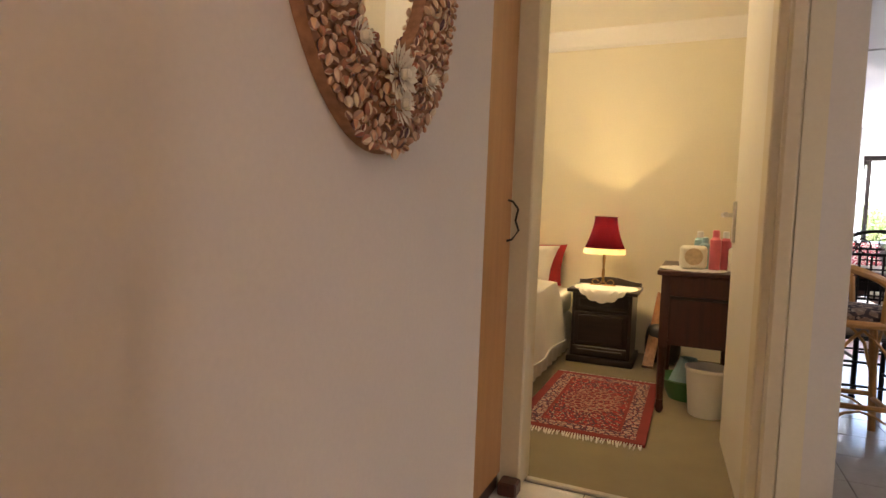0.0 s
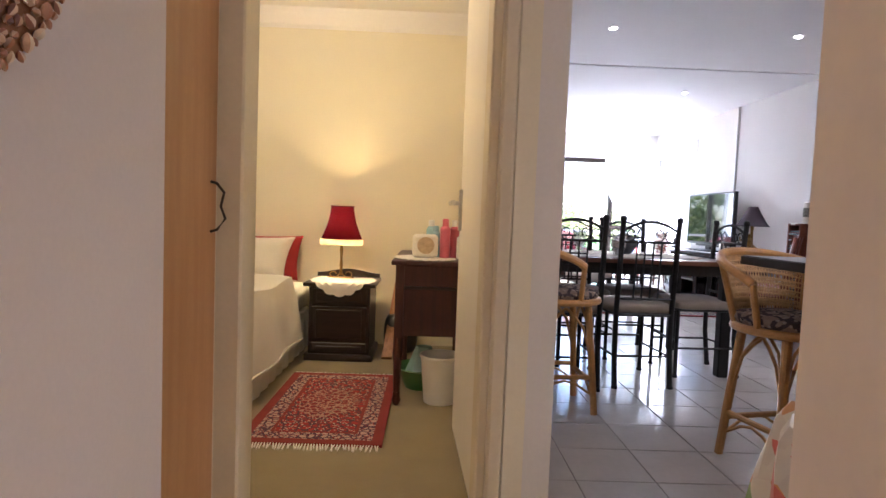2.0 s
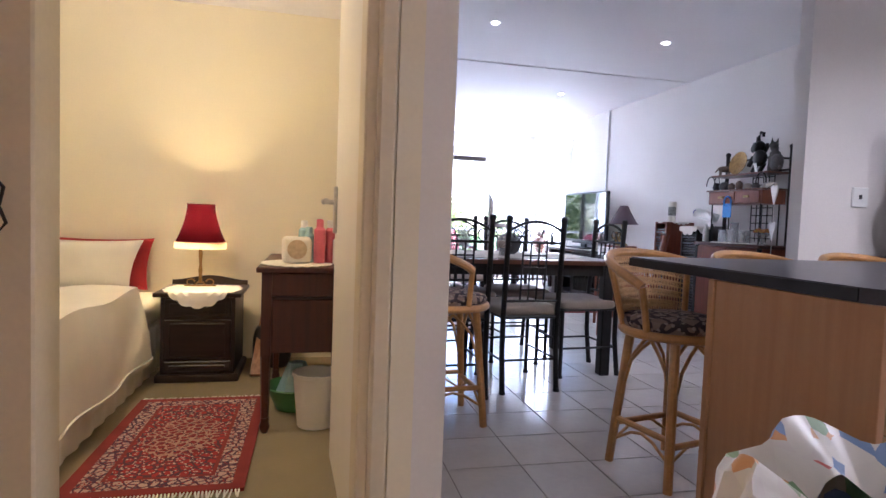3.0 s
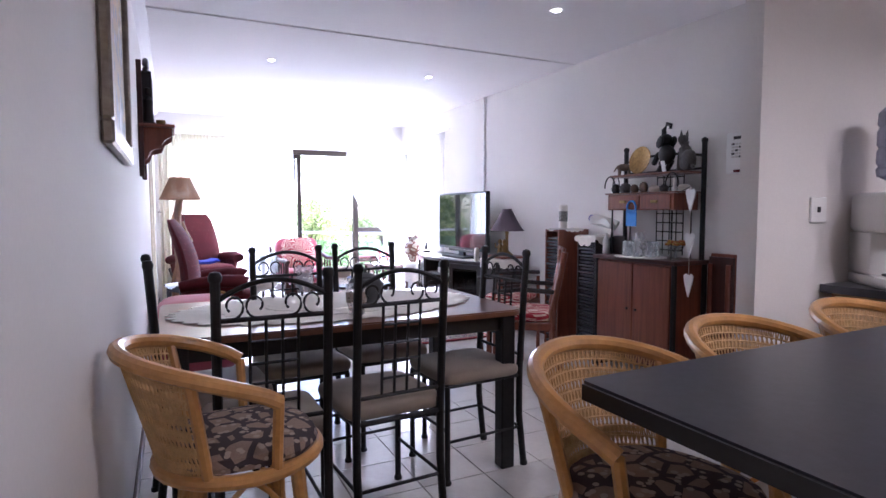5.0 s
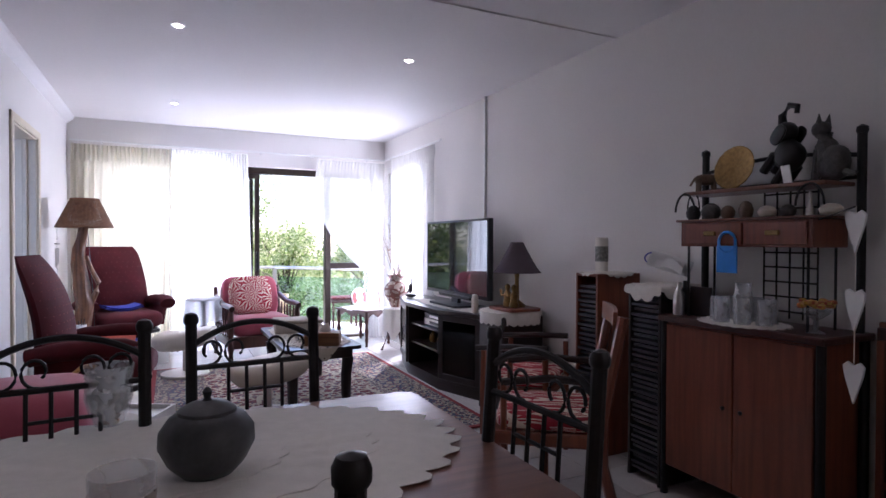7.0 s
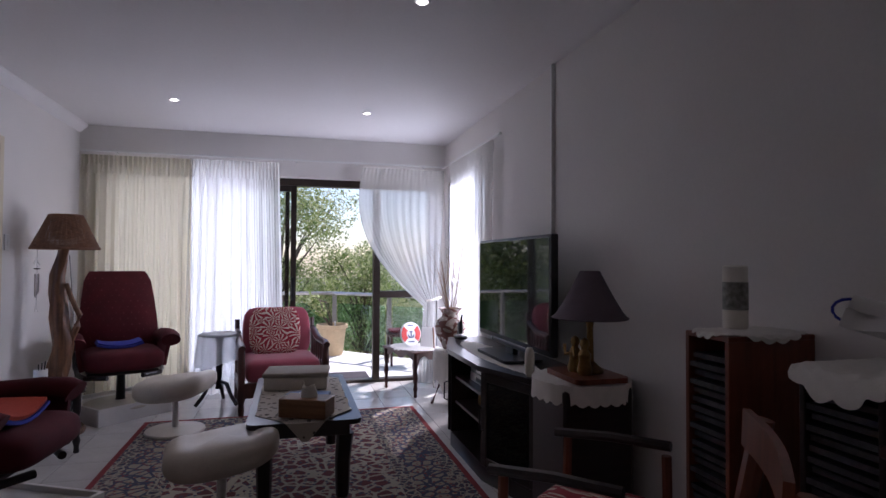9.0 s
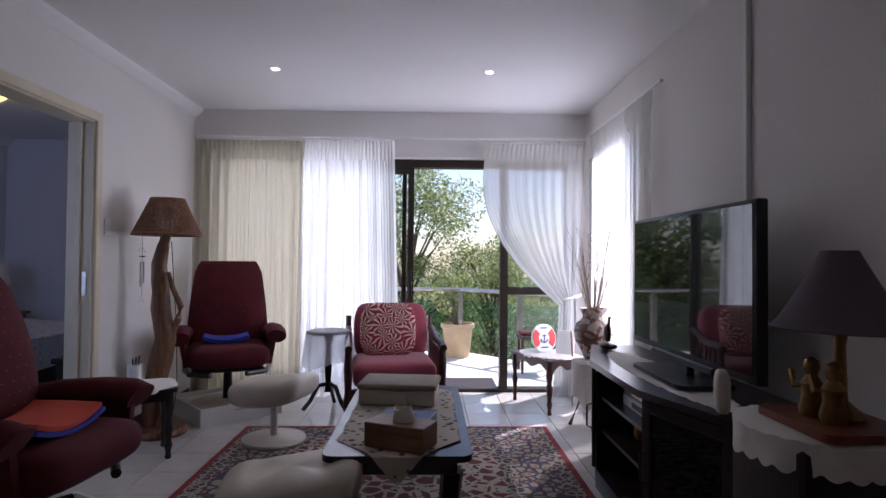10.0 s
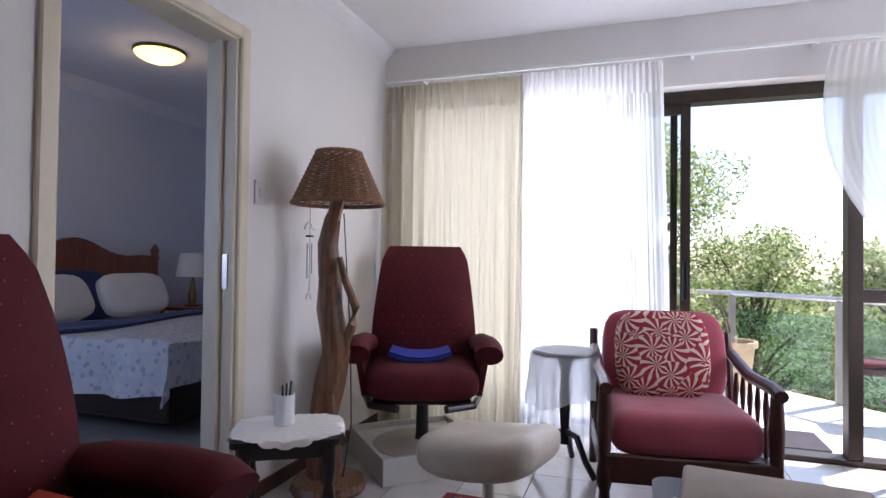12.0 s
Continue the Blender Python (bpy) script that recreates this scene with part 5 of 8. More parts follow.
# wind chime
wcm = thing("wind_chime", pose(0.56, 8.99, 0), "small metal wind chime hanging on the wall", "wind chime")
for z, w in ((1.27, 0.05), (0.92, 0.03)):
    bm = B()
    sheet(bm, 10, 2, lambda u, v: (0.004 * v, w * (2 * u - 1), z - 0.03 * abs(2 * u - 1) + 0.012 * math.sin(6 * u) - 0.012 * v), 0.003)
    part("bird", bm, STEEL, wcm)
part("disc", lathe(B(), [(0.02, 1.192), (0.02, 1.2)], n=16), DARKWOOD, wcm)
for k in range(4):
    part("rod", bar(B(), (0.012 * math.cos(k * 1.57), 0.02 * math.sin(k * 1.57), 1.16), (0.012 * math.cos(k * 1.57), 0.02 * math.sin(k * 1.57), 1.02 - 0.012 * k), 0.004, 6), STEEL, wcm)
part("string", bar(B(), (0, 0, 0.92), (0, 0, 1.34), 0.0012, 4), BLACKP, wcm)
lsw = thing("light_switch", pose(0.50, 8.655, 1.38), "white light switch plate beside the door", "switch")
part("plate", box(B(), 0, -0.035, -0.055, 0.009, 0.035, 0.055, 0.003), WHITE, lsw)
part("rocker", box(B(), 0.009, -0.012, -0.02, 0.013, 0.012, 0.02, 0.002), WHITE, lsw)


def turned_leg(x, y, h, r=0.024):
    return lathe(B(), [(0.5 * r, 0), (0.8 * r, 0.02 * h), (0.6 * r, 0.1 * h), (r, 0.2 * h), (0.7 * r, 0.28 * h), (1.1 * r, 0.45 * h), (0.7 * r, 0.62 * h), (r, 0.7 * h), (1.1 * r, 0.78 * h), (1.1 * r, h)], (x, y, 0), 12)


def drape_over(hx, hy, r=0.01, fall=1.0):
    """Cloth lying on a top of half-size hx, hy and hanging over its edge."""
    def f(x, y):
        ox, oy = max(0.0, abs(x) - hx), max(0.0, abs(y) - hy)
        return (math.copysign(min(abs(x), hx + r), x) if x else 0.0, math.copysign(min(abs(y), hy + r), y) if y else 0.0, -fall * max(ox, oy))
    return f


# side table by the door with candle mug
sd = thing("side_table", pose(0.83, 8.43, 0, 0, 0, 30), "small dark wooden side table with turned legs", "side table")
part("top", prism(B(), rounded(-0.20, -0.17, 0.20, 0.17, 0.03), 0.395, 0.418), DARKWOOD, sd)
part("apron", box(B(), -0.165, -0.135, 0.34, 0.165, 0.135, 0.394, 0.003), DARKWOOD, sd)
for x in (-0.155, 0.155):
    for y in (-0.125, 0.125):
        part("leg", turned_leg(x, y, 0.394), DARKWOOD, sd)
dy = thing("doily", pose(0.83, 8.43, 0.4225, 0, 0, 30), "white crochet doily over the side table", "doily")
part("cloth", scalloped(0.235, 0.195, 22, 0.06, drop=drape_over(0.205, 0.175)), LACE, dy)
cd = thing("candle_mug", pose(0.80, 8.44, 0.427), "white mug with pens on the doily", "mug")
part("mug", lathe(B(), [(0.036, 0), (0.04, 0.004), (0.04, 0.12), (0.036, 0.12), (0.035, 0.02)], n=24), WHITE, cd)
for k in range(3):
    part("pen", bar(B(), (0.01 * k - 0.01, 0.005, 0.03), (0.02 * k - 0.018, 0.012, 0.15 + 0.01 * k), 0.004, 6), BLACKP, cd)

# small pedestal table under plastic
pt = thing("pedestal_table", pose(1.77, 9.52, 0), "black tripod pedestal table with lace and plastic cover", "pedestal table")
part("top", lathe(B(), [(0.165, 0.60), (0.17, 0.61), (0.165, 0.62)], n=28), DARKWOOD, pt)
part("stem", lathe(B(), [(0.03, 0.14), (0.02, 0.2), (0.03, 0.35), (0.02, 0.5), (0.05, 0.6)], n=14), DARKWOOD, pt)
for a in (-35, 85, 205):
    c, s = math.cos(radians(a)), math.sin(radians(a))
    part("leg", tube(B(), [(0.02 * c, 0.02 * s, 0.20), (0.08 * c, 0.08 * s, 0.19), (0.14 * c, 0.14 * s, 0.08), (0.20 * c, 0.20 * s, 0.012)], 0.017, 8), DARKWOOD, pt)
pc = thing("plastic_cover", pose(1.77, 9.52, 0.6), "clear plastic sheet draped over the lace cloth", "table cover")


def covf(u, v):
    a = 2 * math.pi * u
    if v < 0.35:
        r, z = 0.18 * v / 0.35, 0.027
    else:
        k = (v - 0.35) / 0.65
        r = 0.18 + 0.03 * k * (1 + math.sin(6 * a + 1)) + 0.025 * k * math.sin(11 * a)
        z = 0.027 - 0.42 * k - 0.05 * k * math.sin(2 * a)
    return r * math.cos(a), r * math.sin(a), z


part("sheet", sheet(B(), 72, 16, covf), CLEAR, pc)
part("lace", sheet(B(), 72, 12, lambda u, v: tuple(q * w for q, w in zip(covf(u, v * 0.75), (0.985, 0.985, 1)))), SHEER, pc)

# ---- coffee table ----
cf = thing("coffee_table", pose(2.45, 7.70, 0.018), "low black-stained coffee table with rounded corners", "coffee table")
bm = prism(B(), rounded(-0.285, -0.60, 0.285, 0.60, 0.05), 0.415, 0.44)
part("top", bm, DARKWOOD, cf)
part("apron", box(B(), -0.23, -0.52, 0.34, 0.23, 0.52, 0.414, 0.004), DARKWOOD, cf)
for x in (-0.20, 0.20):
    for y in (-0.45, 0.45):
        part("leg", tube(B(), [(x, y, 0.0), (x * 1.0, y, 0.06), (x * 1.0, y, 0.2), (x * 1.06, y * 1.02, 0.34)], 0.034, 8, r1=0.045), DARKWOOD, cf)
rn = thing("table_runner", pose(2.45, 7.70, 0.463), "beige cutwork runner laid over the coffee table", "table runner")
RUN = mat("beige_cutwork", (0.50, 0.45, 0.37), 0.9, var=0.1, scale=14, fine=240, bump=0.5, extra=pattern_extra((0.50, 0.45, 0.37), (0.10, 0.08, 0.07), 10))
bm = B()


def runf(u, v):
    y = -0.70 + 1.4 * v
    w = 0.245 * (1 if abs(y) < 0.42 else max(0.03, 1 - (abs(y) - 0.42) / 0.30))
    z = 0.002 * math.sin(30 * v + 9 * u)
    yy = y
    if abs(y) > 0.60:
        yy, z = math.copysign(0.606, y), -(abs(y) - 0.60)
    return (2 * u - 1) * w * (1 + 0.02 * math.sin(40 * v)), yy, z


part("cloth", sheet(bm, 14, 60, runf, 0.002), RUN, rn)
hb = thing("fabric_box", pose(2.42, 7.93, 0.467, 0, 0, -6), "beige padded fabric keepsake box with tassel", "box")
part("body", box(B(), -0.19, -0.13, 0, 0.19, 0.13, 0.075, 0.006, 2), RUN if False else CREAMLEATH, hb)
bm = box(B(), -0.20, -0.14, 0.076, 0.20, 0.14, 0.105, 0.012, 3)
part("lid", bm, SEATB, hb)
part("tassel", lathe(B(), [(0.012, 0.0), (0.010, 0.03), (0.004, 0.045), (0.007, 0.05), (0.002, 0.06)], (0.05, -0.15, 0), 10), CREAMLEATH, hb)
bk2 = thing("book", pose(2.47, 7.52, 0.467, 0, 0, -14), "thick dark blue book lying flat", "book")
part("cover", box(B(), -0.12, -0.085, 0, 0.12, 0.085, 0.035, 0.003), mat("navy_book_cover", (0.05, 0.075, 0.16), 0.4, var=0.15, bump=0.05), bk2)
part("pages", box(B(), -0.115, -0.0875, 0.004, 0.115, -0.08, 0.031), LINEN, bk2)
for k, (w, y) in enumerate(((0.07, 0.03), (0.05, -0.005), (0.085, -0.04))):
    part("title_bar", box(B(), -0.02 - w / 2, y, 0.035, w / 2, y + 0.016, 0.0358), LINEN, bk2)
tb = thing("tissue_box", pose(2.46, 7.20, 0.467, 0, 0, -24), "honey wooden tissue box cover with tissue showing", "tissue box")
part("cover", box(B(), -0.125, -0.07, 0, 0.125, 0.07, 0.095, 0.004), mat("honey_box_wood", (0.24, 0.12, 0.05), 0.45, var=0.2, extra=wood_extra((0.17, 0.08, 0.03), 9, 0)), tb)
part("tissue", sheet(B(), 20, 12, lambda u, v: ((0.05 + 0.02 * math.sin(9 * u)) * (1 - 0.35 * v) * math.cos(6.283 * u), 0.028 * (1 + 0.2 * v) * math.sin(6.283 * u), 0.094 + 0.055 * v + 0.008 * math.sin(15 * u))), LINEN, tb)

# ---- TV unit ----
tu = thing("tv_unit", pose(0, 0, 0), "black wooden television unit with open middle shelves", "tv stand")
UZ = 0.665
Y0, Y1 = 6.84, 8.50
YA, YB = 7.30, 7.97
FX = 3.45
plan = [(3.93, Y0), (3.60, Y0), (FX, YA), (FX, YB), (3.60, Y1), (3.93, Y1)]
top = [(3.94, Y0 - 0.03), (3.585, Y0 - 0.03), (FX - 0.03, YA - 0.01), (FX - 0.03, YB + 0.01), (3.585, Y1 + 0.03), (3.94, Y1 + 0.03)]
part("top", prism(B(), top, UZ - 0.03, UZ), DARKWOOD, tu)
part("plinth", prism(B(), plan, 0.0, 0.075), DARKWOOD, tu)
part("floor_board", prism(B(), plan, 0.076, 0.095), DARKWOOD, tu)
part("back", box(B(), 3.915, Y0, 0.096, 3.93, Y1, UZ - 0.031), DARKWOOD, tu)
for y in (YA, YB):
    part("divider", box(B(), FX + 0.002, y - 0.012, 0.096, 3.914, y + 0.012, UZ - 0.031), DARKWOOD, tu)
for z in (0.29, 0.46):
    part("shelf", box(B(), FX + 0.03, YA + 0.013, z, 3.914, YB - 0.013, z + 0.018), DARKWOOD, tu)
for y in (Y0, Y1):
    part("end_panel", box(B(), 3.602, y - 0.0 if y == Y0 else y - 0.018, 0.096, 3.914, y + 0.018 if y == Y0 else y, UZ - 0.031), DARKWOOD, tu)
SMOKE = glass("smoked_glass", (0.30, 0.31, 0.33), 0.02)
for a, b in (((3.60, Y0), (FX, YA)), ((FX, YB), (3.60, Y1))):
    A, Bv = Vector((*a, 0)), Vector((*b, 0))
    d = (Bv - A)
    L = d.length
    mm = Matrix.Translation(A) @ Matrix.Rotation(math.atan2(d.y, d.x), 4, "Z")
    bm = B()
    box(bm, 0.01, -0.001, 0.10, 0.06, 0.019, UZ - 0.035, 0.003)
    box(bm, L - 0.06, -0.001, 0.10, L - 0.01, 0.019, UZ - 0.035, 0.003)
    box(bm, 0.06, -0.001, 0.10, L - 0.06, 0.019, 0.15, 0.003)
    box(bm, 0.06, -0.001, UZ - 0.085, L - 0.06, 0.019, UZ - 0.035, 0.003)
    bmesh.ops.transform(bm, matrix=mm, verts=bm.verts)
    dr = part("door", bm, DARKWOOD, tu)
    bm = B()
    box(bm, 0.06, 0.006, 0.15, L - 0.06, 0.011, UZ - 0.085)
    bmesh.ops.transform(bm, matrix=mm, verts=bm.verts)
    part("pane", bm, SMOKE, dr)
    bm = B()
    hx = L - 0.035 if a[1] == Y0 else 0.035
    tube(bm, [(hx, 0.02, 0.30), (hx, 0.045, 0.31), (hx, 0.045, 0.42), (hx, 0.02, 0.43)], 0.005, 6)
    bmesh.ops.transform(bm, matrix=mm @ Matrix.Diagonal((1, 1, 1, 1)), verts=bm.verts)
    part("handle", bm, BLACKP, dr)
for z, h, w, name, mt, lab in ((0.4785, 0.055, 0.42, "dvd_player", STEEL, "slim silver disc player on the shelf"), (0.535, 0.05, 0.40, "decoder", BLACKP, "black decoder box on the disc player")):
    t = thing(name, pose(3.68, 7.60, z), lab, "media player")
    part("case", box(B(), -0.14, -w / 2, 0, 0.14, w / 2, h, 0.004), mt, t)
    part("display", box(B(), -0.1425, -0.1, 0.015, -0.1395, 0.08, h - 0.015), BLACKP if mt is STEEL else STEEL, t)
for k, y in enumerate((7.42, 7.62, 7.78)):
    t = thing("ornament", pose(3.62, y, 0.3085), "small brass ornament on the shelf", "ornament")
    part("figure", lathe(B(), [(0.025, 0), (0.035, 0.02), (0.03, 0.05 + 0.01 * k), (0.012, 0.07), (0.02, 0.085), (0.004, 0.1)], n=14), BRASS, t)
t = thing("plate_ornament", pose(3.60, 7.48, 0.096), "small round painted plate standing on edge", "plate")
bm = lathe(B(), [(0.065, 0), (0.07, 0.004), (0.045, 0.008), (0.001, 0.009)], n=24)
bmesh.ops.transform(bm, matrix=pose(0, 0, 0.07, 0, -82, 0), verts=bm.verts)
part("plate", bm, STEEL, t)
t = thing("sugar_pot", pose(3.58, 7.44, 0.3085), "white sparkling round pot on the shelf", "pot")
part("pot", lathe(B(), [(0.03, 0), (0.045, 0.02), (0.05, 0.05), (0.035, 0.08), (0.01, 0.09)], n=16), LACE, t)

# television
tv = thing("television", pose(3.70, 7.51, UZ + 0.008, 0, 0, 0), "flat black television on a pedestal stand", "television")
part("case", box(B(), 0.0, -0.592, 0.085, 0.045, 0.592, 0.743, 0.008, 2), BLACKP, tv)
part("screen", box(B(), -0.003, -0.572, 0.115, 0.004, 0.572, 0.725, 0.001), SCREEN, tv)
part("stand_neck", box(B(), 0.0, -0.06, 0.018, 0.035, 0.06, 0.09, 0.004), BLACKP, tv)
part("stand_foot", prism(B(), rounded(-0.13, -0.27, 0.12, 0.27, 0.04), 0.0, 0.018), BLACKP, tv)
part("speaker_bar", box(B(), -0.012, -0.3, 0.062, 0.03, 0.3, 0.092, 0.006), BLACKP, tv)
lr = thing("lace_runner", pose(3.64, 7.60, UZ + 0.001), "white scalloped lace runner along the tv unit", "table runner")
part("cloth", scalloped(0.115, 0.62, 40, 0.08), LACE, lr)
bd = thing("bird_figure", pose(3.63, 8.34, UZ + 0.003), "dark carved bird figure on a stone", "figurine")
bm = puff(B(), 0, 0, 0.02, 0.10, 0.13, 0.04, 0.8, 16, 8)
puff(bm, 0, 0.01, 0.09, 0.04, 0.075, 0.10, 0.9, 14, 8)
tube(bm, [(0, -0.005, 0.12), (0, -0.025, 0.165), (0, -0.02, 0.19), (0, -0.045, 0.195), (0, -0.07, 0.185)], 0.012, 8, r1=0.003)
tube(bm, [(0, 0.04, 0.075), (0, 0.09, 0.03)], 0.014, 6, r1=0.004)
part("figure", bm, DARKWOOD, bd)
sp = thing("clock_ornament", pose(3.58, 6.92, UZ + 0.003, 0, 0, -20), "rounded cream mantel ornament", "ornament")
part("body", puff(B(), 0, 0, 0.075, 0.05, 0.10, 0.15, 0.5, 18, 12), CREAMLEATH, sp)

# round lamp table
et = thing("lamp_table", pose(3.69, 6.58, 0), "black round lamp table with lace cloth", "side table")
part("top", lathe(B(), [(0.215, 0.705), (0.22, 0.715), (0.215, 0.728)], n=36), DARKWOOD, et)
part("drum", box(B(), -0.17, -0.17, 0.04, 0.17, 0.17, 0.704, 0.01), DARKWOOD, et)
for x in (-0.14, 0.14):
    for y in (-0.14, 0.14):
        part("foot", box(B(), x - 0.03, y - 0.03, 0, x + 0.03, y + 0.03, 0.039, 0.004), DARKWOOD, et)
dy = thing("doily", pose(3.69, 6.58, 0.732), "white lace doily hanging over the lamp table", "doily")


def drop_round(x, y):
    r = math.hypot(x, y)
    if r < 0.222:
        return x, y, 0.0
    k = 0.225 / r
    w = 1 + 0.03 * math.sin(9 * math.atan2(y, x)) * min(1, (r - 0.222) / 0.08)
    return x * k * w, y * k * w, -(r - 0.222)


part("cloth", scalloped(0.30, 0.30, 26, 0.05, drop=drop_round, rings=16), LACE, dy)
tr = thing("lamp_tray", pose(3.69, 6.53, 0.737), "small wooden tray under the lamp", "tray")
part("board", prism(B(), rounded(-0.13, -0.16, 0.13, 0.16, 0.03), 0.0, 0.022), CHERRY, tr)
tl = thing("table_lamp", pose(3.71, 6.53, 0.76), "table lamp with figures and a dark plum shade", "table lamp")
part("base", lathe(B(), [(0.06, 0), (0.065, 0.01), (0.04, 0.03), (0.018, 0.05), (0.014, 0.2), (0.02, 0.24), (0.01, 0.26), (0.01, 0.30)], n=18), BRASS, tl)
for k, (x, y) in enumerate(((-0.055, -0.05), (-0.06, 0.03))):
    bm = lathe(B(), [(0.03, 0), (0.035, 0.02), (0.025, 0.06), (0.03, 0.09), (0.014, 0.115), (0.022, 0.135), (0.018, 0.155), (0.003, 0.165)], (x, y, 0), 14)
    tube(bm, [(x, y, 0.09), (x - 0.04, y + 0.02, 0.08), (x - 0.03, y + 0.045, 0.12)], 0.009, 6)
    part("figure", bm, BRASS, tl)
bm = sheet(B(), 40, 8, lambda u, v: ((0.17 - 0.125 * v ** 0.85) * math.cos(6.2832 * u), (0.17 - 0.125 * v ** 0.85) * math.sin(6.2832 * u), 0.25 + 0.215 * v), 0.003)
part("shade", bm, SHADE_GREY, tl)
tube_b = tube(B(), [(0.171 * math.cos(a), 0.171 * math.sin(a), 0.25) for a in [6.2832 * k / 40 for k in range(40)]], 0.004, 5, closed=True)
part("shade_rim", tube_b, SHADE_GREY, tl)

# CD towers
SLOT = mat("disc_cases", (0.05, 0.05, 0.055), 0.3, var=0.5, scale=30, bump=0.1)


def cd_tower(m, label, side, w=0.19, d=0.32, h=1.03, n=34):
    t = thing("cd_tower", m, label, "cd rack")
    for y in (-w / 2, w / 2 - 0.016):
        part("side_panel", box(B(), 0, y, 0, d, y + 0.016, h, 0.002), side, t)
    part("top_panel", box(B(), 0, -w / 2, h, d, w / 2, h + 0.016, 0.002), side, t)
    part("back_panel", box(B(), d - 0.008, -w / 2 + 0.017, 0, d, w / 2 - 0.017, h - 0.001), side, t)
    bm = B()
    for k in range(n):
        z = 0.04 + (h - 0.08) * k / n
        o = 0.012 + 0.01 * math.sin(k * 3.7)
        box(bm, o, -w / 2 + 0.018, z, d - 0.02, w / 2 - 0.018, z + (h - 0.08) / n * 0.55)
    tagged(part("disc_stack", bm, SLOT, t), kind="stuff")
    return t


cd_tower(pose(3.62, 5.66, 0), "cherry wood cd rack filled with disc cases", CHERRY)
cd_tower(pose(3.64, 5.235, 0), "black cd rack filled with disc cases", DARKWOOD, 0.22, 0.30, 0.99)
dy = thing("doily", pose(3.78, 5.66, 1.049), "small lace doily on the cd rack", "doily")
part("cloth", scalloped(0.17, 0.12, 20, 0.08, drop=drape_over(0.158, 0.097, fall=0.8)), LACE, dy)
dy = thing("doily", pose(3.79, 5.235, 1.009), "white cloth hanging over the cd rack", "doily")
part("cloth", scalloped(0.23, 0.185, 14, 0.10, drop=drape_over(0.155, 0.115, fall=0.9)), LACE, dy)
cn = thing("pillar_candle", pose(3.78, 5.715, 1.053), "tall white pillar candle with a printed band", "candle")
part("wax", lathe(B(), [(0.036, 0), (0.038, 0.004), (0.038, 0.20), (0.03, 0.205), (0.028, 0.198)], n=24), LINEN, cn)
part("band", lathe(B(), [(0.0386, 0.06), (0.0386, 0.15)], n=24), mat("grey_print", (0.25, 0.25, 0.22), 0.6, var=0.5, scale=60), cn)
cf2 = thing("gift_bag", pose(3.81, 5.235, 1.013, 0, 0, 20), "folded white gift bag lying on the cloth", "bag")
bm = sheet(B(), 14, 10, lambda u, v: (0.14 * (u - 0.5), 0.18 * (v - 0.5), 0.05 + 0.06 * v + 0.015 * math.sin(8 * u + 5 * v)), 0.05)
part("paper", bm, WHITE, cf2)
part("handle", tube(B(), [(0.0, 0.09 + 0.04 * math.sin(a), 0.13 + 0.03 * math.cos(a)) for a in [6.28 * k / 14 for k in range(14)]], 0.004, 5, closed=True), BLUEC, cf2)

# wooden chair with leaf cushion beside the table
wch = thing("wooden_chair", pose(3.01, 5.19, 0, 0, 0, -126), "cherry wood armchair with red leaf print seat", "chair")
for x in (-0.23, 0.23):
    part("front_leg", tube(B(), [(x, -0.22, 0), (x, -0.22, 0.42)], 0.02, 8), CHERRY, wch)
    part("rear_leg", tube(B(), [(x, 0.30, 0.0), (x, 0.22, 0.3), (x, 0.22, 0.5), (x, 0.30, 0.92)], 0.024, 8), CHERRY, wch)
    part("arm", tube(B(), [(x, -0.20, 0.63), (x, 0.0, 0.655), (x, 0.24, 0.64)], 0.017, 8), DARKWOOD, wch)
    part("arm_post", bar(B(), (x, -0.19, 0.43), (x, -0.19, 0.64), 0.014), CHERRY, wch)
part("seat_frame", box(B(), -0.25, -0.24, 0.37, 0.25, 0.24, 0.425, 0.006), CHERRY, wch)
part("seat", puff(B(), 0, 0, 0.455, 0.47, 0.46, 0.08, 0.3, 26, 10), LEAFCLOTH, wch)
for z, h in ((0.86, 0.08), (0.66, 0.05)):
    part("back_slat", sheet(B(), 10, 3, lambda u, v: (0.23 * (2 * u - 1), 0.255 + 0.1 * (z + h * v - 0.5) * 0.45 + 0.02 * math.sin(math.pi * u), z + h * v), 0.016), CHERRY, wch)

# low seat with side rails between the chair and the cd racks
lst = thing("low_armchair", pose(3.29, 5.725, 0, 0, 0, -141), "low dark wooden armchair with a plain red seat", "chair")
for x in (-0.23, 0.23):
    for y in (-0.21, 0.14):
        part("leg", tube(B(), [(x, y, 0), (x, y, 0.40), (x, y * 0.97, 0.64)], 0.016, 8), CHERRY, lst)
    part("arm", tube(B(), [(x, -0.25, 0.648), (x, -0.05, 0.668), (x, 0.15, 0.672)], 0.017, 8), DARKWOOD, lst)
part("seat_frame", box(B(), -0.225, -0.22, 0.40, 0.225, 0.15, 0.45, 0.006), CHERRY, lst)
part("seat", puff(B(), 0, -0.035, 0.478, 0.42, 0.36, 0.075, 0.3, 24, 10), LEAFCLOTH, lst)

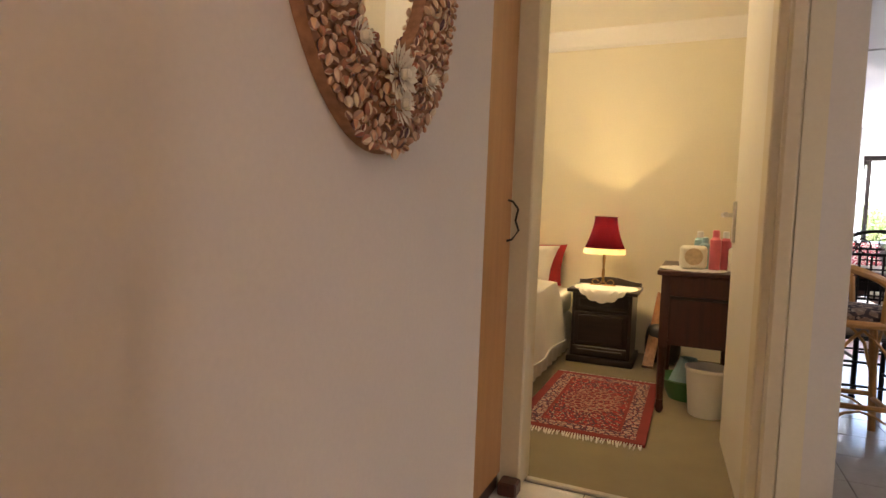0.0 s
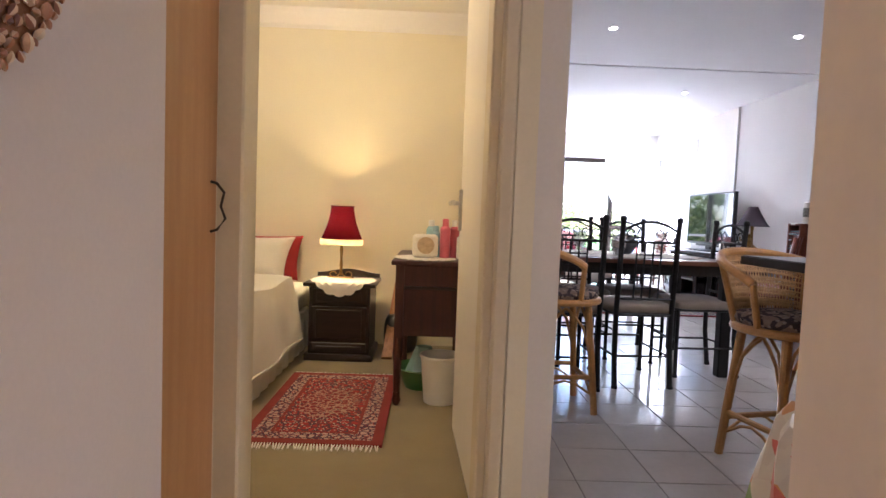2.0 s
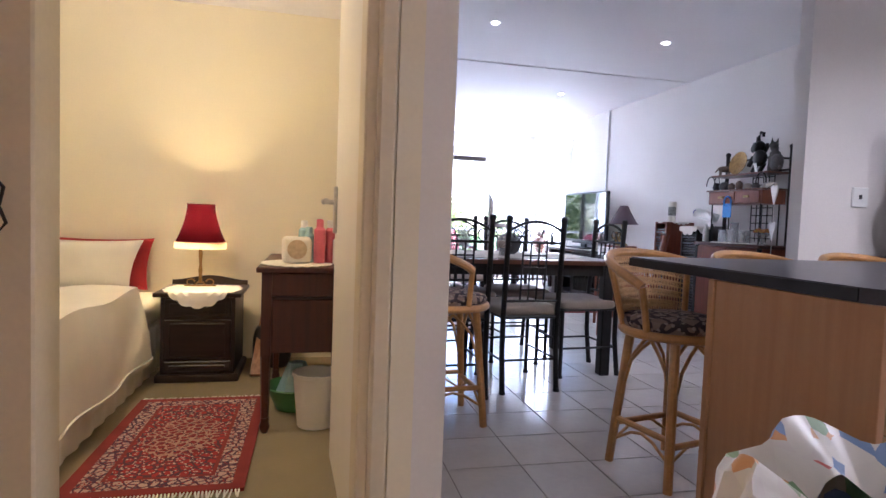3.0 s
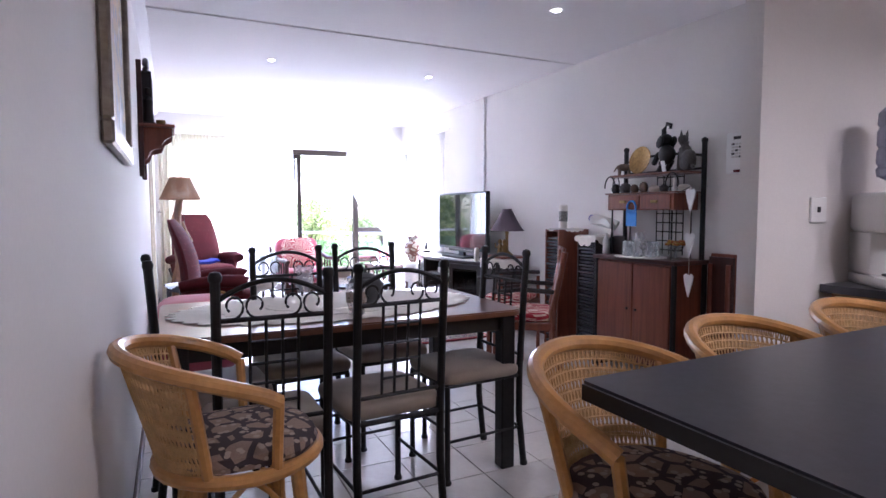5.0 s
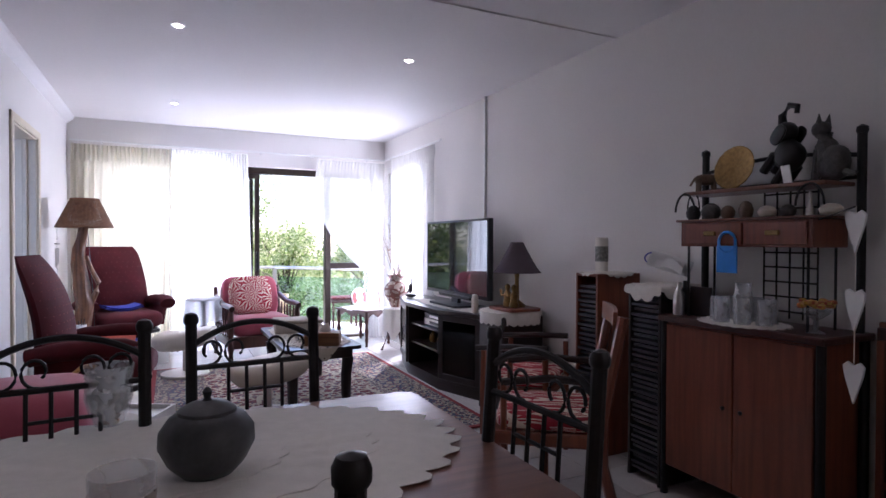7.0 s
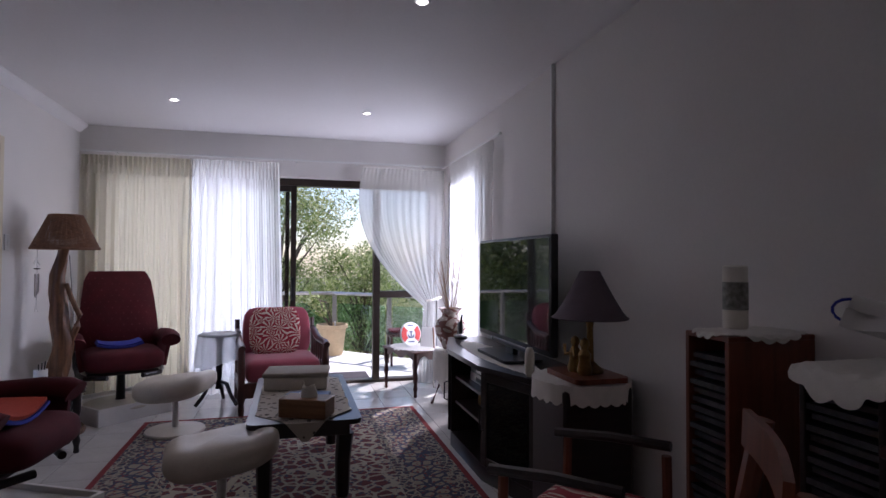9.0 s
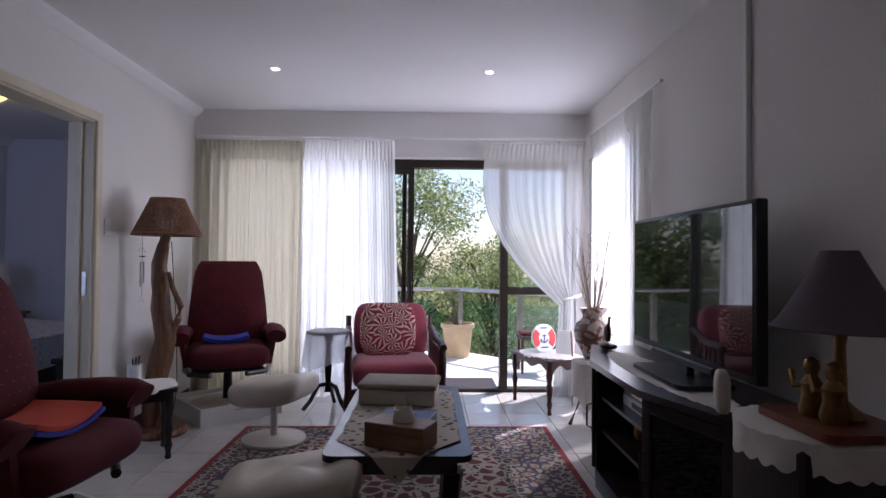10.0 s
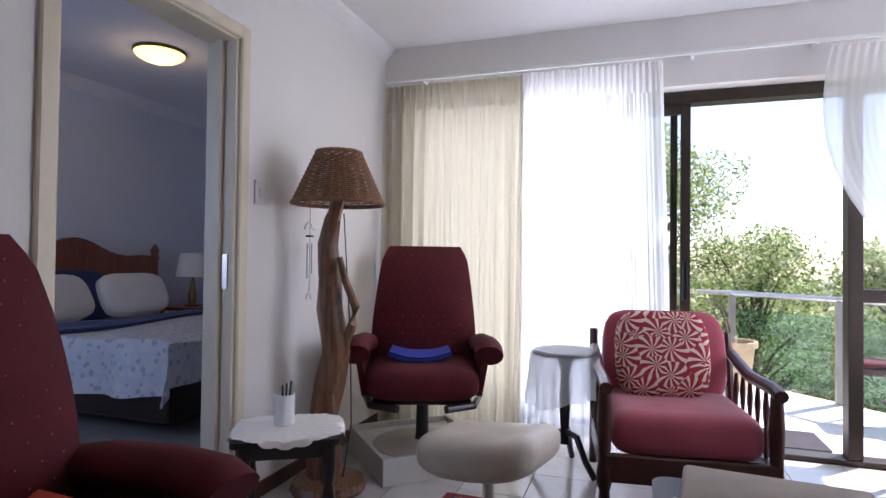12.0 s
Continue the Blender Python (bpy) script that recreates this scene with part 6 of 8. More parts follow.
# ---- hutch ----
hc = thing("sideboard", pose(0, 0, 0), "cherry wood sideboard with black posts and two doors", "sideboard")
HX0, HY0, HY1, HZ = 3.61, 4.33, 5.10, 0.875
part("body", box(B(), HX0 + 0.02, HY0 + 0.03, 0.14, 3.93, HY1 - 0.03, HZ - 0.03, 0.003), CHERRY, hc)
part("top", box(B(), HX0 - 0.01, HY0 - 0.01, HZ - 0.029, 3.94, HY1 + 0.01, HZ, 0.005), REDWOOD, hc)
for y0, y1 in ((HY0 + 0.035, 4.70), (4.705, HY1 - 0.035)):
    d = part("door", box(B(), HX0 + 0.004, y0, 0.15, HX0 + 0.019, y1, HZ - 0.04, 0.003), CHERRY, hc)
    part("knob", lathe(B(), [(0.006, 0), (0.01, 0.01), (0.004, 0.016)], (HX0 - 0.004, 4.66 if y0 < 4.5 else 4.745, 0.5), 10), BLACKP, d)
for x in (HX0 + 0.02, 3.91):
    for y in (HY0 + 0.015, HY1 - 0.015):
        part("post", bar(B(), (x, y, 0), (x, y, HZ - 0.03), 0.018, 10), IRON, hc)
hr = thing("hutch_rack", pose(0, 0, HZ), "black iron hutch rack with wooden shelf and drawers", "shelf rack")
for y in (HY0 + 0.02, HY1 - 0.03):
    bm = bar(B(), (3.885, y, 0), (3.885, y, 0.79), 0.017, 10)
    lathe(bm, [(0.018, 0), (0.022, 0.01), (0.02, 0.025), (0.004, 0.035)], (3.885, y, 0.785), 10)
    part("post", bm, IRON, hr)
part("top_bar", tube(B(), [(3.885, HY0 + 0.02 + (HY1 - HY0 - 0.05) * k / 12, 0.70 + 0.035 * math.sin(math.pi * k / 12)) for k in range(13)], 0.009, 8), IRON, hr)
part("crossbar", bar(B(), (3.885, HY0 + 0.02, 0.615), (3.885, HY1 - 0.03, 0.615), 0.008, 8), IRON, hr)
part("shelf", box(B(), 3.70, HY0 + 0.05, 0.58, 3.90, HY1 - 0.05, 0.597, 0.004), TABLEWOOD, hr)
part("drawer_box", box(B(), 3.68, HY0 + 0.08, 0.335, 3.91, HY1 - 0.06, 0.45, 0.003), CHERRY, hr)
for y0, y1 in ((HY0 + 0.10, 4.70), (4.71, HY1 - 0.08)):
    d = part("drawer_front", box(B(), 3.668, y0, 0.345, 3.679, y1, 0.44, 0.003), CHERRY, hr)
    part("pull", box(B(), 3.655, (y0 + y1) / 2 - 0.03, 0.385, 3.6675, (y0 + y1) / 2 + 0.03, 0.405, 0.003), BRASS, d)
part("upper_shelf_lip", box(B(), 3.665, HY0 + 0.06, 0.451, 3.91, HY1 - 0.04, 0.462, 0.003), TABLEWOOD, hr)
for y in (HY0 + 0.11, HY1 - 0.09):
    for x in (3.70, 3.88):
        part("rod", bar(B(), (x, y, 0), (x, y, 0.335), 0.006, 6), IRON, hr)
for k in range(5):
    part("lattice_bar", bar(B(), (3.895, 4.52 + 0.06 * k, 0.02), (3.895, 4.52 + 0.06 * k, 0.61), 0.0045, 6), IRON, hr)
for k in range(9):
    part("lattice_bar", bar(B(), (3.895, 4.52, 0.05 + 0.065 * k), (3.895, 4.76, 0.05 + 0.065 * k), 0.0045, 6), IRON, hr)
for y, s in ((HY0 + 0.09, 1), (HY1 - 0.09, 1)):
    part("scroll", tube(B(), [(3.67, y + 0.055 * math.cos(a), 0.50 + 0.085 * math.sin(a)) for a in [math.pi * k / 12 for k in range(13)]], 0.005, 6), IRON, hr)


def animal(m, label, material, kind):
    t = thing("animal_figure", m, label, "figurine")
    bm = B()
    if kind == "elephant":
        puff(bm, 0, 0, 0.10, 0.08, 0.13, 0.11, 0.9, 16, 10)
        for x in (-0.025, 0.025):
            for y in (-0.04, 0.04):
                tube(bm, [(x, y, 0), (x, y, 0.08)], 0.017, 8)
        puff(bm, 0, -0.075, 0.15, 0.075, 0.08, 0.085, 0.9, 14, 8)
        for s in (-1, 1):
            puff(bm, s * 0.045, -0.06, 0.15, 0.02, 0.06, 0.08, 0.9, 12, 8)
        tube(bm, [(0, -0.105, 0.16), (0, -0.14, 0.19), (0, -0.135, 0.235), (0, -0.10, 0.25), (0, -0.085, 0.23)], 0.016, 8, r1=0.009)
    elif kind == "cat":
        puff(bm, 0, 0.03, 0.07, 0.085, 0.14, 0.14, 0.9, 16, 10)
        tube(bm, [(0, 0.02, 0.08), (0, -0.01, 0.15), (0, -0.02, 0.19)], 0.045, 10, r1=0.032)
        puff(bm, 0, -0.035, 0.215, 0.06, 0.075, 0.06, 0.9, 14, 8)
        for s in (-1, 1):
            tube(bm, [(s * 0.018, -0.025, 0.235), (s * 0.022, -0.02, 0.275)], 0.012, 6, r1=0.001)
            tube(bm, [(s * 0.025, -0.02, 0.13), (s * 0.025, -0.035, 0.0)], 0.015, 6)
        tube(bm, [(0, 0.09, 0.03), (0.03, 0.16, 0.012), (0.05, 0.2, 0.015)], 0.014, 6, r1=0.006)
    else:
        puff(bm, 0, 0, 0.06, 0.05, 0.11, 0.055, 0.9, 14, 8)
        for x in (-0.015, 0.015):
            for y in (-0.035, 0.035):
                tube(bm, [(x, y, 0), (x, y, 0.05)], 0.009, 6)
        puff(bm, 0, -0.06, 0.075, 0.035, 0.045, 0.04, 0.9, 12, 8)
        tube(bm, [(0, 0.05, 0.07), (0, 0.075, 0.03)], 0.006, 5)
    part("figure", bm, material, t)
    return t


SH = HZ + 0.598
GREYF = mat("grey_carved_stone", (0.07, 0.066, 0.06), 0.5, var=0.4, scale=30, bump=0.4)
BROWNF = mat("brown_carved_wood", (0.13, 0.085, 0.055), 0.5, var=0.4, scale=20, bump=0.3)
animal(pose(3.80, 4.65, SH + 0.036, -42, 0, 168) @ Matrix.Diagonal((1.15, 1.05, 1.15, 1)), "black elephant figure with raised trunk", IRON, "elephant")
animal(pose(3.80, 4.43, SH, 0, 0, 160) @ Matrix.Diagonal((1.05, 1.0, 1.0, 1)), "grey seated cat figure on the shelf", GREYF, "cat")
animal(pose(3.79, 4.99, SH, 0, 0, 60), "small brown animal figure on the shelf", BROWNF, "dog")
t = thing("brass_plate", pose(3.83, 4.86, SH), "embossed brass plate standing on its edge", "plate")
bm = lathe(B(), [(0.02, 0.0), (0.075, 0.004), (0.10, 0.012), (0.104, 0.016), (0.10, 0.019), (0.07, 0.011), (0.001, 0.007)], n=40)
for v in bm.verts:
    v.co.z += 0.002 * math.sin(14 * math.atan2(v.co.y, v.co.x))
bmesh.ops.transform(bm, matrix=pose(0, 0, 0.103, 0, -78, 0), verts=bm.verts)
part("plate", bm, BRASS, t)
t = thing("small_card", pose(3.735, 4.545, SH, 0, 0, 70), "small white card leaning on the shelf", "card")
bm = box(B(), -0.025, 0, 0, 0.025, 0.004, 0.075)
bmesh.ops.transform(bm, matrix=pose(0, 0, 0, -12), verts=bm.verts)
part("card", bm, WHITE, t)
SH2 = HZ + 0.463
for k, (y, r, h, mt, lab) in enumerate(((5.02, 0.032, 0.07, IRON, "small black pot with a hoop handle"), (4.92, 0.042, 0.075, GREYF, "round dark pot on the shelf"), (4.83, 0.03, 0.06, BROWNF, "small brown clay pot"), (4.74, 0.03, 0.075, BROWNF, "little mushroom shaped clay house"), (4.64, 0.036, 0.05, CREAMLEATH, "pale seashell ornament on the shelf"), (4.55, 0.03, 0.05, GREYF, "small stone ornament on the shelf"), (4.46, 0.018, 0.10, STEEL, "small silver bell on the shelf"), (4.38, 0.04, 0.045, CREAMLEATH, "smooth pale stone ornament"))):
    t = thing("ornament", pose(3.74, y, SH2), lab, "ornament")
    part("body", lathe(B(), [(0.7 * r, 0), (r, 0.25 * h), (r * 1.05, 0.55 * h), (0.75 * r, 0.85 * h), (0.3 * r, h)] if k != 6 else [(r, 0), (0.8 * r, 0.3 * h), (0.3 * r, 0.45 * h), (0.25 * r, 0.8 * h), (0.4 * r, 0.9 * h), (0.1 * r, h)], n=16), mt, t)
    if k == 0:
        part("handle", tube(B(), [(0, 0.035 * math.cos(a), 0.05 + 0.08 * math.sin(a)) for a in [math.pi * q / 12 for q in range(13)]], 0.004, 5), IRON, t)
# blue mug hanging, glasses, dried flowers
t = thing("hanging_badge", pose(3.655, 4.77, HZ + 0.22), "blue plastic card hanging from the drawer", "card")
part("card", prism(B(), [(0, -0.05), (0.006, -0.05), (0.006, 0.05), (0, 0.05)], 0.0, 0.12), mat("blue_plastic", (0.03, 0.25, 0.75), 0.3, bump=0.02), t)
part("ring", tube(B(), [(0.003, 0.042 * math.cos(a), 0.135 + 0.045 * math.sin(a)) for a in [6.283 * q / 20 for q in range(20)]], 0.007, 6, closed=True), bpy.data.materials["blue_plastic"], t)
t = thing("glass_tray", pose(3.70, 4.72, HZ + 0.001), "round white tray doily holding glasses", "tray")
part("plate", scalloped(0.15, 0.19, 24, 0.06, 0.004), LACE, t)
for k in range(7):
    a = 2 * math.pi * k / 7
    g = thing("drinking_glass", pose(3.70 + 0.08 * math.cos(a), 4.72 + 0.115 * math.sin(a), HZ + 0.007), "clear upturned drinking glass on the tray", "glass", "glasses on the tray")
    part("body", lathe(B(), [(0.034, 0), (0.031, 0.1), (0.03, 0.105), (0.028, 0.1), (0.031, 0.003)], n=16), GLASSWARE, g)
t = thing("glass_jug", pose(3.70, 4.72, HZ + 0.007), "clear glass jug among the glasses", "jug")
part("body", lathe(B(), [(0.04, 0), (0.05, 0.04), (0.045, 0.1), (0.03, 0.14), (0.036, 0.17), (0.032, 0.168), (0.04, 0.1), (0.045, 0.04)], n=18), GLASSWARE, t)
t = thing("flower_bowl", pose(3.72, 4.42, HZ + 0.001), "small footed bowl of dried yellow flowers", "flowers")
part("bowl", lathe(B(), [(0.035, 0), (0.012, 0.012), (0.01, 0.05), (0.045, 0.075), (0.06, 0.1), (0.05, 0.1)], n=18), GLASSWARE, t)
bm = B()
for k in range(26):
    a, r = k * 2.4, 0.012 * math.sqrt(k)
    puff(bm, r * math.cos(a), r * math.sin(a), 0.115 + 0.01 * math.sin(k * 3.1), 0.028, 0.028, 0.022, 0.8, 7, 5)
part("flowers", bm, mat("dried_flower", (0.50, 0.28, 0.04), 0.8, var=0.5, scale=50, extra=mesh_island_extra([(0.55, 0.33, 0.04), (0.35, 0.06, 0.03), (0.60, 0.42, 0.10)])), t)
for k, (y, w) in enumerate(((5.05, 0.05), (4.97, 0.10), (5.10, 0.03))):
    t = thing("photo_frame" if k == 1 else "bottle", pose(3.68 + 0.05 * k, y, HZ + 0.001), "dark photo frame beside the glasses" if k == 1 else "dark bottle beside the glasses", "frame" if k == 1 else "bottle")
    if k == 1:
        part("frame", box(B(), 0, -0.06, 0, 0.015, 0.06, 0.14, 0.003), DARKWOOD, t)
    else:
        part("body", lathe(B(), [(0.025, 0), (0.027, 0.01), (0.026, 0.10), (0.01, 0.13), (0.01, 0.16)], n=14), BLACKP if k else STEEL, t)
# folded table against the wall
t = thing("folded_table", pose(3.86, 4.10, 0.0), "folded brown wooden table standing against the wall", "folding table")
part("top", box(B(), 0.045, 0.0, 0.03, 0.066, 0.195, 0.925, 0.004), CHERRY, t)
part("leaf", box(B(), 0.02, 0.006, 0.05, 0.040, 0.189, 0.905, 0.004), REDWOOD, t)
for y in (0.03, 0.165):
    part("leg", box(B(), -0.005, y - 0.012, 0.0, 0.018, y + 0.012, 0.86, 0.003), CHERRY, t)
part("stretcher", box(B(), -0.002, 0.044, 0.30, 0.015, 0.151, 0.325, 0.002), CHERRY, t)
# hanging hearts
t = thing("heart_garland", pose(3.635, 4.235, 0), "string of three white hanging hearts", "garland")
for z in (1.28, 1.00, 0.74):
    bm = B()
    prof = [(-0.035, 0.05), (-0.02, 0.065), (0.0, 0.052), (0.02, 0.065), (0.035, 0.05), (0.03, 0.015), (0.0, -0.085), (-0.03, 0.015)]
    lo, hi = [bm.verts.new((-0.006, p, z + q)) for p, q in prof], [bm.verts.new((0.006, p, z + q)) for p, q in prof]
    bm.faces.new(lo)
    bm.faces.new(hi[::-1])
    for k in range(8):
        bm.faces.new((lo[k], hi[k], hi[(k + 1) % 8], lo[(k + 1) % 8]))
    part("heart", bm, WHITE, t)
part("string", bar(B(), (0, 0, 0.8), (0, 0, 1.36), 0.002, 5), LINEN, t)
part("hook", bar(B(), (0, 0, 1.36), (0.06, 0.165, 1.318), 0.003, 5), IRON, t)
# alarm keypad and key rack
t = thing("alarm_keypad", pose(3.95, 4.12, 1.57), "white alarm keypad box on the wall", "keypad")
part("case", box(B(), -0.045, -0.085, -0.13, 0, 0.085, 0.13, 0.01, 2), WHITE, t)
part("display", box(B(), -0.0475, -0.04, 0.085, -0.044, 0.03, 0.105, 0.001), BLACKP, t)
for r in range(5):
    for c in range(3):
        part("key", box(B(), -0.049, -0.03 + 0.026 * c, -0.03 + 0.02 * r, -0.0445, -0.010 + 0.026 * c, -0.018 + 0.02 * r, 0.001), BLACKP if (r + c) % 3 == 0 else STEEL, t)
part("badge", box(B(), -0.0475, -0.025, -0.122, -0.044, 0.025, -0.105, 0.001), REDVEL, t)
t = thing("key_rack", pose(3.95, 3.80, 1.57), "white key rack board with dark hooks", "key rack")
part("board", box(B(), -0.015, -0.20, -0.085, 0, 0.16, 0.085, 0.004), WHITE, t)
for k in range(5):
    part("hook", tube(B(), [(-0.015, -0.15 + 0.065 * k, 0.01), (-0.035, -0.15 + 0.065 * k, 0.0), (-0.04, -0.15 + 0.065 * k, 0.02)], 0.005, 6), BLACKP, t)

# picture and clock shelf on the partition wall
t = thing("framed_painting", pose(0.50, 3.98, 1.80), "landscape painting in grey and gold frame", "painting")
bm = B()
for a in ((-0.46, -0.40, -0.46, -0.34), (0.40, 0.46, 0.40, 0.34)):
    pass
box(bm, 0.0, -0.46, -0.40, 0.035, 0.46, -0.33, 0.008)
box(bm, 0.0, -0.46, 0.33, 0.035, 0.46, 0.40, 0.008)
box(bm, 0.0, -0.46, -0.33, 0.035, -0.39, 0.33, 0.008)
box(bm, 0.0, 0.39, -0.33, 0.035, 0.46, 0.33, 0.008)
part("frame", bm, mat("pewter_gold_frame", (0.36, 0.31, 0.25), 0.35, 0.4, var=0.3, scale=20, bump=0.3), t)
part("canvas", box(B(), 0.0, -0.39, -0.33, 0.014, 0.39, 0.33), mat("painted_canvas", (0.42, 0.42, 0.44), 0.6, var=0.5, scale=5, fine=24, bump=0.3, extra=pattern_extra((0.50, 0.42, 0.30), (0.30, 0.34, 0.40), 5)), t)
t = thing("wall_clock_shelf", pose(0.50, 6.02, 0), "dark carved wooden wall shelf with pendulum clock", "wall clock")
part("backboard", box(B(), 0, -0.20, 1.52, 0.016, 0.20, 2.12, 0.004), REDWOOD, t)
for s in (-1, 1):
    part("side_strip", box(B(), 0.0, s * 0.20 - 0.012, 1.43, 0.03, s * 0.20 + 0.012, 2.17, 0.003), REDWOOD, t)
    bm = B()
    prof = [(0.0, 1.75), (0.20, 1.75), (0.195, 1.70), (0.15, 1.67), (0.13, 1.62), (0.07, 1.60), (0.05, 1.55), (0.0, 1.52)]
    lo, hi = [bm.verts.new((p, s * 0.17 - 0.01, q)) for p, q in prof], [bm.verts.new((p, s * 0.17 + 0.01, q)) for p, q in prof]
    bm.faces.new(lo)
    bm.faces.new(hi[::-1])
    for k in range(8):
        bm.faces.new((lo[k], hi[k], hi[(k + 1) % 8], lo[(k + 1) % 8]))
    part("bracket", bm, CHERRY, t)
part("shelf", box(B(), 0, -0.23, 1.751, 0.215, 0.23, 1.77, 0.004), CHERRY, t)
bm = B()
box(bm, 0.017, -0.15, 1.77, 0.10, 0.15, 1.79, 0.003)
box(bm, 0.017, -0.13, 1.79, 0.085, -0.105, 2.12, 0.003)
box(bm, 0.017, 0.105, 1.79, 0.085, 0.13, 2.12, 0.003)
tube(bm, [(0.05, 0.118 * math.cos(a), 2.11 + 0.10 * math.sin(a)) for a in [math.pi * k / 12 for k in range(13)]], 0.018, 8)
part("clock_case", bm, DARKWOOD, t)
part("clock_face", lathe(B(), [(0.085, 0), (0.085, 0.01)], n=24), LINEN, t).matrix_basis = pose(0.05, 0, 2.06, 0, 90, 0)
t2 = thing("brass_mug", pose(0.63, 6.14, 1.771), "small brass mug on the clock shelf", "mug")
part("body", lathe(B(), [(0.03, 0), (0.034, 0.01), (0.03, 0.07), (0.026, 0.07), (0.026, 0.01)], n=16), BRASS, t2)
t2 = thing("key_bunch", pose(0.66, 6.20, 1.771), "bunch of dark keys on the clock shelf", "keys")
bm = B()
for k in range(4):
    bar(bm, (0.0, 0.012 * k, 0.006), (0.04, 0.012 * k - 0.01, 0.008 + 0.004 * k), 0.005, 6)
part("keys", bm, IRON, t2)
t2 = thing("dark_figure", pose(0.56, 5.90, 1.771), "dark carved figure on the clock shelf", "figurine")
part("figure", lathe(B(), [(0.03, 0), (0.035, 0.03), (0.028, 0.1), (0.032, 0.16), (0.012, 0.19), (0.022, 0.21), (0.02, 0.235), (0.003, 0.25)], n=14), DARKWOOD, t2)

# table with lifebuoy plate, vase stand
bt = thing("hall_table", pose(3.56, 9.66, 0, 0, 0, 22), "mahogany side table with turned legs and shaped apron", "side table")
part("top", prism(B(), rounded(-0.20, -0.30, 0.20, 0.30, 0.02), 0.40, 0.42), REDWOOD, bt)
for x in (-0.17, 0.17):
    for y in (-0.26, 0.26):
        part("leg", turned_leg(x, y, 0.40, 0.022), REDWOOD, bt)
for y in (-0.265, 0.265):
    part("apron", sheet(B(), 16, 4, lambda u, v: (0.15 * (2 * u - 1), y, 0.398 - v * (0.045 + 0.02 * math.cos(4 * math.pi * u))), 0.014), REDWOOD, bt)
for x in (-0.175, 0.175):
    part("apron", sheet(B(), 16, 4, lambda u, v: (x, 0.24 * (2 * u - 1), 0.398 - v * (0.045 + 0.02 * math.cos(4 * math.pi * u))), 0.014), REDWOOD, bt)
dy = thing("doily", pose(3.56, 9.66, 0.424, 0, 0, 22), "white lace doily on the side table", "doily")
part("cloth", scalloped(0.21, 0.28, 26, 0.06, drop=drape_over(0.205, 0.305)), LACE, dy)
lb = thing("lifebuoy_plate", pose(3.53, 9.70, 0.428, 0, 0, 20) @ pose(0, 0, 0, -8), "white lifebuoy plaque with two red sectors on table", "ornament")
REDP = mat("signal_red_paint", (0.62, 0.03, 0.02), 0.4, var=0.08, bump=0.05)
NAVYP = mat("navy_print", (0.05, 0.07, 0.20), 0.5, var=0.2, scale=40)
bm = lathe(B(), [(0.001, -0.009), (0.112, -0.009), (0.118, -0.004), (0.118, 0.004), (0.112, 0.009), (0.001, 0.009)], n=40)
bmesh.ops.transform(bm, matrix=pose(0, 0, 0.118, 90), verts=bm.verts)
part("disc", bm, WHITE, lb)
for side in (0, math.pi):
    bm = B()
    rim = [(0.108 * math.cos(side + q * math.pi / 24), 0.108 * math.sin(side + q * math.pi / 24)) for q in range(-6, 7)]
    hub = [(0.052 * math.cos(side + q * math.pi / 24), 0.052 * math.sin(side + q * math.pi / 24)) for q in range(6, -7, -1)]
    prism(bm, rim + hub, 0.0092, 0.0125)
    bmesh.ops.transform(bm, matrix=pose(0, 0, 0.118, 90), verts=bm.verts)
    part("red_sector", bm, REDP, lb)
bm = tube(B(), [(0.032 * math.cos(a), -0.011, 0.112 + 0.030 * math.sin(a)) for a in [math.pi * (1 + k / 10) for k in range(11)]], 0.006, 6)
bar(bm, (0, -0.011, 0.084), (0, -0.011, 0.150), 0.005, 6)
bar(bm, (-0.020, -0.011, 0.138), (0.020, -0.011, 0.138), 0.004, 6)
part("anchor", bm, NAVYP, lb)
for z in (0.036, 0.196):
    part("lettering_bar", box(B(), -0.034, -0.0115, z, 0.034, -0.0092, z + 0.012), NAVYP, lb)
pf = thing("photo_frame", pose(3.66, 9.56, 0.428, 0, 0, -30), "white photo frame on a wooden easel", "photo frame")
bm = box(B(), -0.075, 0, 0.01, 0.075, 0.012, 0.20, 0.003)
bmesh.ops.transform(bm, matrix=pose(0, 0, 0, -16), verts=bm.verts)
part("frame", bm, WHITE, pf)
part("easel_leg", bar(B(), (0, 0.06, 0.16), (0, 0.12, 0.0), 0.008, 6), DARKWOOD, pf)
part("easel_leg", bar(B(), (0.06, -0.01, 0.2), (0.075, -0.02, 0.0), 0.008, 6), DRIFT, pf)

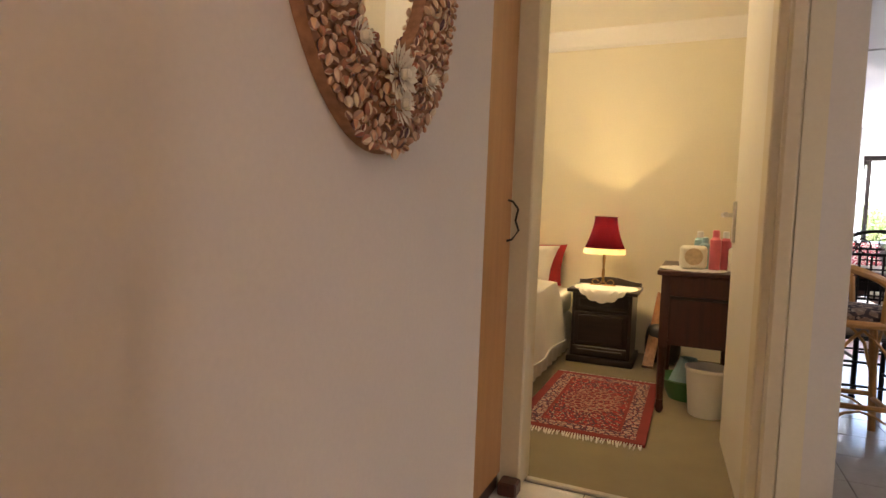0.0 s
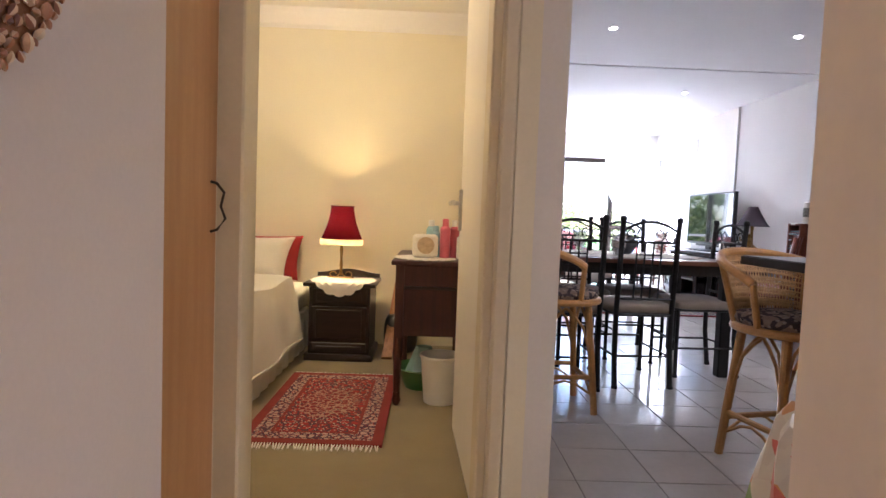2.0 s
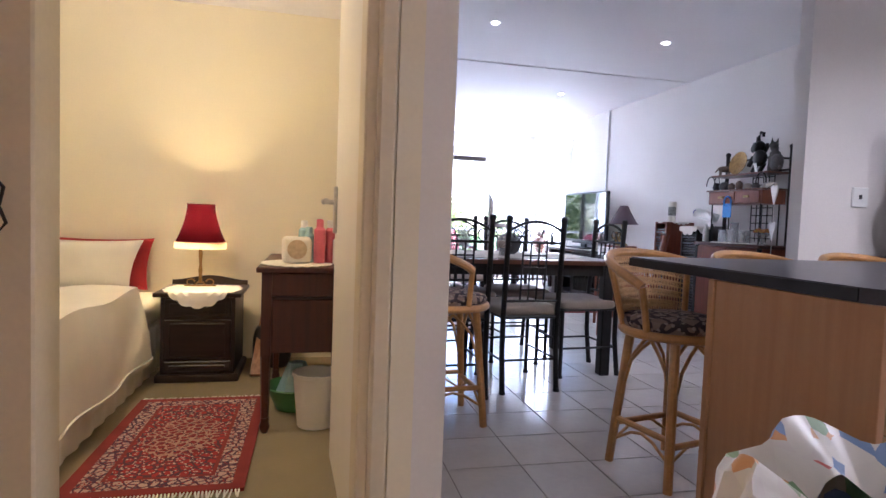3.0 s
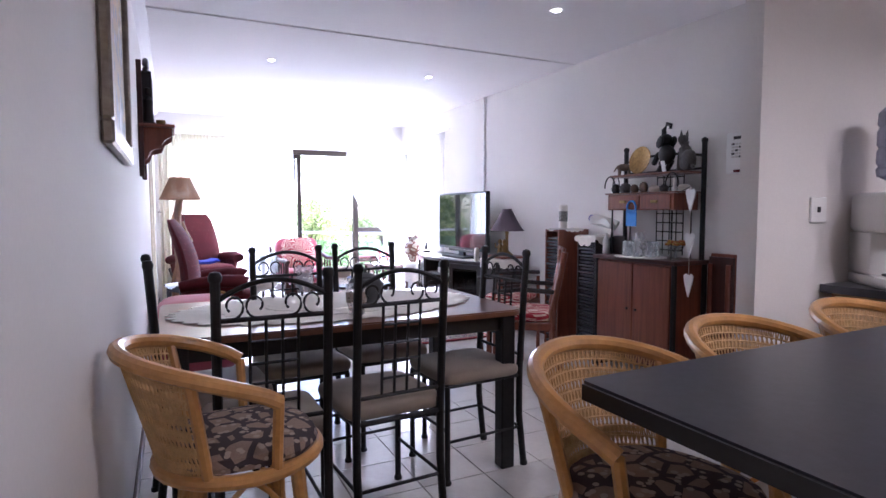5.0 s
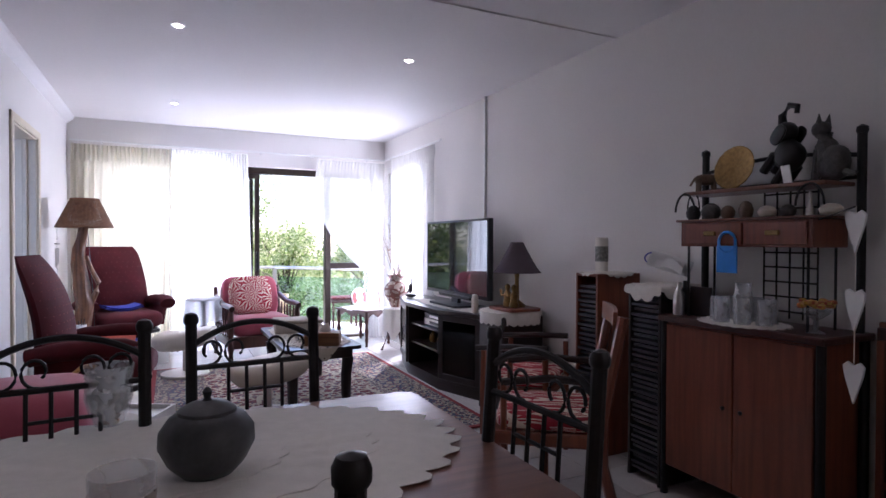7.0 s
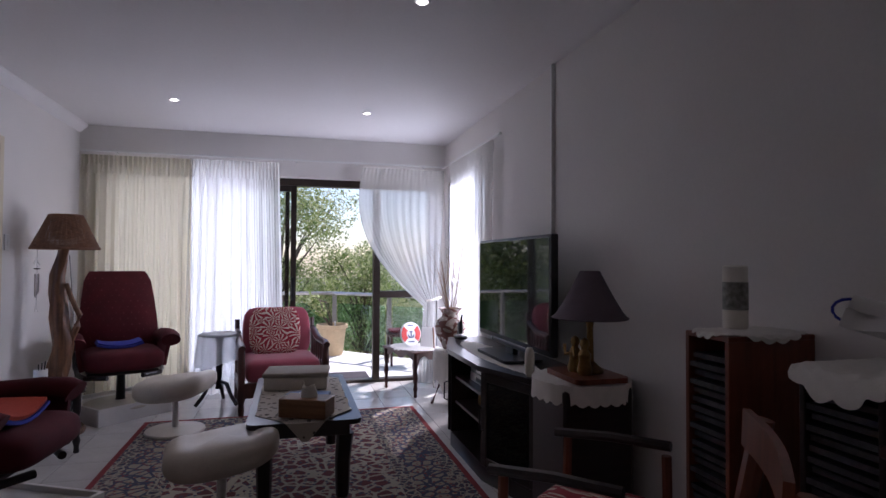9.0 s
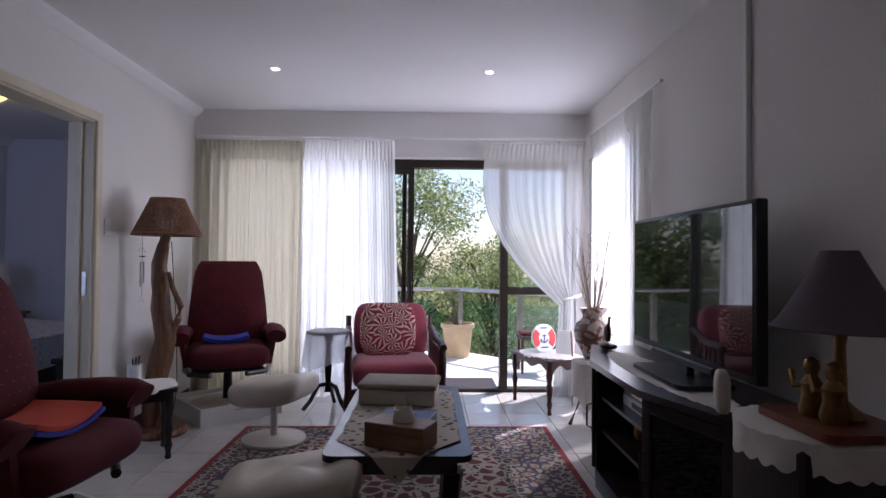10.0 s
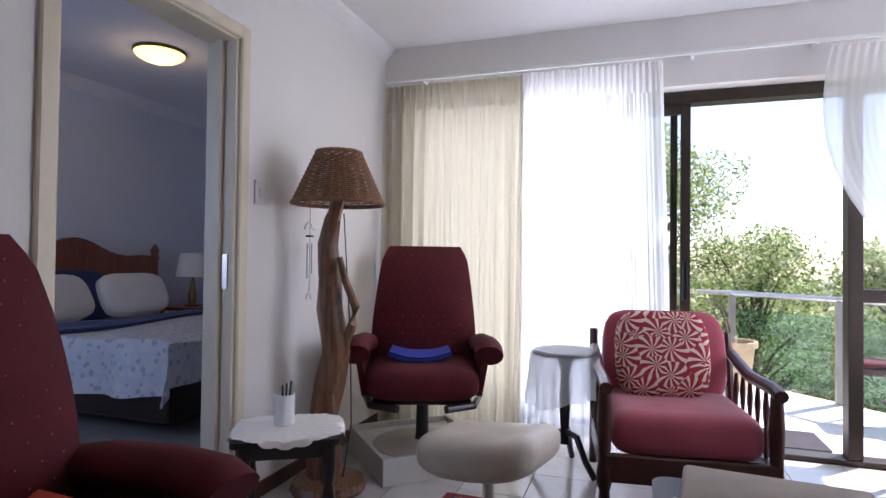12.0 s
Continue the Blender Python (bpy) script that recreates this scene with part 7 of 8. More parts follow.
vs = thing("vase_stand", pose(3.745, 9.03, 0), "round wooden stand under a white crochet cover", "plant stand")
part("top", lathe(B(), [(0.14, 0.46), (0.15, 0.47), (0.145, 0.485)], n=28), DARKWOOD, vs)
for k in range(3):
    a = radians(30 + 120 * k)
    part("leg", tube(B(), [(0.1 * math.cos(a), 0.1 * math.sin(a), 0.46), (0.09 * math.cos(a), 0.09 * math.sin(a), 0.2), (0.17 * math.cos(a), 0.17 * math.sin(a), 0.0)], 0.014, 8), REDWOOD, vs)
cv = thing("crochet_cover", pose(3.745, 9.03, 0.49), "white crochet cloth hanging over the stand", "cloth")
part("cloth", sheet(B(), 64, 14, lambda u, v: ((0.155 * min(1, v / 0.4) + 0.02 * max(0, v - 0.4) * math.sin(8 * 6.283 * u)) * math.cos(6.283 * u), (0.155 * min(1, v / 0.4) + 0.02 * max(0, v - 0.4) * math.sin(8 * 6.283 * u)) * math.sin(6.283 * u), -max(0, v - 0.4) / 0.6 * (0.30 + 0.05 * math.sin(5 * 6.283 * u))), 0.003), LACE, cv)
va = thing("flower_vase", pose(3.745, 9.03, 0.494), "painted round vase filled with dry grasses", "vase")
VASE = mat("painted_porcelain", (0.42, 0.34, 0.28), 0.25, var=0.25, scale=9, bump=0.05, extra=pattern_extra((0.20, 0.09, 0.07), (0.62, 0.52, 0.44), 11))
part("body", lathe(B(), [(0.06, 0), (0.07, 0.01), (0.085, 0.05), (0.13, 0.13), (0.14, 0.19), (0.12, 0.25), (0.08, 0.285), (0.075, 0.31), (0.10, 0.35), (0.112, 0.36), (0.10, 0.352), (0.065, 0.31)], n=32), VASE, va)
bm = B()
rnd = random.Random(8)
for k in range(48):
    a, lean = rnd.random() * 6.283, rnd.random() ** 0.7 * 0.26
    hh = 0.35 + rnd.random() * 0.30
    c, s = math.cos(a), math.sin(a)
    pts = [(0.02 * c, 0.02 * s, 0.30), (0.05 * c + lean * 0.25 * c, 0.05 * s + lean * 0.25 * s, 0.30 + hh * 0.5), (lean * c * 0.8, lean * s * 0.8, 0.30 + hh * 0.85), (lean * c, lean * s, 0.30 + hh)]
    tube(bm, pts, 0.0022, 4, r1=0.001)
    p1, p0 = Vector(pts[3]), Vector(pts[2])
    for q in range(9):
        w = p0.lerp(p1, q / 8)
        d = Vector((rnd.uniform(-1, 1), rnd.uniform(-1, 1), rnd.uniform(0, 1.2))) * 0.016
        tube(bm, [tuple(w), tuple(w + d)], 0.0022, 3, r1=0.0006)
part("dry_grass", bm, mat("dry_grass", (0.30, 0.21, 0.14), 0.9, var=0.4, scale=30, bump=0.1), va)

# balcony pot and mat
pp = thing("plant_pot", pose(2.93, 12.2, -0.03), "yellow terracotta pot with a twisted plant", "plant pot")
part("pot", lathe(B(), [(0.14, 0), (0.15, 0.02), (0.19, 0.36), (0.215, 0.37), (0.215, 0.42), (0.195, 0.42), (0.18, 0.35)], n=30), TERRA, pp)
part("soil", lathe(B(), [(0.178, 0.33), (0.178, 0.36)], n=24), mat("potting_soil", (0.05, 0.035, 0.025), 0.95, bump=0.6), pp)
bm = B()
for k in range(6):
    a = k * 1.05
    tube(bm, [(0, 0, 0.36), (-0.06 - 0.05 * math.cos(a), 0.05 * math.sin(a), 0.5), (-0.14 - 0.08 * math.cos(a), 0.12 * math.sin(a), 0.62 + 0.03 * k), (-0.24 - 0.05 * math.cos(a), 0.16 * math.sin(a), 0.66 + 0.03 * k)], 0.012, 6, r1=0.004)
part("stems", bm, BARK, pp)
leaves("foliage", [(-0.22, 0.05, 0.68, 0.12), (-0.12, -0.05, 0.60, 0.1), (-0.28, -0.02, 0.78, 0.1)], 160, 0.035, LEAF2, pp)
part("label_stick", box(B(), 0.03, -0.004, 0.36, 0.05, 0.004, 0.46), WHITE, pp)
dm = thing("door_mat", pose(2.86, 10.62, -0.029), "dark bristle door mat on the balcony", "door mat")
part("mat", prism(B(), rounded(-0.36, -0.2, 0.36, 0.2, 0.02), 0, 0.015), mat("dark_bristle", (0.045, 0.038, 0.045), 0.95, var=0.3, fine=260, bump=0.6), dm)
bc = thing("balcony_stool", pose(3.75, 11.25, -0.03), "low wooden balcony bench with red pad", "bench")
part("seat", box(B(), -0.2, -0.15, 0.36, 0.2, 0.15, 0.40, 0.006), REDWOOD, bc)
part("pad", puff(B(), 0, 0, 0.425, 0.38, 0.28, 0.05, 0.3), REDVEL, bc)
for x in (-0.17, 0.17):
    for y in (-0.12, 0.12):
        part("leg", bar(B(), (x, y, 0), (x, y, 0.36), 0.016), REDWOOD, bc)

# ---- passage ----
sm = thing("shell_mirror", pose(-0.434, 0.850, 1.545), "oval wall mirror in a thick seashell frame", "mirror")
MA, MB, IA, IB = 0.295, 0.450, 0.165, 0.280
SHELLBASE = mat("shell_mortar", (0.34, 0.17, 0.09), 0.8, var=0.3, scale=30, bump=0.5)


def ell(a, ra, rb):
    return ra * math.cos(a), rb * math.sin(a)


bm = B()
n = 64
for r0, r1, x0, x1 in ((1, 0, 0.0, 0.0),):
    ro, ri = [], []
    for k in range(n):
        a = 2 * math.pi * k / n
        yo, zo = ell(a, MA, MB)
        yi, zi = ell(a, IA, IB)
        ro.append((bm.verts.new((0, yo, zo)), bm.verts.new((0.022, yo * 0.995, zo * 0.995))))
        ri.append((bm.verts.new((0, yi, zi)), bm.verts.new((0.022, yi, zi))))
    for k in range(n):
        j = (k + 1) % n
        bm.faces.new((ro[k][0], ro[j][0], ro[j][1], ro[k][1]))
        bm.faces.new((ri[k][1], ri[j][1], ri[j][0], ri[k][0]))
        bm.faces.new((ro[k][1], ro[j][1], ri[j][1], ri[k][1]))
        bm.faces.new((ro[k][0], ri[k][0], ri[j][0], ro[j][0]))
part("frame", bm, SHELLBASE, sm)
bm = B()
vs_ = [bm.verts.new((0.008, *ell(2 * math.pi * k / n, IA + 0.008, IB + 0.008))) for k in range(n)]
bm.faces.new(vs_)
MIRR = mat("mirror_glass", (0.9, 0.9, 0.9), 0.02, 1.0, var=0.01, bump=0)
part("mirror_glass", bm, MIRR, sm, smooth=False)
SHELLS = mat("seashells", (0.6, 0.4, 0.25), 0.45, var=0.2, bump=0.2, extra=mesh_island_extra([(0.62, 0.38, 0.22), (0.76, 0.60, 0.44), (0.42, 0.13, 0.06), (0.66, 0.42, 0.24), (0.78, 0.66, 0.50), (0.34, 0.09, 0.05), (0.72, 0.54, 0.38), (0.52, 0.22, 0.11), (0.12, 0.06, 0.08), (0.66, 0.34, 0.20), (0.80, 0.68, 0.52)]))


def small_shell(bm, p, s, a, tilt):
    m = Matrix.Translation(p) @ Matrix.Rotation(a, 4, "X") @ Matrix.Rotation(tilt, 4, "Y")
    rings = []
    for t_, r in ((-1.0, 0.12), (-0.6, 0.62), (0.0, 0.85), (0.6, 0.6), (1.0, 0.1)):
        rings.append([bm.verts.new(m @ Vector((s * 0.75 * r * math.sin(q) + 0.3 * s, s * r * 0.8 * math.cos(q), s * t_))) for q in [2 * math.pi * k / 6 for k in range(6)]])
    for u, v in zip(rings, rings[1:]):
        for k in range(6):
            bm.faces.new((u[k], u[(k + 1) % 6], v[(k + 1) % 6], v[k]))
    bm.faces.new(rings[0][::-1])
    bm.faces.new(rings[-1])


bm = B()
rnd = random.Random(21)
pl = []
tries = 0
while len(pl) < 1000 and tries < 60000:
    tries += 1
    a, f = rnd.random() * 6.283, rnd.random()
    ra, rb = IA + (MA - IA) * f, IB + (MB - IB) * f
    y, z = ell(a, ra, rb)
    s = rnd.uniform(0.007, 0.0135)
    if all((y - q[0]) ** 2 + (z - q[1]) ** 2 > ((s + q[2]) * 0.78) ** 2 for q in pl):
        pl.append((y, z, s))
        small_shell(bm, Vector((0.022 + s * 0.25, y, z)), s, rnd.random() * 6.283, rnd.uniform(-0.5, 0.5))
tagged(part("shell_crust", bm, SHELLS, sm), kind="stuff")
WSHELL = mat("white_shell", (0.78, 0.70, 0.58), 0.5, var=0.12, scale=40, bump=0.3)
for cy, cz, R_, np_ in ((0.0, -0.315, 0.055, 16), (0.005, -0.365, 0.038, 12), (0.11, -0.30, 0.03, 10), (-0.13, -0.29, 0.03, 10)):
    bm = B()
    for ring_, rr in ((0, R_), (1, R_ * 0.62), (2, R_ * 0.33)):
        for k in range(np_):
            a = 2 * math.pi * (k + 0.5 * ring_) / np_
            d = Vector((0, math.cos(a), math.sin(a)))
            e = Vector((0, -d.z, d.y))
            base = Vector((0.045 + 0.008 * ring_, cy, cz))
            q = [base + d * rr * 0.25, base + d * rr * 0.75 + e * rr * 0.14 + Vector((0.008, 0, 0)), base + d * rr + Vector((0.012, 0, 0)), base + d * rr * 0.75 - e * rr * 0.14 + Vector((0.008, 0, 0))]
            bm.faces.new([bm.verts.new(p) for p in q])
    bmesh.ops.solidify(bm, geom=list(bm.faces), thickness=0.002)
    puff(bm, 0.06, cy, cz, 0.02, 0.02, 0.02, 0.9, 8, 6)
    part("shell_flower", bm, WSHELL, sm)

wd = thing("wardrobe", pose(0, 0, 0), "built-in beech wardrobe door in the passage", "wardrobe")
part("door", box(B(), -0.549, 1.46, 0.06, -0.505, 1.932, 2.4, 0.003), BEECH, wd)
part("plinth", box(B(), -0.549, 1.46, 0.0, -0.515, 1.932, 0.055), REDWOOD, wd)
bm = tube(B(), [(x, y + 0.062, z + 0.038) for x, y, z in ((-0.505, 1.825, 1.015), (-0.488, 1.827, 1.01), (-0.470, 1.835, 0.985), (-0.478, 1.833, 0.945), (-0.466, 1.836, 0.91), (-0.486, 1.829, 0.878), (-0.505, 1.826, 0.872))], 0.004, 8)
part("handle", bm, IRON, wd, "dark curved iron pull handle")
ds = thing("door_stop", pose(-0.455, 1.905, 0.0), "dark brown wooden block on the floor", "door stop")
part("block", box(B(), -0.04, -0.035, 0, 0.03, 0.035, 0.05, 0.006), REDWOOD, ds)


def dome(x, y, label, watts, top=H, glow=WARM):
    t = thing("ceiling_dome_light", pose(x, y, top), label, "ceiling light")
    part("rim", lathe(B(), [(0.165, -0.022), (0.172, -0.012), (0.168, -0.001)], n=36), BRASS, t)
    part("glass_bowl", lathe(B(), [(0.01, -0.085), (0.06, -0.08), (0.11, -0.064), (0.145, -0.042), (0.16, -0.0225)], n=36), GLOWY, t)
    lamp("dome_lamp", "POINT", watts, pose(x, y, top - 0.13), glow, size=0.09)
    return t


# unseen dome behind the start of the walk, added to light the passage
dome(0.0, -0.75, "added unseen warm glass dome lighting the passage", 1.35, glow=(1.0, 0.78, 0.68))
dome(-0.75, 3.05, "warm lit glass dome on the bedroom ceiling", 2.9, 2.43)
dome(-1.0, 9.55, "yellow lit glass dome on the main bedroom ceiling", 1.0)

# ---- small bedroom ----
ns = thing("nightstand", pose(-0.455, 4.19, 0.006), "black carved wooden bedside pedestal with doors", "nightstand")
part("body", box(B(), -0.20, -0.22, 0.035, 0.20, 0.2, 0.49, 0.004), DARKWOOD, ns)
part("base", box(B(), -0.225, -0.245, 0.0, 0.225, 0.2, 0.045, 0.008, 2), DARKWOOD, ns)
part("top", box(B(), -0.235, -0.255, 0.49, 0.235, 0.205, 0.515, 0.007, 2), DARKWOOD, ns)
bm = sheet(B(), 24, 3, lambda u, v: (0.225 * (2 * u - 1), 0.19, 0.513 + v * (0.03 + 0.03 * math.sin(math.pi * u) ** 2)), 0.014)
part("gallery", bm, DARKWOOD, ns)
for z0, z1, nm in ((0.375, 0.475, "drawer"), (0.13, 0.36, "door"), (0.06, 0.12, "plinth_panel")):
    d = part(nm, box(B(), -0.18, -0.232, z0, 0.18, -0.218, z1, 0.005), DARKWOOD, ns)
    part("raised_panel", box(B(), -0.15, -0.238, z0 + 0.02, 0.15, -0.231, z1 - 0.02, 0.004), DARKWOOD, d)
dy = thing("doily", pose(-0.45, 4.105, 0.525), "white lace doily hanging over the nightstand", "doily")
part("cloth", scalloped(0.21, 0.255, 18, 0.05, drop=drape_over(0.24, 0.178, fall=1.0)), LACE, dy)
bl = thing("bedside_lamp", pose(-0.485, 4.19, 0.530), "lit bedside lamp with a dark red shade", "table lamp")
part("stem", lathe(B(), [(0.012, 0.02), (0.009, 0.05), (0.012, 0.1), (0.008, 0.13), (0.012, 0.2), (0.008, 0.3), (0.008, 0.34)], n=12), BRASS, bl)
for s in (-1, 1):
    pts = [(s * (0.05 + 0.035 * math.cos(a) * (1 - k / 30)), 0, 0.028 + 0.026 * math.sin(a) * (1 - k / 30)) for k, a in [(k, math.pi + s * 0 + 6.283 * k / 16) for k in range(17)]]
    part("scroll_foot", tube(B(), pts, 0.004, 6), BRASS, bl)
part("foot_bar", bar(B(), (-0.09, 0, 0.005), (0.09, 0, 0.005), 0.005, 6), BRASS, bl)


def bellf(u, v):
    r = 0.078 + 0.065 * (1 - v) ** 1.7
    a = 6.28318 * u
    k = 1 - 0.02 * abs(math.sin(4 * a)) * (1 - v)
    return r * k * math.cos(a), r * k * math.sin(a), 0.27 + 0.225 * v


part("shade", sheet(B(), 48, 10, bellf), SHADE_RED, bl)
part("fringe", sheet(B(), 96, 3, lambda u, v: (0.146 * math.cos(6.28318 * u), 0.146 * math.sin(6.28318 * u), 0.232 + 0.04 * v + 0.003 * math.sin(96 * math.pi * u) * (1 - v))), SHADE_CREAM, bl)
part("shade_rim", tube(B(), [(0.079 * math.cos(a), 0.079 * math.sin(a), 0.495) for a in [6.283 * k / 40 for k in range(40)]], 0.0035, 5, closed=True), REDVEL, bl)
part("bulb", lathe(B(), [(0.012, 0.34), (0.028, 0.37), (0.026, 0.40), (0.005, 0.42)], n=14), emit("warm_bulb", (1.0, 0.75, 0.4), 12.0), bl)
lamp("bedside_bulb", "POINT", 10.0, pose(-0.485, 4.19, 0.53 + 0.39), (1.0, 0.70, 0.24), size=0.03)

bd1 = thing("bed", pose(-1.19, 3.45, 0.006), "single bed with a white duvet and valance", "bed")
part("base", box(B(), -0.44, -0.92, 0.06, 0.44, 0.98, 0.28, 0.01), LINEN, bd1)
for x in (-0.38, 0.38):
    for y in (-0.85, 0.9):
        part("leg", bar(B(), (x, y, 0), (x, y, 0.07), 0.025), DARKWOOD, bd1)
part("mattress", box(B(), -0.45, -0.93, 0.28, 0.45, 0.98, 0.46, 0.05, 3), LINEN, bd1)


def duvf(u, v):
    s = 2 * u - 1
    x = 0.60 * s
    y = -1.0 + 1.45 * v
    over = max(0.0, abs(x) - 0.44)
    z = 0.53 + 0.02 * math.sin(7 * u + 3 * v) + 0.015 * math.sin(11 * v + 4 * u) - 3.0 * over + 0.02 * over * math.sin(30 * v)
    xx = math.copysign(min(abs(x), 0.44) + 0.25 * over + (0.025 + 0.015 * math.sin(14 * v)) * min(1, over * 12), x)
    return xx, y, max(0.16, z)


part("duvet", sheet(B(), 44, 40, duvf, 0.02), LINEN, bd1)
part("valance", sheet(B(), 80, 4, lambda u, v: (0.455 + 0.006 * math.sin(80 * u), -0.92 + 1.88 * u, 0.28 - 0.27 * v), 0.003), LINEN, bd1)


REDCOT = mat("red_cotton", (0.34, 0.018, 0.022), 0.85, var=0.12, scale=9, fine=220, bump=0.3)


def pillow_shape(w, h, t, lean):
    """Stuffed pillow standing on its long edge, with drawn-out corners."""
    bm = B()
    n = 18
    for sgn in (-1, 1):
        g = []
        for j in range(n + 1):
            row = []
            for i in range(n + 1):
                a, b = 2 * i / n - 1, 2 * j / n - 1
                fat = max(0.0, (1 - a ** 4) * (1 - b ** 4)) ** 0.55
                x = w / 2 * a * (1 - 0.07 * (1 - b * b)) + lean * (b + 1) / 2
                z = h / 2 * (1 + b * (1 - 0.09 * (1 - a * a)))
                row.append(bm.verts.new((x, sgn * t / 2 * fat * (1 + 0.06 * math.sin(5 * a + 3 * b)), z)))
            g.append(row)
        for j in range(n):
            for i in range(n):
                q = (g[j][i], g[j][i + 1], g[j + 1][i + 1], g[j + 1][i])
                bm.faces.new(q if sgn < 0 else q[::-1])
    bmesh.ops.remove_doubles(bm, verts=bm.verts, dist=1e-5)
    return bm


for x, y, z, mt, mt2, tilt, lab in ((-0.86, 4.36, 0.49, REDCOT, REDCOT, -12, "bright red pillow propped against the wall"), (-0.935, 4.25, 0.50, LINEN, LINEN, -14, "white pillow propped on the bed")):
    p = thing("pillow", pose(x - 0.27, y, z - 0.01, tilt, 0, 0), lab, "pillow")
    part("cover", pillow_shape(0.62, 0.33 if mt is REDCOT else 0.315, 0.15, 0.02 if mt is REDCOT else 0.06), mt, p)

RUGB = mat("small_rug_wool", (0.33, 0.025, 0.03), 0.95, var=0.2, scale=9, fine=260, bump=0.5, extra=pattern_extra((0.10, 0.03, 0.05), (0.55, 0.40, 0.30), 26))
RUGB2 = mat("small_rug_border_wool", (0.48, 0.34, 0.27), 0.95, var=0.2, scale=9, fine=260, bump=0.5, extra=pattern_extra((0.08, 0.03, 0.06), (0.30, 0.03, 0.03), 34))
RUGB3 = mat("small_rug_medallion_wool", (0.22, 0.02, 0.03), 0.95, var=0.2, scale=9, fine=260, bump=0.5, extra=pattern_extra((0.42, 0.25, 0.18), (0.05, 0.02, 0.05), 30))
rg = rug("bedside_rug", -0.655, 2.57, -0.045, 3.62, [RED_R, RUGB2, RED_R, RUGB], [0, 0.045, 0.115, 0.13], "small red persian rug with cream fringe", fringe=LACE, z=0.008)
bm = lathe(B(), [(0.15, 0.0125), (0.15, 0.0135)], n=32, sx=1.0, sy=1.5)
part("medallion", bm, RUGB3, rg)

dk = thing("desk", pose(0, 0, 0.006), "dark mahogany dressing desk with tapered legs", "desk")
part("top", box(B(), -0.065, 3.09, 0.722, 0.345, 3.98, 0.746, 0.004), REDWOOD, dk)
part("apron", box(B(), -0.03, 3.12, 0.36, 0.34, 3.95, 0.60, 0.003), REDWOOD, dk)
part("rail", box(B(), -0.04, 3.115, 0.60, 0.34, 3.96, 0.615, 0.003), DARKWOOD, dk)
part("drawer", box(B(), -0.036, 3.116, 0.616, 0.34, 3.955, 0.721, 0.003), REDWOOD, dk)
for x in (-0.02, 0.315):
    for y in (3.125, 3.94):
        bm = B()
        tube(bm, [(x, y, 0.07), (x, y, 0.36)], 0.017, 8, r1=0.024)
        lathe(bm, [(0.012, 0), (0.02, 0.015), (0.024, 0.03), (0.018, 0.05), (0.02, 0.07)], (x, y, 0), 10)
        box(bm, x - 0.022, y - 0.022, 0.35, x + 0.022, y + 0.022, 0.721)
        part("leg", bm, REDWOOD, dk)
dy = thing("doily", pose(0.10, 3.30, 0.755, 0, 0, 8), "lace mat on the dressing desk", "doily")
part("cloth", scalloped(0.16, 0.19, 20, 0.06), LACE, dy)
ck = thing("desk_clock", pose(0.10, 3.26, 0.759, 0, 0, 6), "small white arched desk clock", "clock")
part("case", box(B(), -0.068, -0.024, 0, 0.068, 0.024, 0.125, 0.024, 4), LINEN, ck)
bm = lathe(B(), [(0.045, 0), (0.045, 0.005)], n=24)
bmesh.ops.transform(bm, matrix=pose(0, -0.024, 0.066, 90), verts=bm.verts)
part("face", bm, mat("clock_face", (0.55, 0.42, 0.28), 0.4, var=0.2, scale=40), ck)
PINK = mat("pink_plastic", (0.72, 0.16, 0.22), 0.3, bump=0.02)
TEAL = mat("pale_teal_plastic", (0.35, 0.55, 0.60), 0.25, bump=0.02)
for x, y, r, h, mt, cap, lab in ((0.205, 3.30, 0.028, 0.21, PINK, PINK, "tall pink spray can on the desk"), (0.255, 3.34, 0.027, 0.205, PINK, WHITE, "pink lotion bottle on the desk"), (0.155, 3.36, 0.026, 0.17, TEAL, TEAL, "pale teal bottle on the desk"), (0.13, 3.45, 0.028, 0.20, TEAL, WHITE, "clear blue bottle on the desk"), (0.30, 3.28, 0.034, 0.15, WHITE, WHITE, "white cream jar on the desk")):
    t = thing("toiletry_bottle", pose(x, y, 0.759), lab, "bottle", "toiletries on the desk")
    part("body", lathe(B(), [(0.9 * r, 0), (r, 0.006), (r, 0.75 * h), (0.6 * r, 0.82 * h)], n=18), mt, t)
    part("cap", lathe(B(), [(0.62 * r, 0.82 * h), (0.6 * r, 0.98 * h), (0.4 * r, h)], n=14), cap, t)
bu = thing("bucket", pose(0.205, 3.20, 0.006) @ Matrix.Diagonal((0.95, 0.95, 0.87, 1)), "white plastic bucket under the desk", "bucket")
part("body", lathe(B(), [(0.085, 0), (0.09, 0.005), (0.112, 0.27), (0.118, 0.275), (0.118, 0.29), (0.108, 0.29), (0.085, 0.02)], n=30), WHITE, bu)
bs = thing("washing_basin", pose(0.11, 3.47, 0.006), "green plastic basin with things in it", "basin")
part("body", lathe(B(), [(0.10, 0), (0.15, 0.11), (0.16, 0.115), (0.155, 0.12), (0.10, 0.02)], n=30), mat("green_plastic", (0.06, 0.20, 0.07), 0.35, bump=0.03), bs)
part("bag", sheet(B(), 20, 10, lambda u, v: ((0.10 - 0.06 * v) * math.cos(6.283 * u) * (1 + 0.15 * math.sin(5 * u * 6.283)), (0.10 - 0.06 * v) * math.sin(6.283 * u), 0.06 + 0.17 * v)), TEAL, bs)
lg = thing("leaning_board", pose(-0.125, 4.05, 0.006), "honey wooden board leaning against the wall", "wooden board")
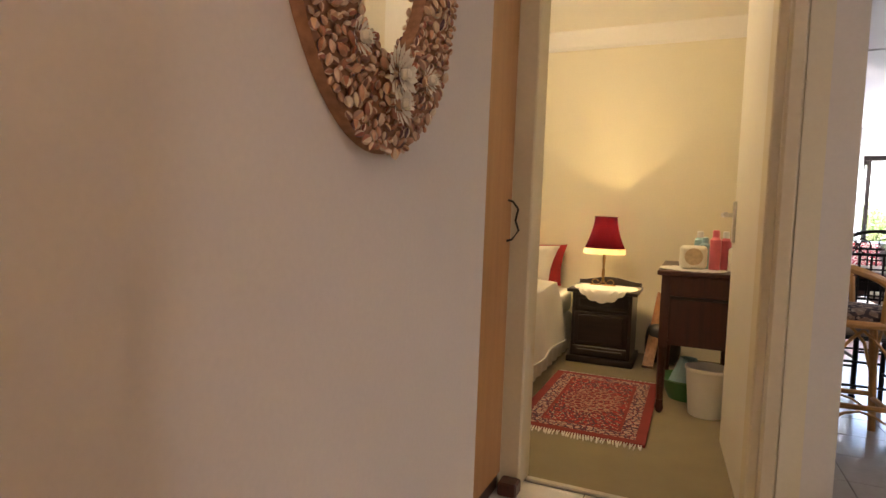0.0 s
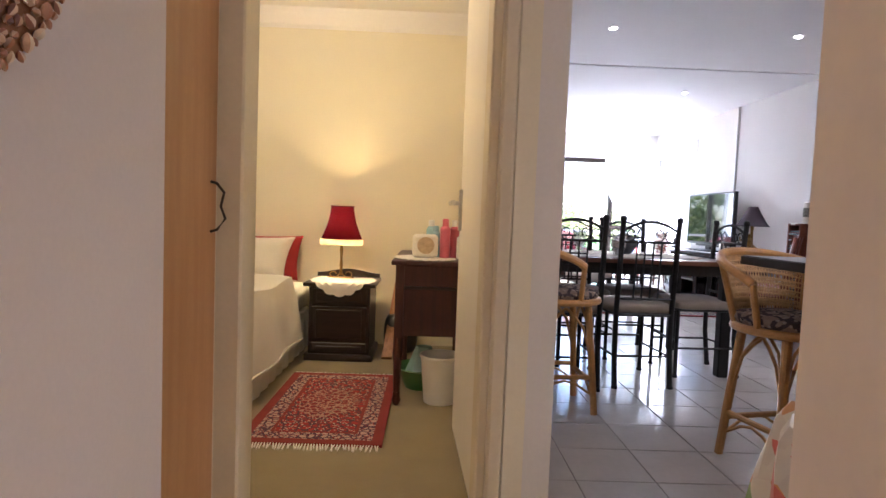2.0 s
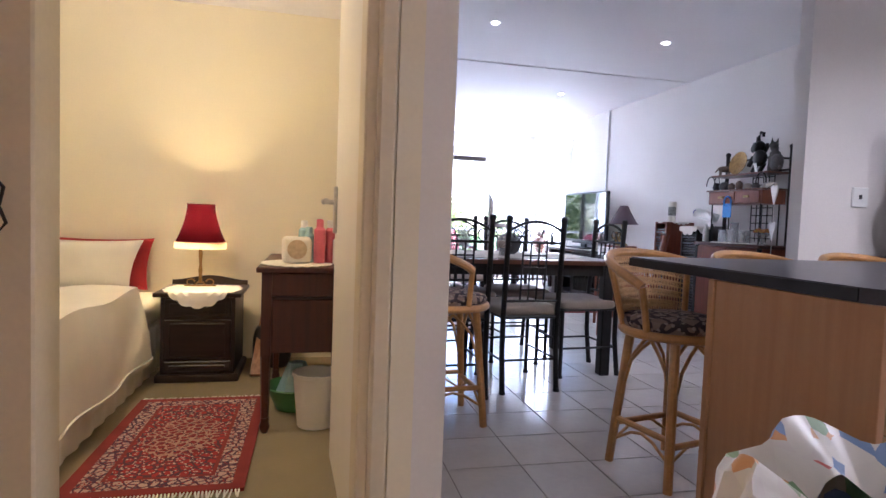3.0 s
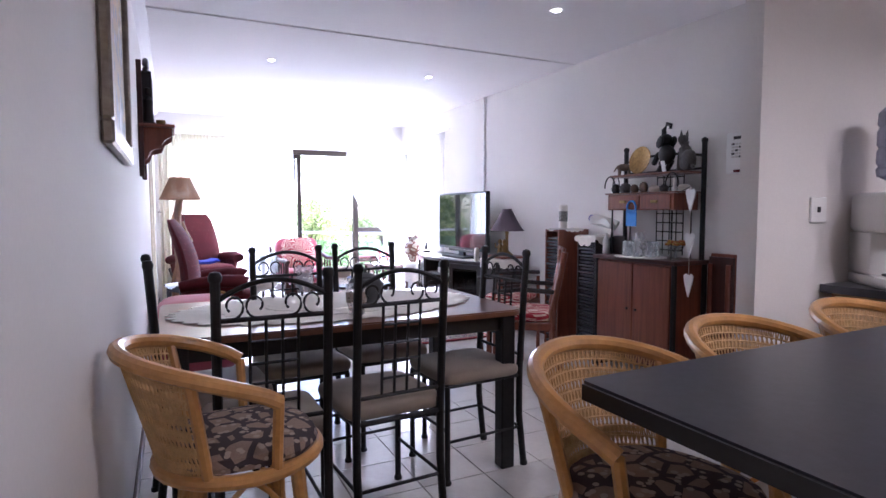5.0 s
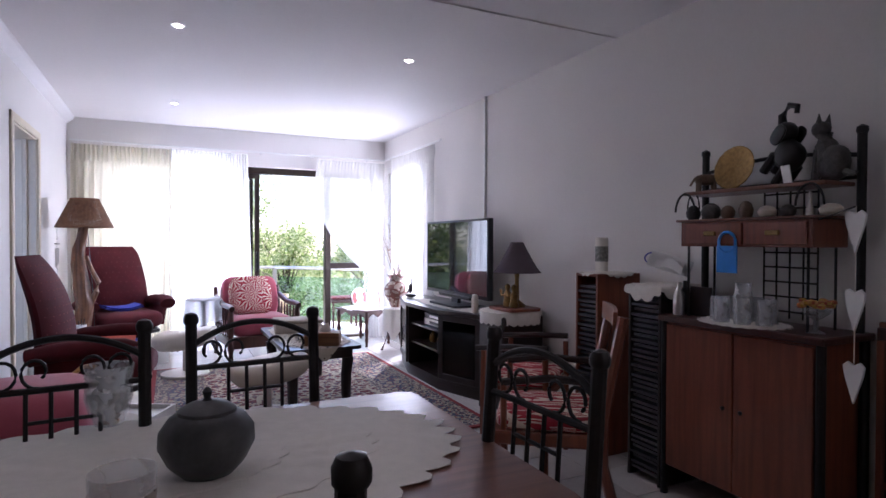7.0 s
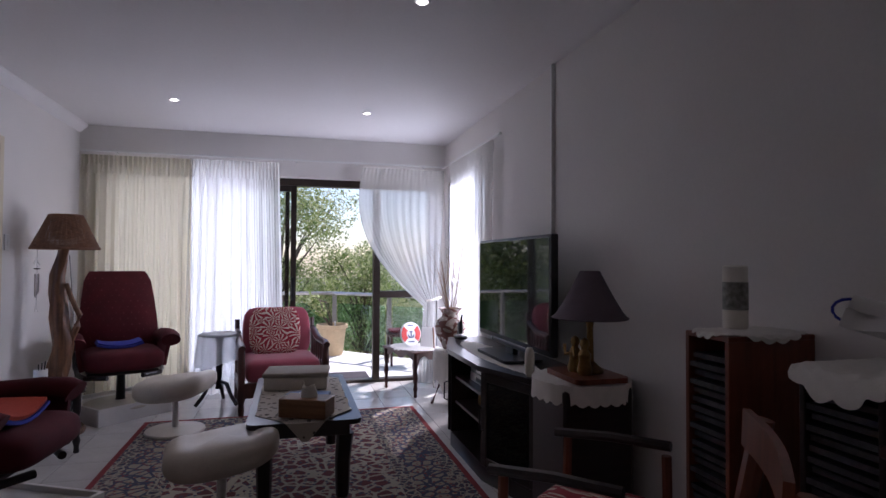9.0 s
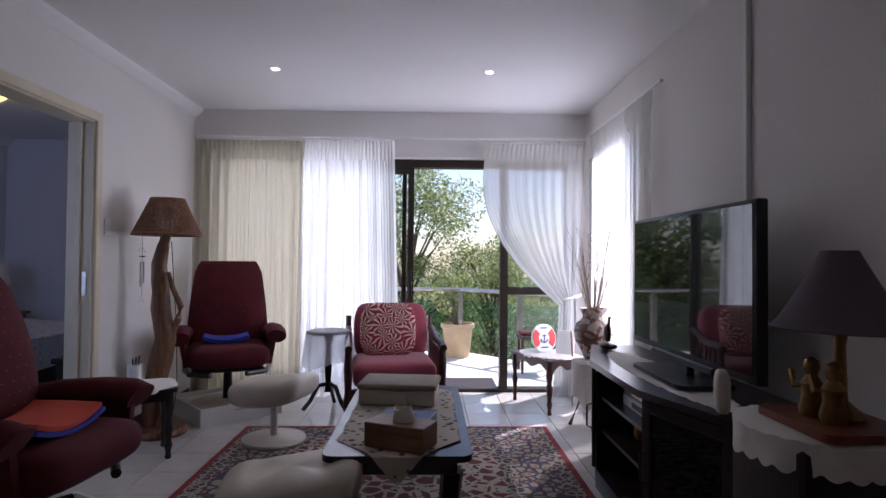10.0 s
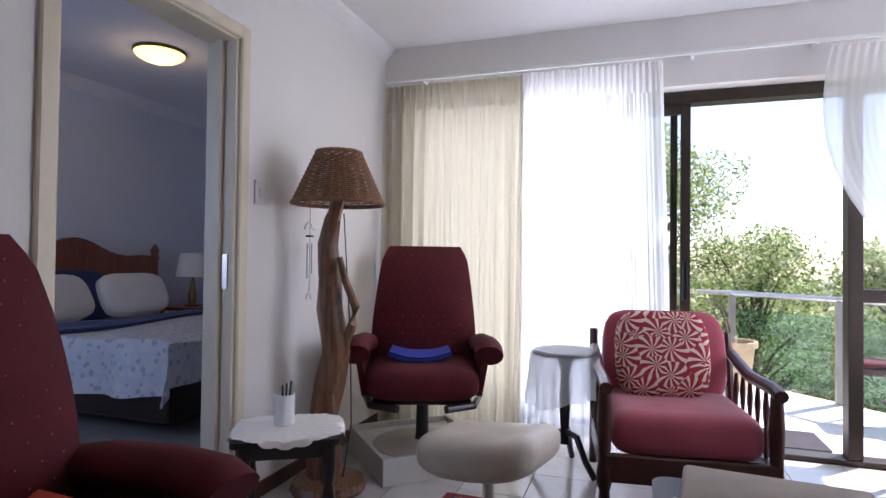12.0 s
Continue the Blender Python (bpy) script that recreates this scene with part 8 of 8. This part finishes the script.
bm = sheet(B(), 4, 16, lambda u, v: (-0.05 + 0.07 * u + 0.05 * v, 0.38 * v, 0.47 * v * (1 - 0.05 * u)), 0.03)
part("board", bm, mat("honey_board_wood", (0.42, 0.20, 0.08), 0.4, var=0.2, extra=wood_extra((0.28, 0.12, 0.045), 8, 2)), lg)
sk = thing("sports_bag", pose(-0.06, 4.28, 0.006), "dark bag on the carpet by the wall", "bag")
part("body", puff(B(), 0, 0, 0.14, 0.24, 0.22, 0.28, 0.4, 20, 12), BLACKP, sk)

# ---- main bedroom ----
mb = thing("double_bed", pose(-1.15, 9.80, 0.006) @ Matrix.Diagonal((1, 1, 1.08, 1)), "double bed with blue throw and patterned white bedspread", "bed")
part("base", box(B(), -0.90, -0.70, 0.10, 0.72, 0.70, 0.34, 0.01), DARKWOOD, mb)
part("mattress", box(B(), -0.92, -0.72, 0.34, 0.72, 0.72, 0.52, 0.04, 3), LINEN, mb)
SPREAD = mat("patterned_bedspread", (0.62, 0.60, 0.58), 0.9, var=0.08, scale=6, fine=200, bump=0.3, extra=pattern_extra((0.55, 0.56, 0.60), (0.38, 0.40, 0.46), 9))
NAVY = mat("navy_throw", (0.03, 0.04, 0.11), 0.9, var=0.3, scale=12, bump=0.4)


def sprf(u, v, g=0.0):
    x, y = -0.55 + 1.45 * u, 0.95 * (2 * v - 1)
    ox, oy = max(0.0, x - 0.73), max(0.0, abs(y) - 0.73)
    z = 0.54 + g + 0.012 * math.sin(9 * u + 7 * v) - 1.35 * max(ox, oy) - 0.2 * min(ox, oy)
    return min(x, 0.74 + 0.15 * ox), math.copysign(min(abs(y), 0.73) + (0.15 + 0.2 * math.sin(20 * u)) * oy, y), z


part("bedspread", sheet(B(), 36, 40, sprf, 0.012), SPREAD, mb)
part("throw", sheet(B(), 12, 40, lambda u, v: sprf(0.02 + 0.26 * u, v, 0.018), 0.012), NAVY, mb)
STRIPE = mat("blue_stripe", (0.16, 0.20, 0.36), 0.9, var=0.2, scale=12, bump=0.4)
for k in range(3):
    part("throw_stripe", sheet(B(), 3, 40, lambda u, v: sprf(0.06 + 0.075 * k + 0.03 * u, v, 0.026), 0.012), STRIPE, mb)
bm = B()
sheet(bm, 20, 6, lambda u, v: (-0.945, 0.78 * (2 * u - 1), 0.3 + v * (0.65 + 0.14 * math.sin(math.pi * u) + 0.04 * math.cos(4 * math.pi * u))), 0.035)
part("headboard", bm, CHERRY, mb)
for s in (-1, 1):
    part("headboard_post", lathe(B(), [(0.03, 0), (0.03, 0.95), (0.04, 0.98), (0.03, 1.02), (0.04, 1.05), (0.01, 1.1)], (-0.93, s * 0.80, 0), 12), CHERRY, mb)
for x, y, mt, lab, r in ((-0.72, -0.30, LINEN, "white pillow propped on the double bed", 10), (-0.70, 0.36, LINEN, "plain white pillow on the double bed", -6), (-0.82, -0.05, NAVY, "striped navy cushion by the headboard", 4)):
    p = thing("pillow", pose(-1.15 + x, 9.80 + y, 0.575, 0, 0, r), lab, "pillow")
    bm = puff(B(), 0, 0, 0, 0.15, 0.60, 0.36 if mt is LINEN else 0.42, 0.4, 22, 12)
    bmesh.ops.transform(bm, matrix=pose(0, 0, 0.19, 0, -28, 0), verts=bm.verts)
    part("cover", bm, mt, p)
bn = thing("bed_bench", pose(-0.12, 9.75, 0.006), "dark wooden bench at the foot of the bed", "bench")
part("seat", box(B(), -0.14, -0.45, 0.38, 0.14, 0.45, 0.42, 0.006), DARKWOOD, bn)
for x in (-0.11, 0.11):
    for y in (-0.4, 0.4):
        part("leg", bar(B(), (x, y, 0), (x, y, 0.38), 0.022), DARKWOOD, bn)
bt2 = thing("bedside_table", pose(-1.88, 10.88, 0.006), "wooden bedside table with lamp and papers", "nightstand")
part("top", box(B(), -0.22, -0.24, 0.58, 0.22, 0.24, 0.61, 0.004), CHERRY, bt2)
for x in (-0.18, 0.18):
    for y in (-0.2, 0.2):
        part("leg", bar(B(), (x, y, 0), (x, y, 0.58), 0.02), CHERRY, bt2)
part("shelf", box(B(), -0.2, -0.22, 0.25, 0.2, 0.22, 0.27, 0.003), CHERRY, bt2)
lm2 = thing("bedside_lamp", pose(-1.86, 10.84, 0.617), "unlit bedside lamp with a pale shade", "table lamp")
part("base", lathe(B(), [(0.06, 0), (0.065, 0.01), (0.03, 0.03), (0.035, 0.1), (0.02, 0.2), (0.01, 0.3)], n=16), BRASS, lm2)
part("shade", sheet(B(), 32, 4, lambda u, v: ((0.15 - 0.04 * v) * math.cos(6.2832 * u), (0.15 - 0.04 * v) * math.sin(6.2832 * u), 0.28 + 0.22 * v), 0.003), LINEN, lm2)
t = thing("wall_sculpture", pose(-2.15, 8.55, 1.45), "black metal tree with bird on the wall", "wall art")
bm = B()
tube(bm, [(0.02, 0, -0.25), (0.02, 0.02, 0.0), (0.02, -0.02, 0.2)], 0.008, 6)
for k in range(9):
    a = 0.5 + k * 0.28
    tube(bm, [(0.02, 0.01, -0.12 + 0.03 * k), (0.02, 0.1 * math.cos(a), -0.1 + 0.12 * math.sin(a) + 0.02 * k), (0.02, 0.17 * math.cos(a), -0.08 + 0.2 * math.sin(a) + 0.015 * k)], 0.006, 5)
puff(bm, 0.02, 0.05, 0.28, 0.02, 0.12, 0.07, 0.9, 12, 8)
tube(bm, [(0.02, 0.0, 0.3), (0.02, -0.04, 0.36), (0.02, -0.07, 0.35)], 0.012, 6, r1=0.003)
part("metalwork", bm, IRON, t)

# ---- floor tiles ----
P_ = 0.3075
OX, OY = 1.3255, 2.648


def tile_mesh(w, d):
    bm = box(B(), -w / 2, -d / 2, -0.006, w / 2, d / 2, 0.0, 0.0016)
    return finish("tile", bm, TILE, smooth=False)


full = tile_mesh(P_ - 0.005, P_ - 0.005)
rest = B()
count = 0
for i in range(-7, 11):
    for j in range(-15, 26):
        x0, y0 = OX + i * P_, OY + j * P_
        x1, y1 = min(x0 + P_, 4.40), min(y0 + P_, 10.12)
        x0, y0 = max(x0, -0.55), max(y0, -1.70)
        if y0 > 2.06:
            x0 = max(x0, 0.50)
        elif y0 > 1.95:
            x0 = max(x0, 0.50)
        if y0 > 3.36:
            x1 = min(x1, 3.95)
        if x1 - x0 < 0.02 or y1 - y0 < 0.02:
            continue
        whole = x1 - x0 > P_ - 1e-3 and y1 - y0 > P_ - 1e-3
        near = 0.9 < x0 < 3.7 and 1.6 < y0 < 9.7
        if whole and near and count < 300:
            t = new("tile", full)
            t.location = ((x0 + x1) / 2, (y0 + y1) / 2, 0.0)
            t.parent = floor
            count += 1
        else:
            box(rest, x0 + 0.0025, y0 + 0.0025, -0.006, x1 - 0.0025, y1 - 0.0025, 0.0)
tagged(part("tiles", rest, TILE, floor, smooth=False), kind="stuff")
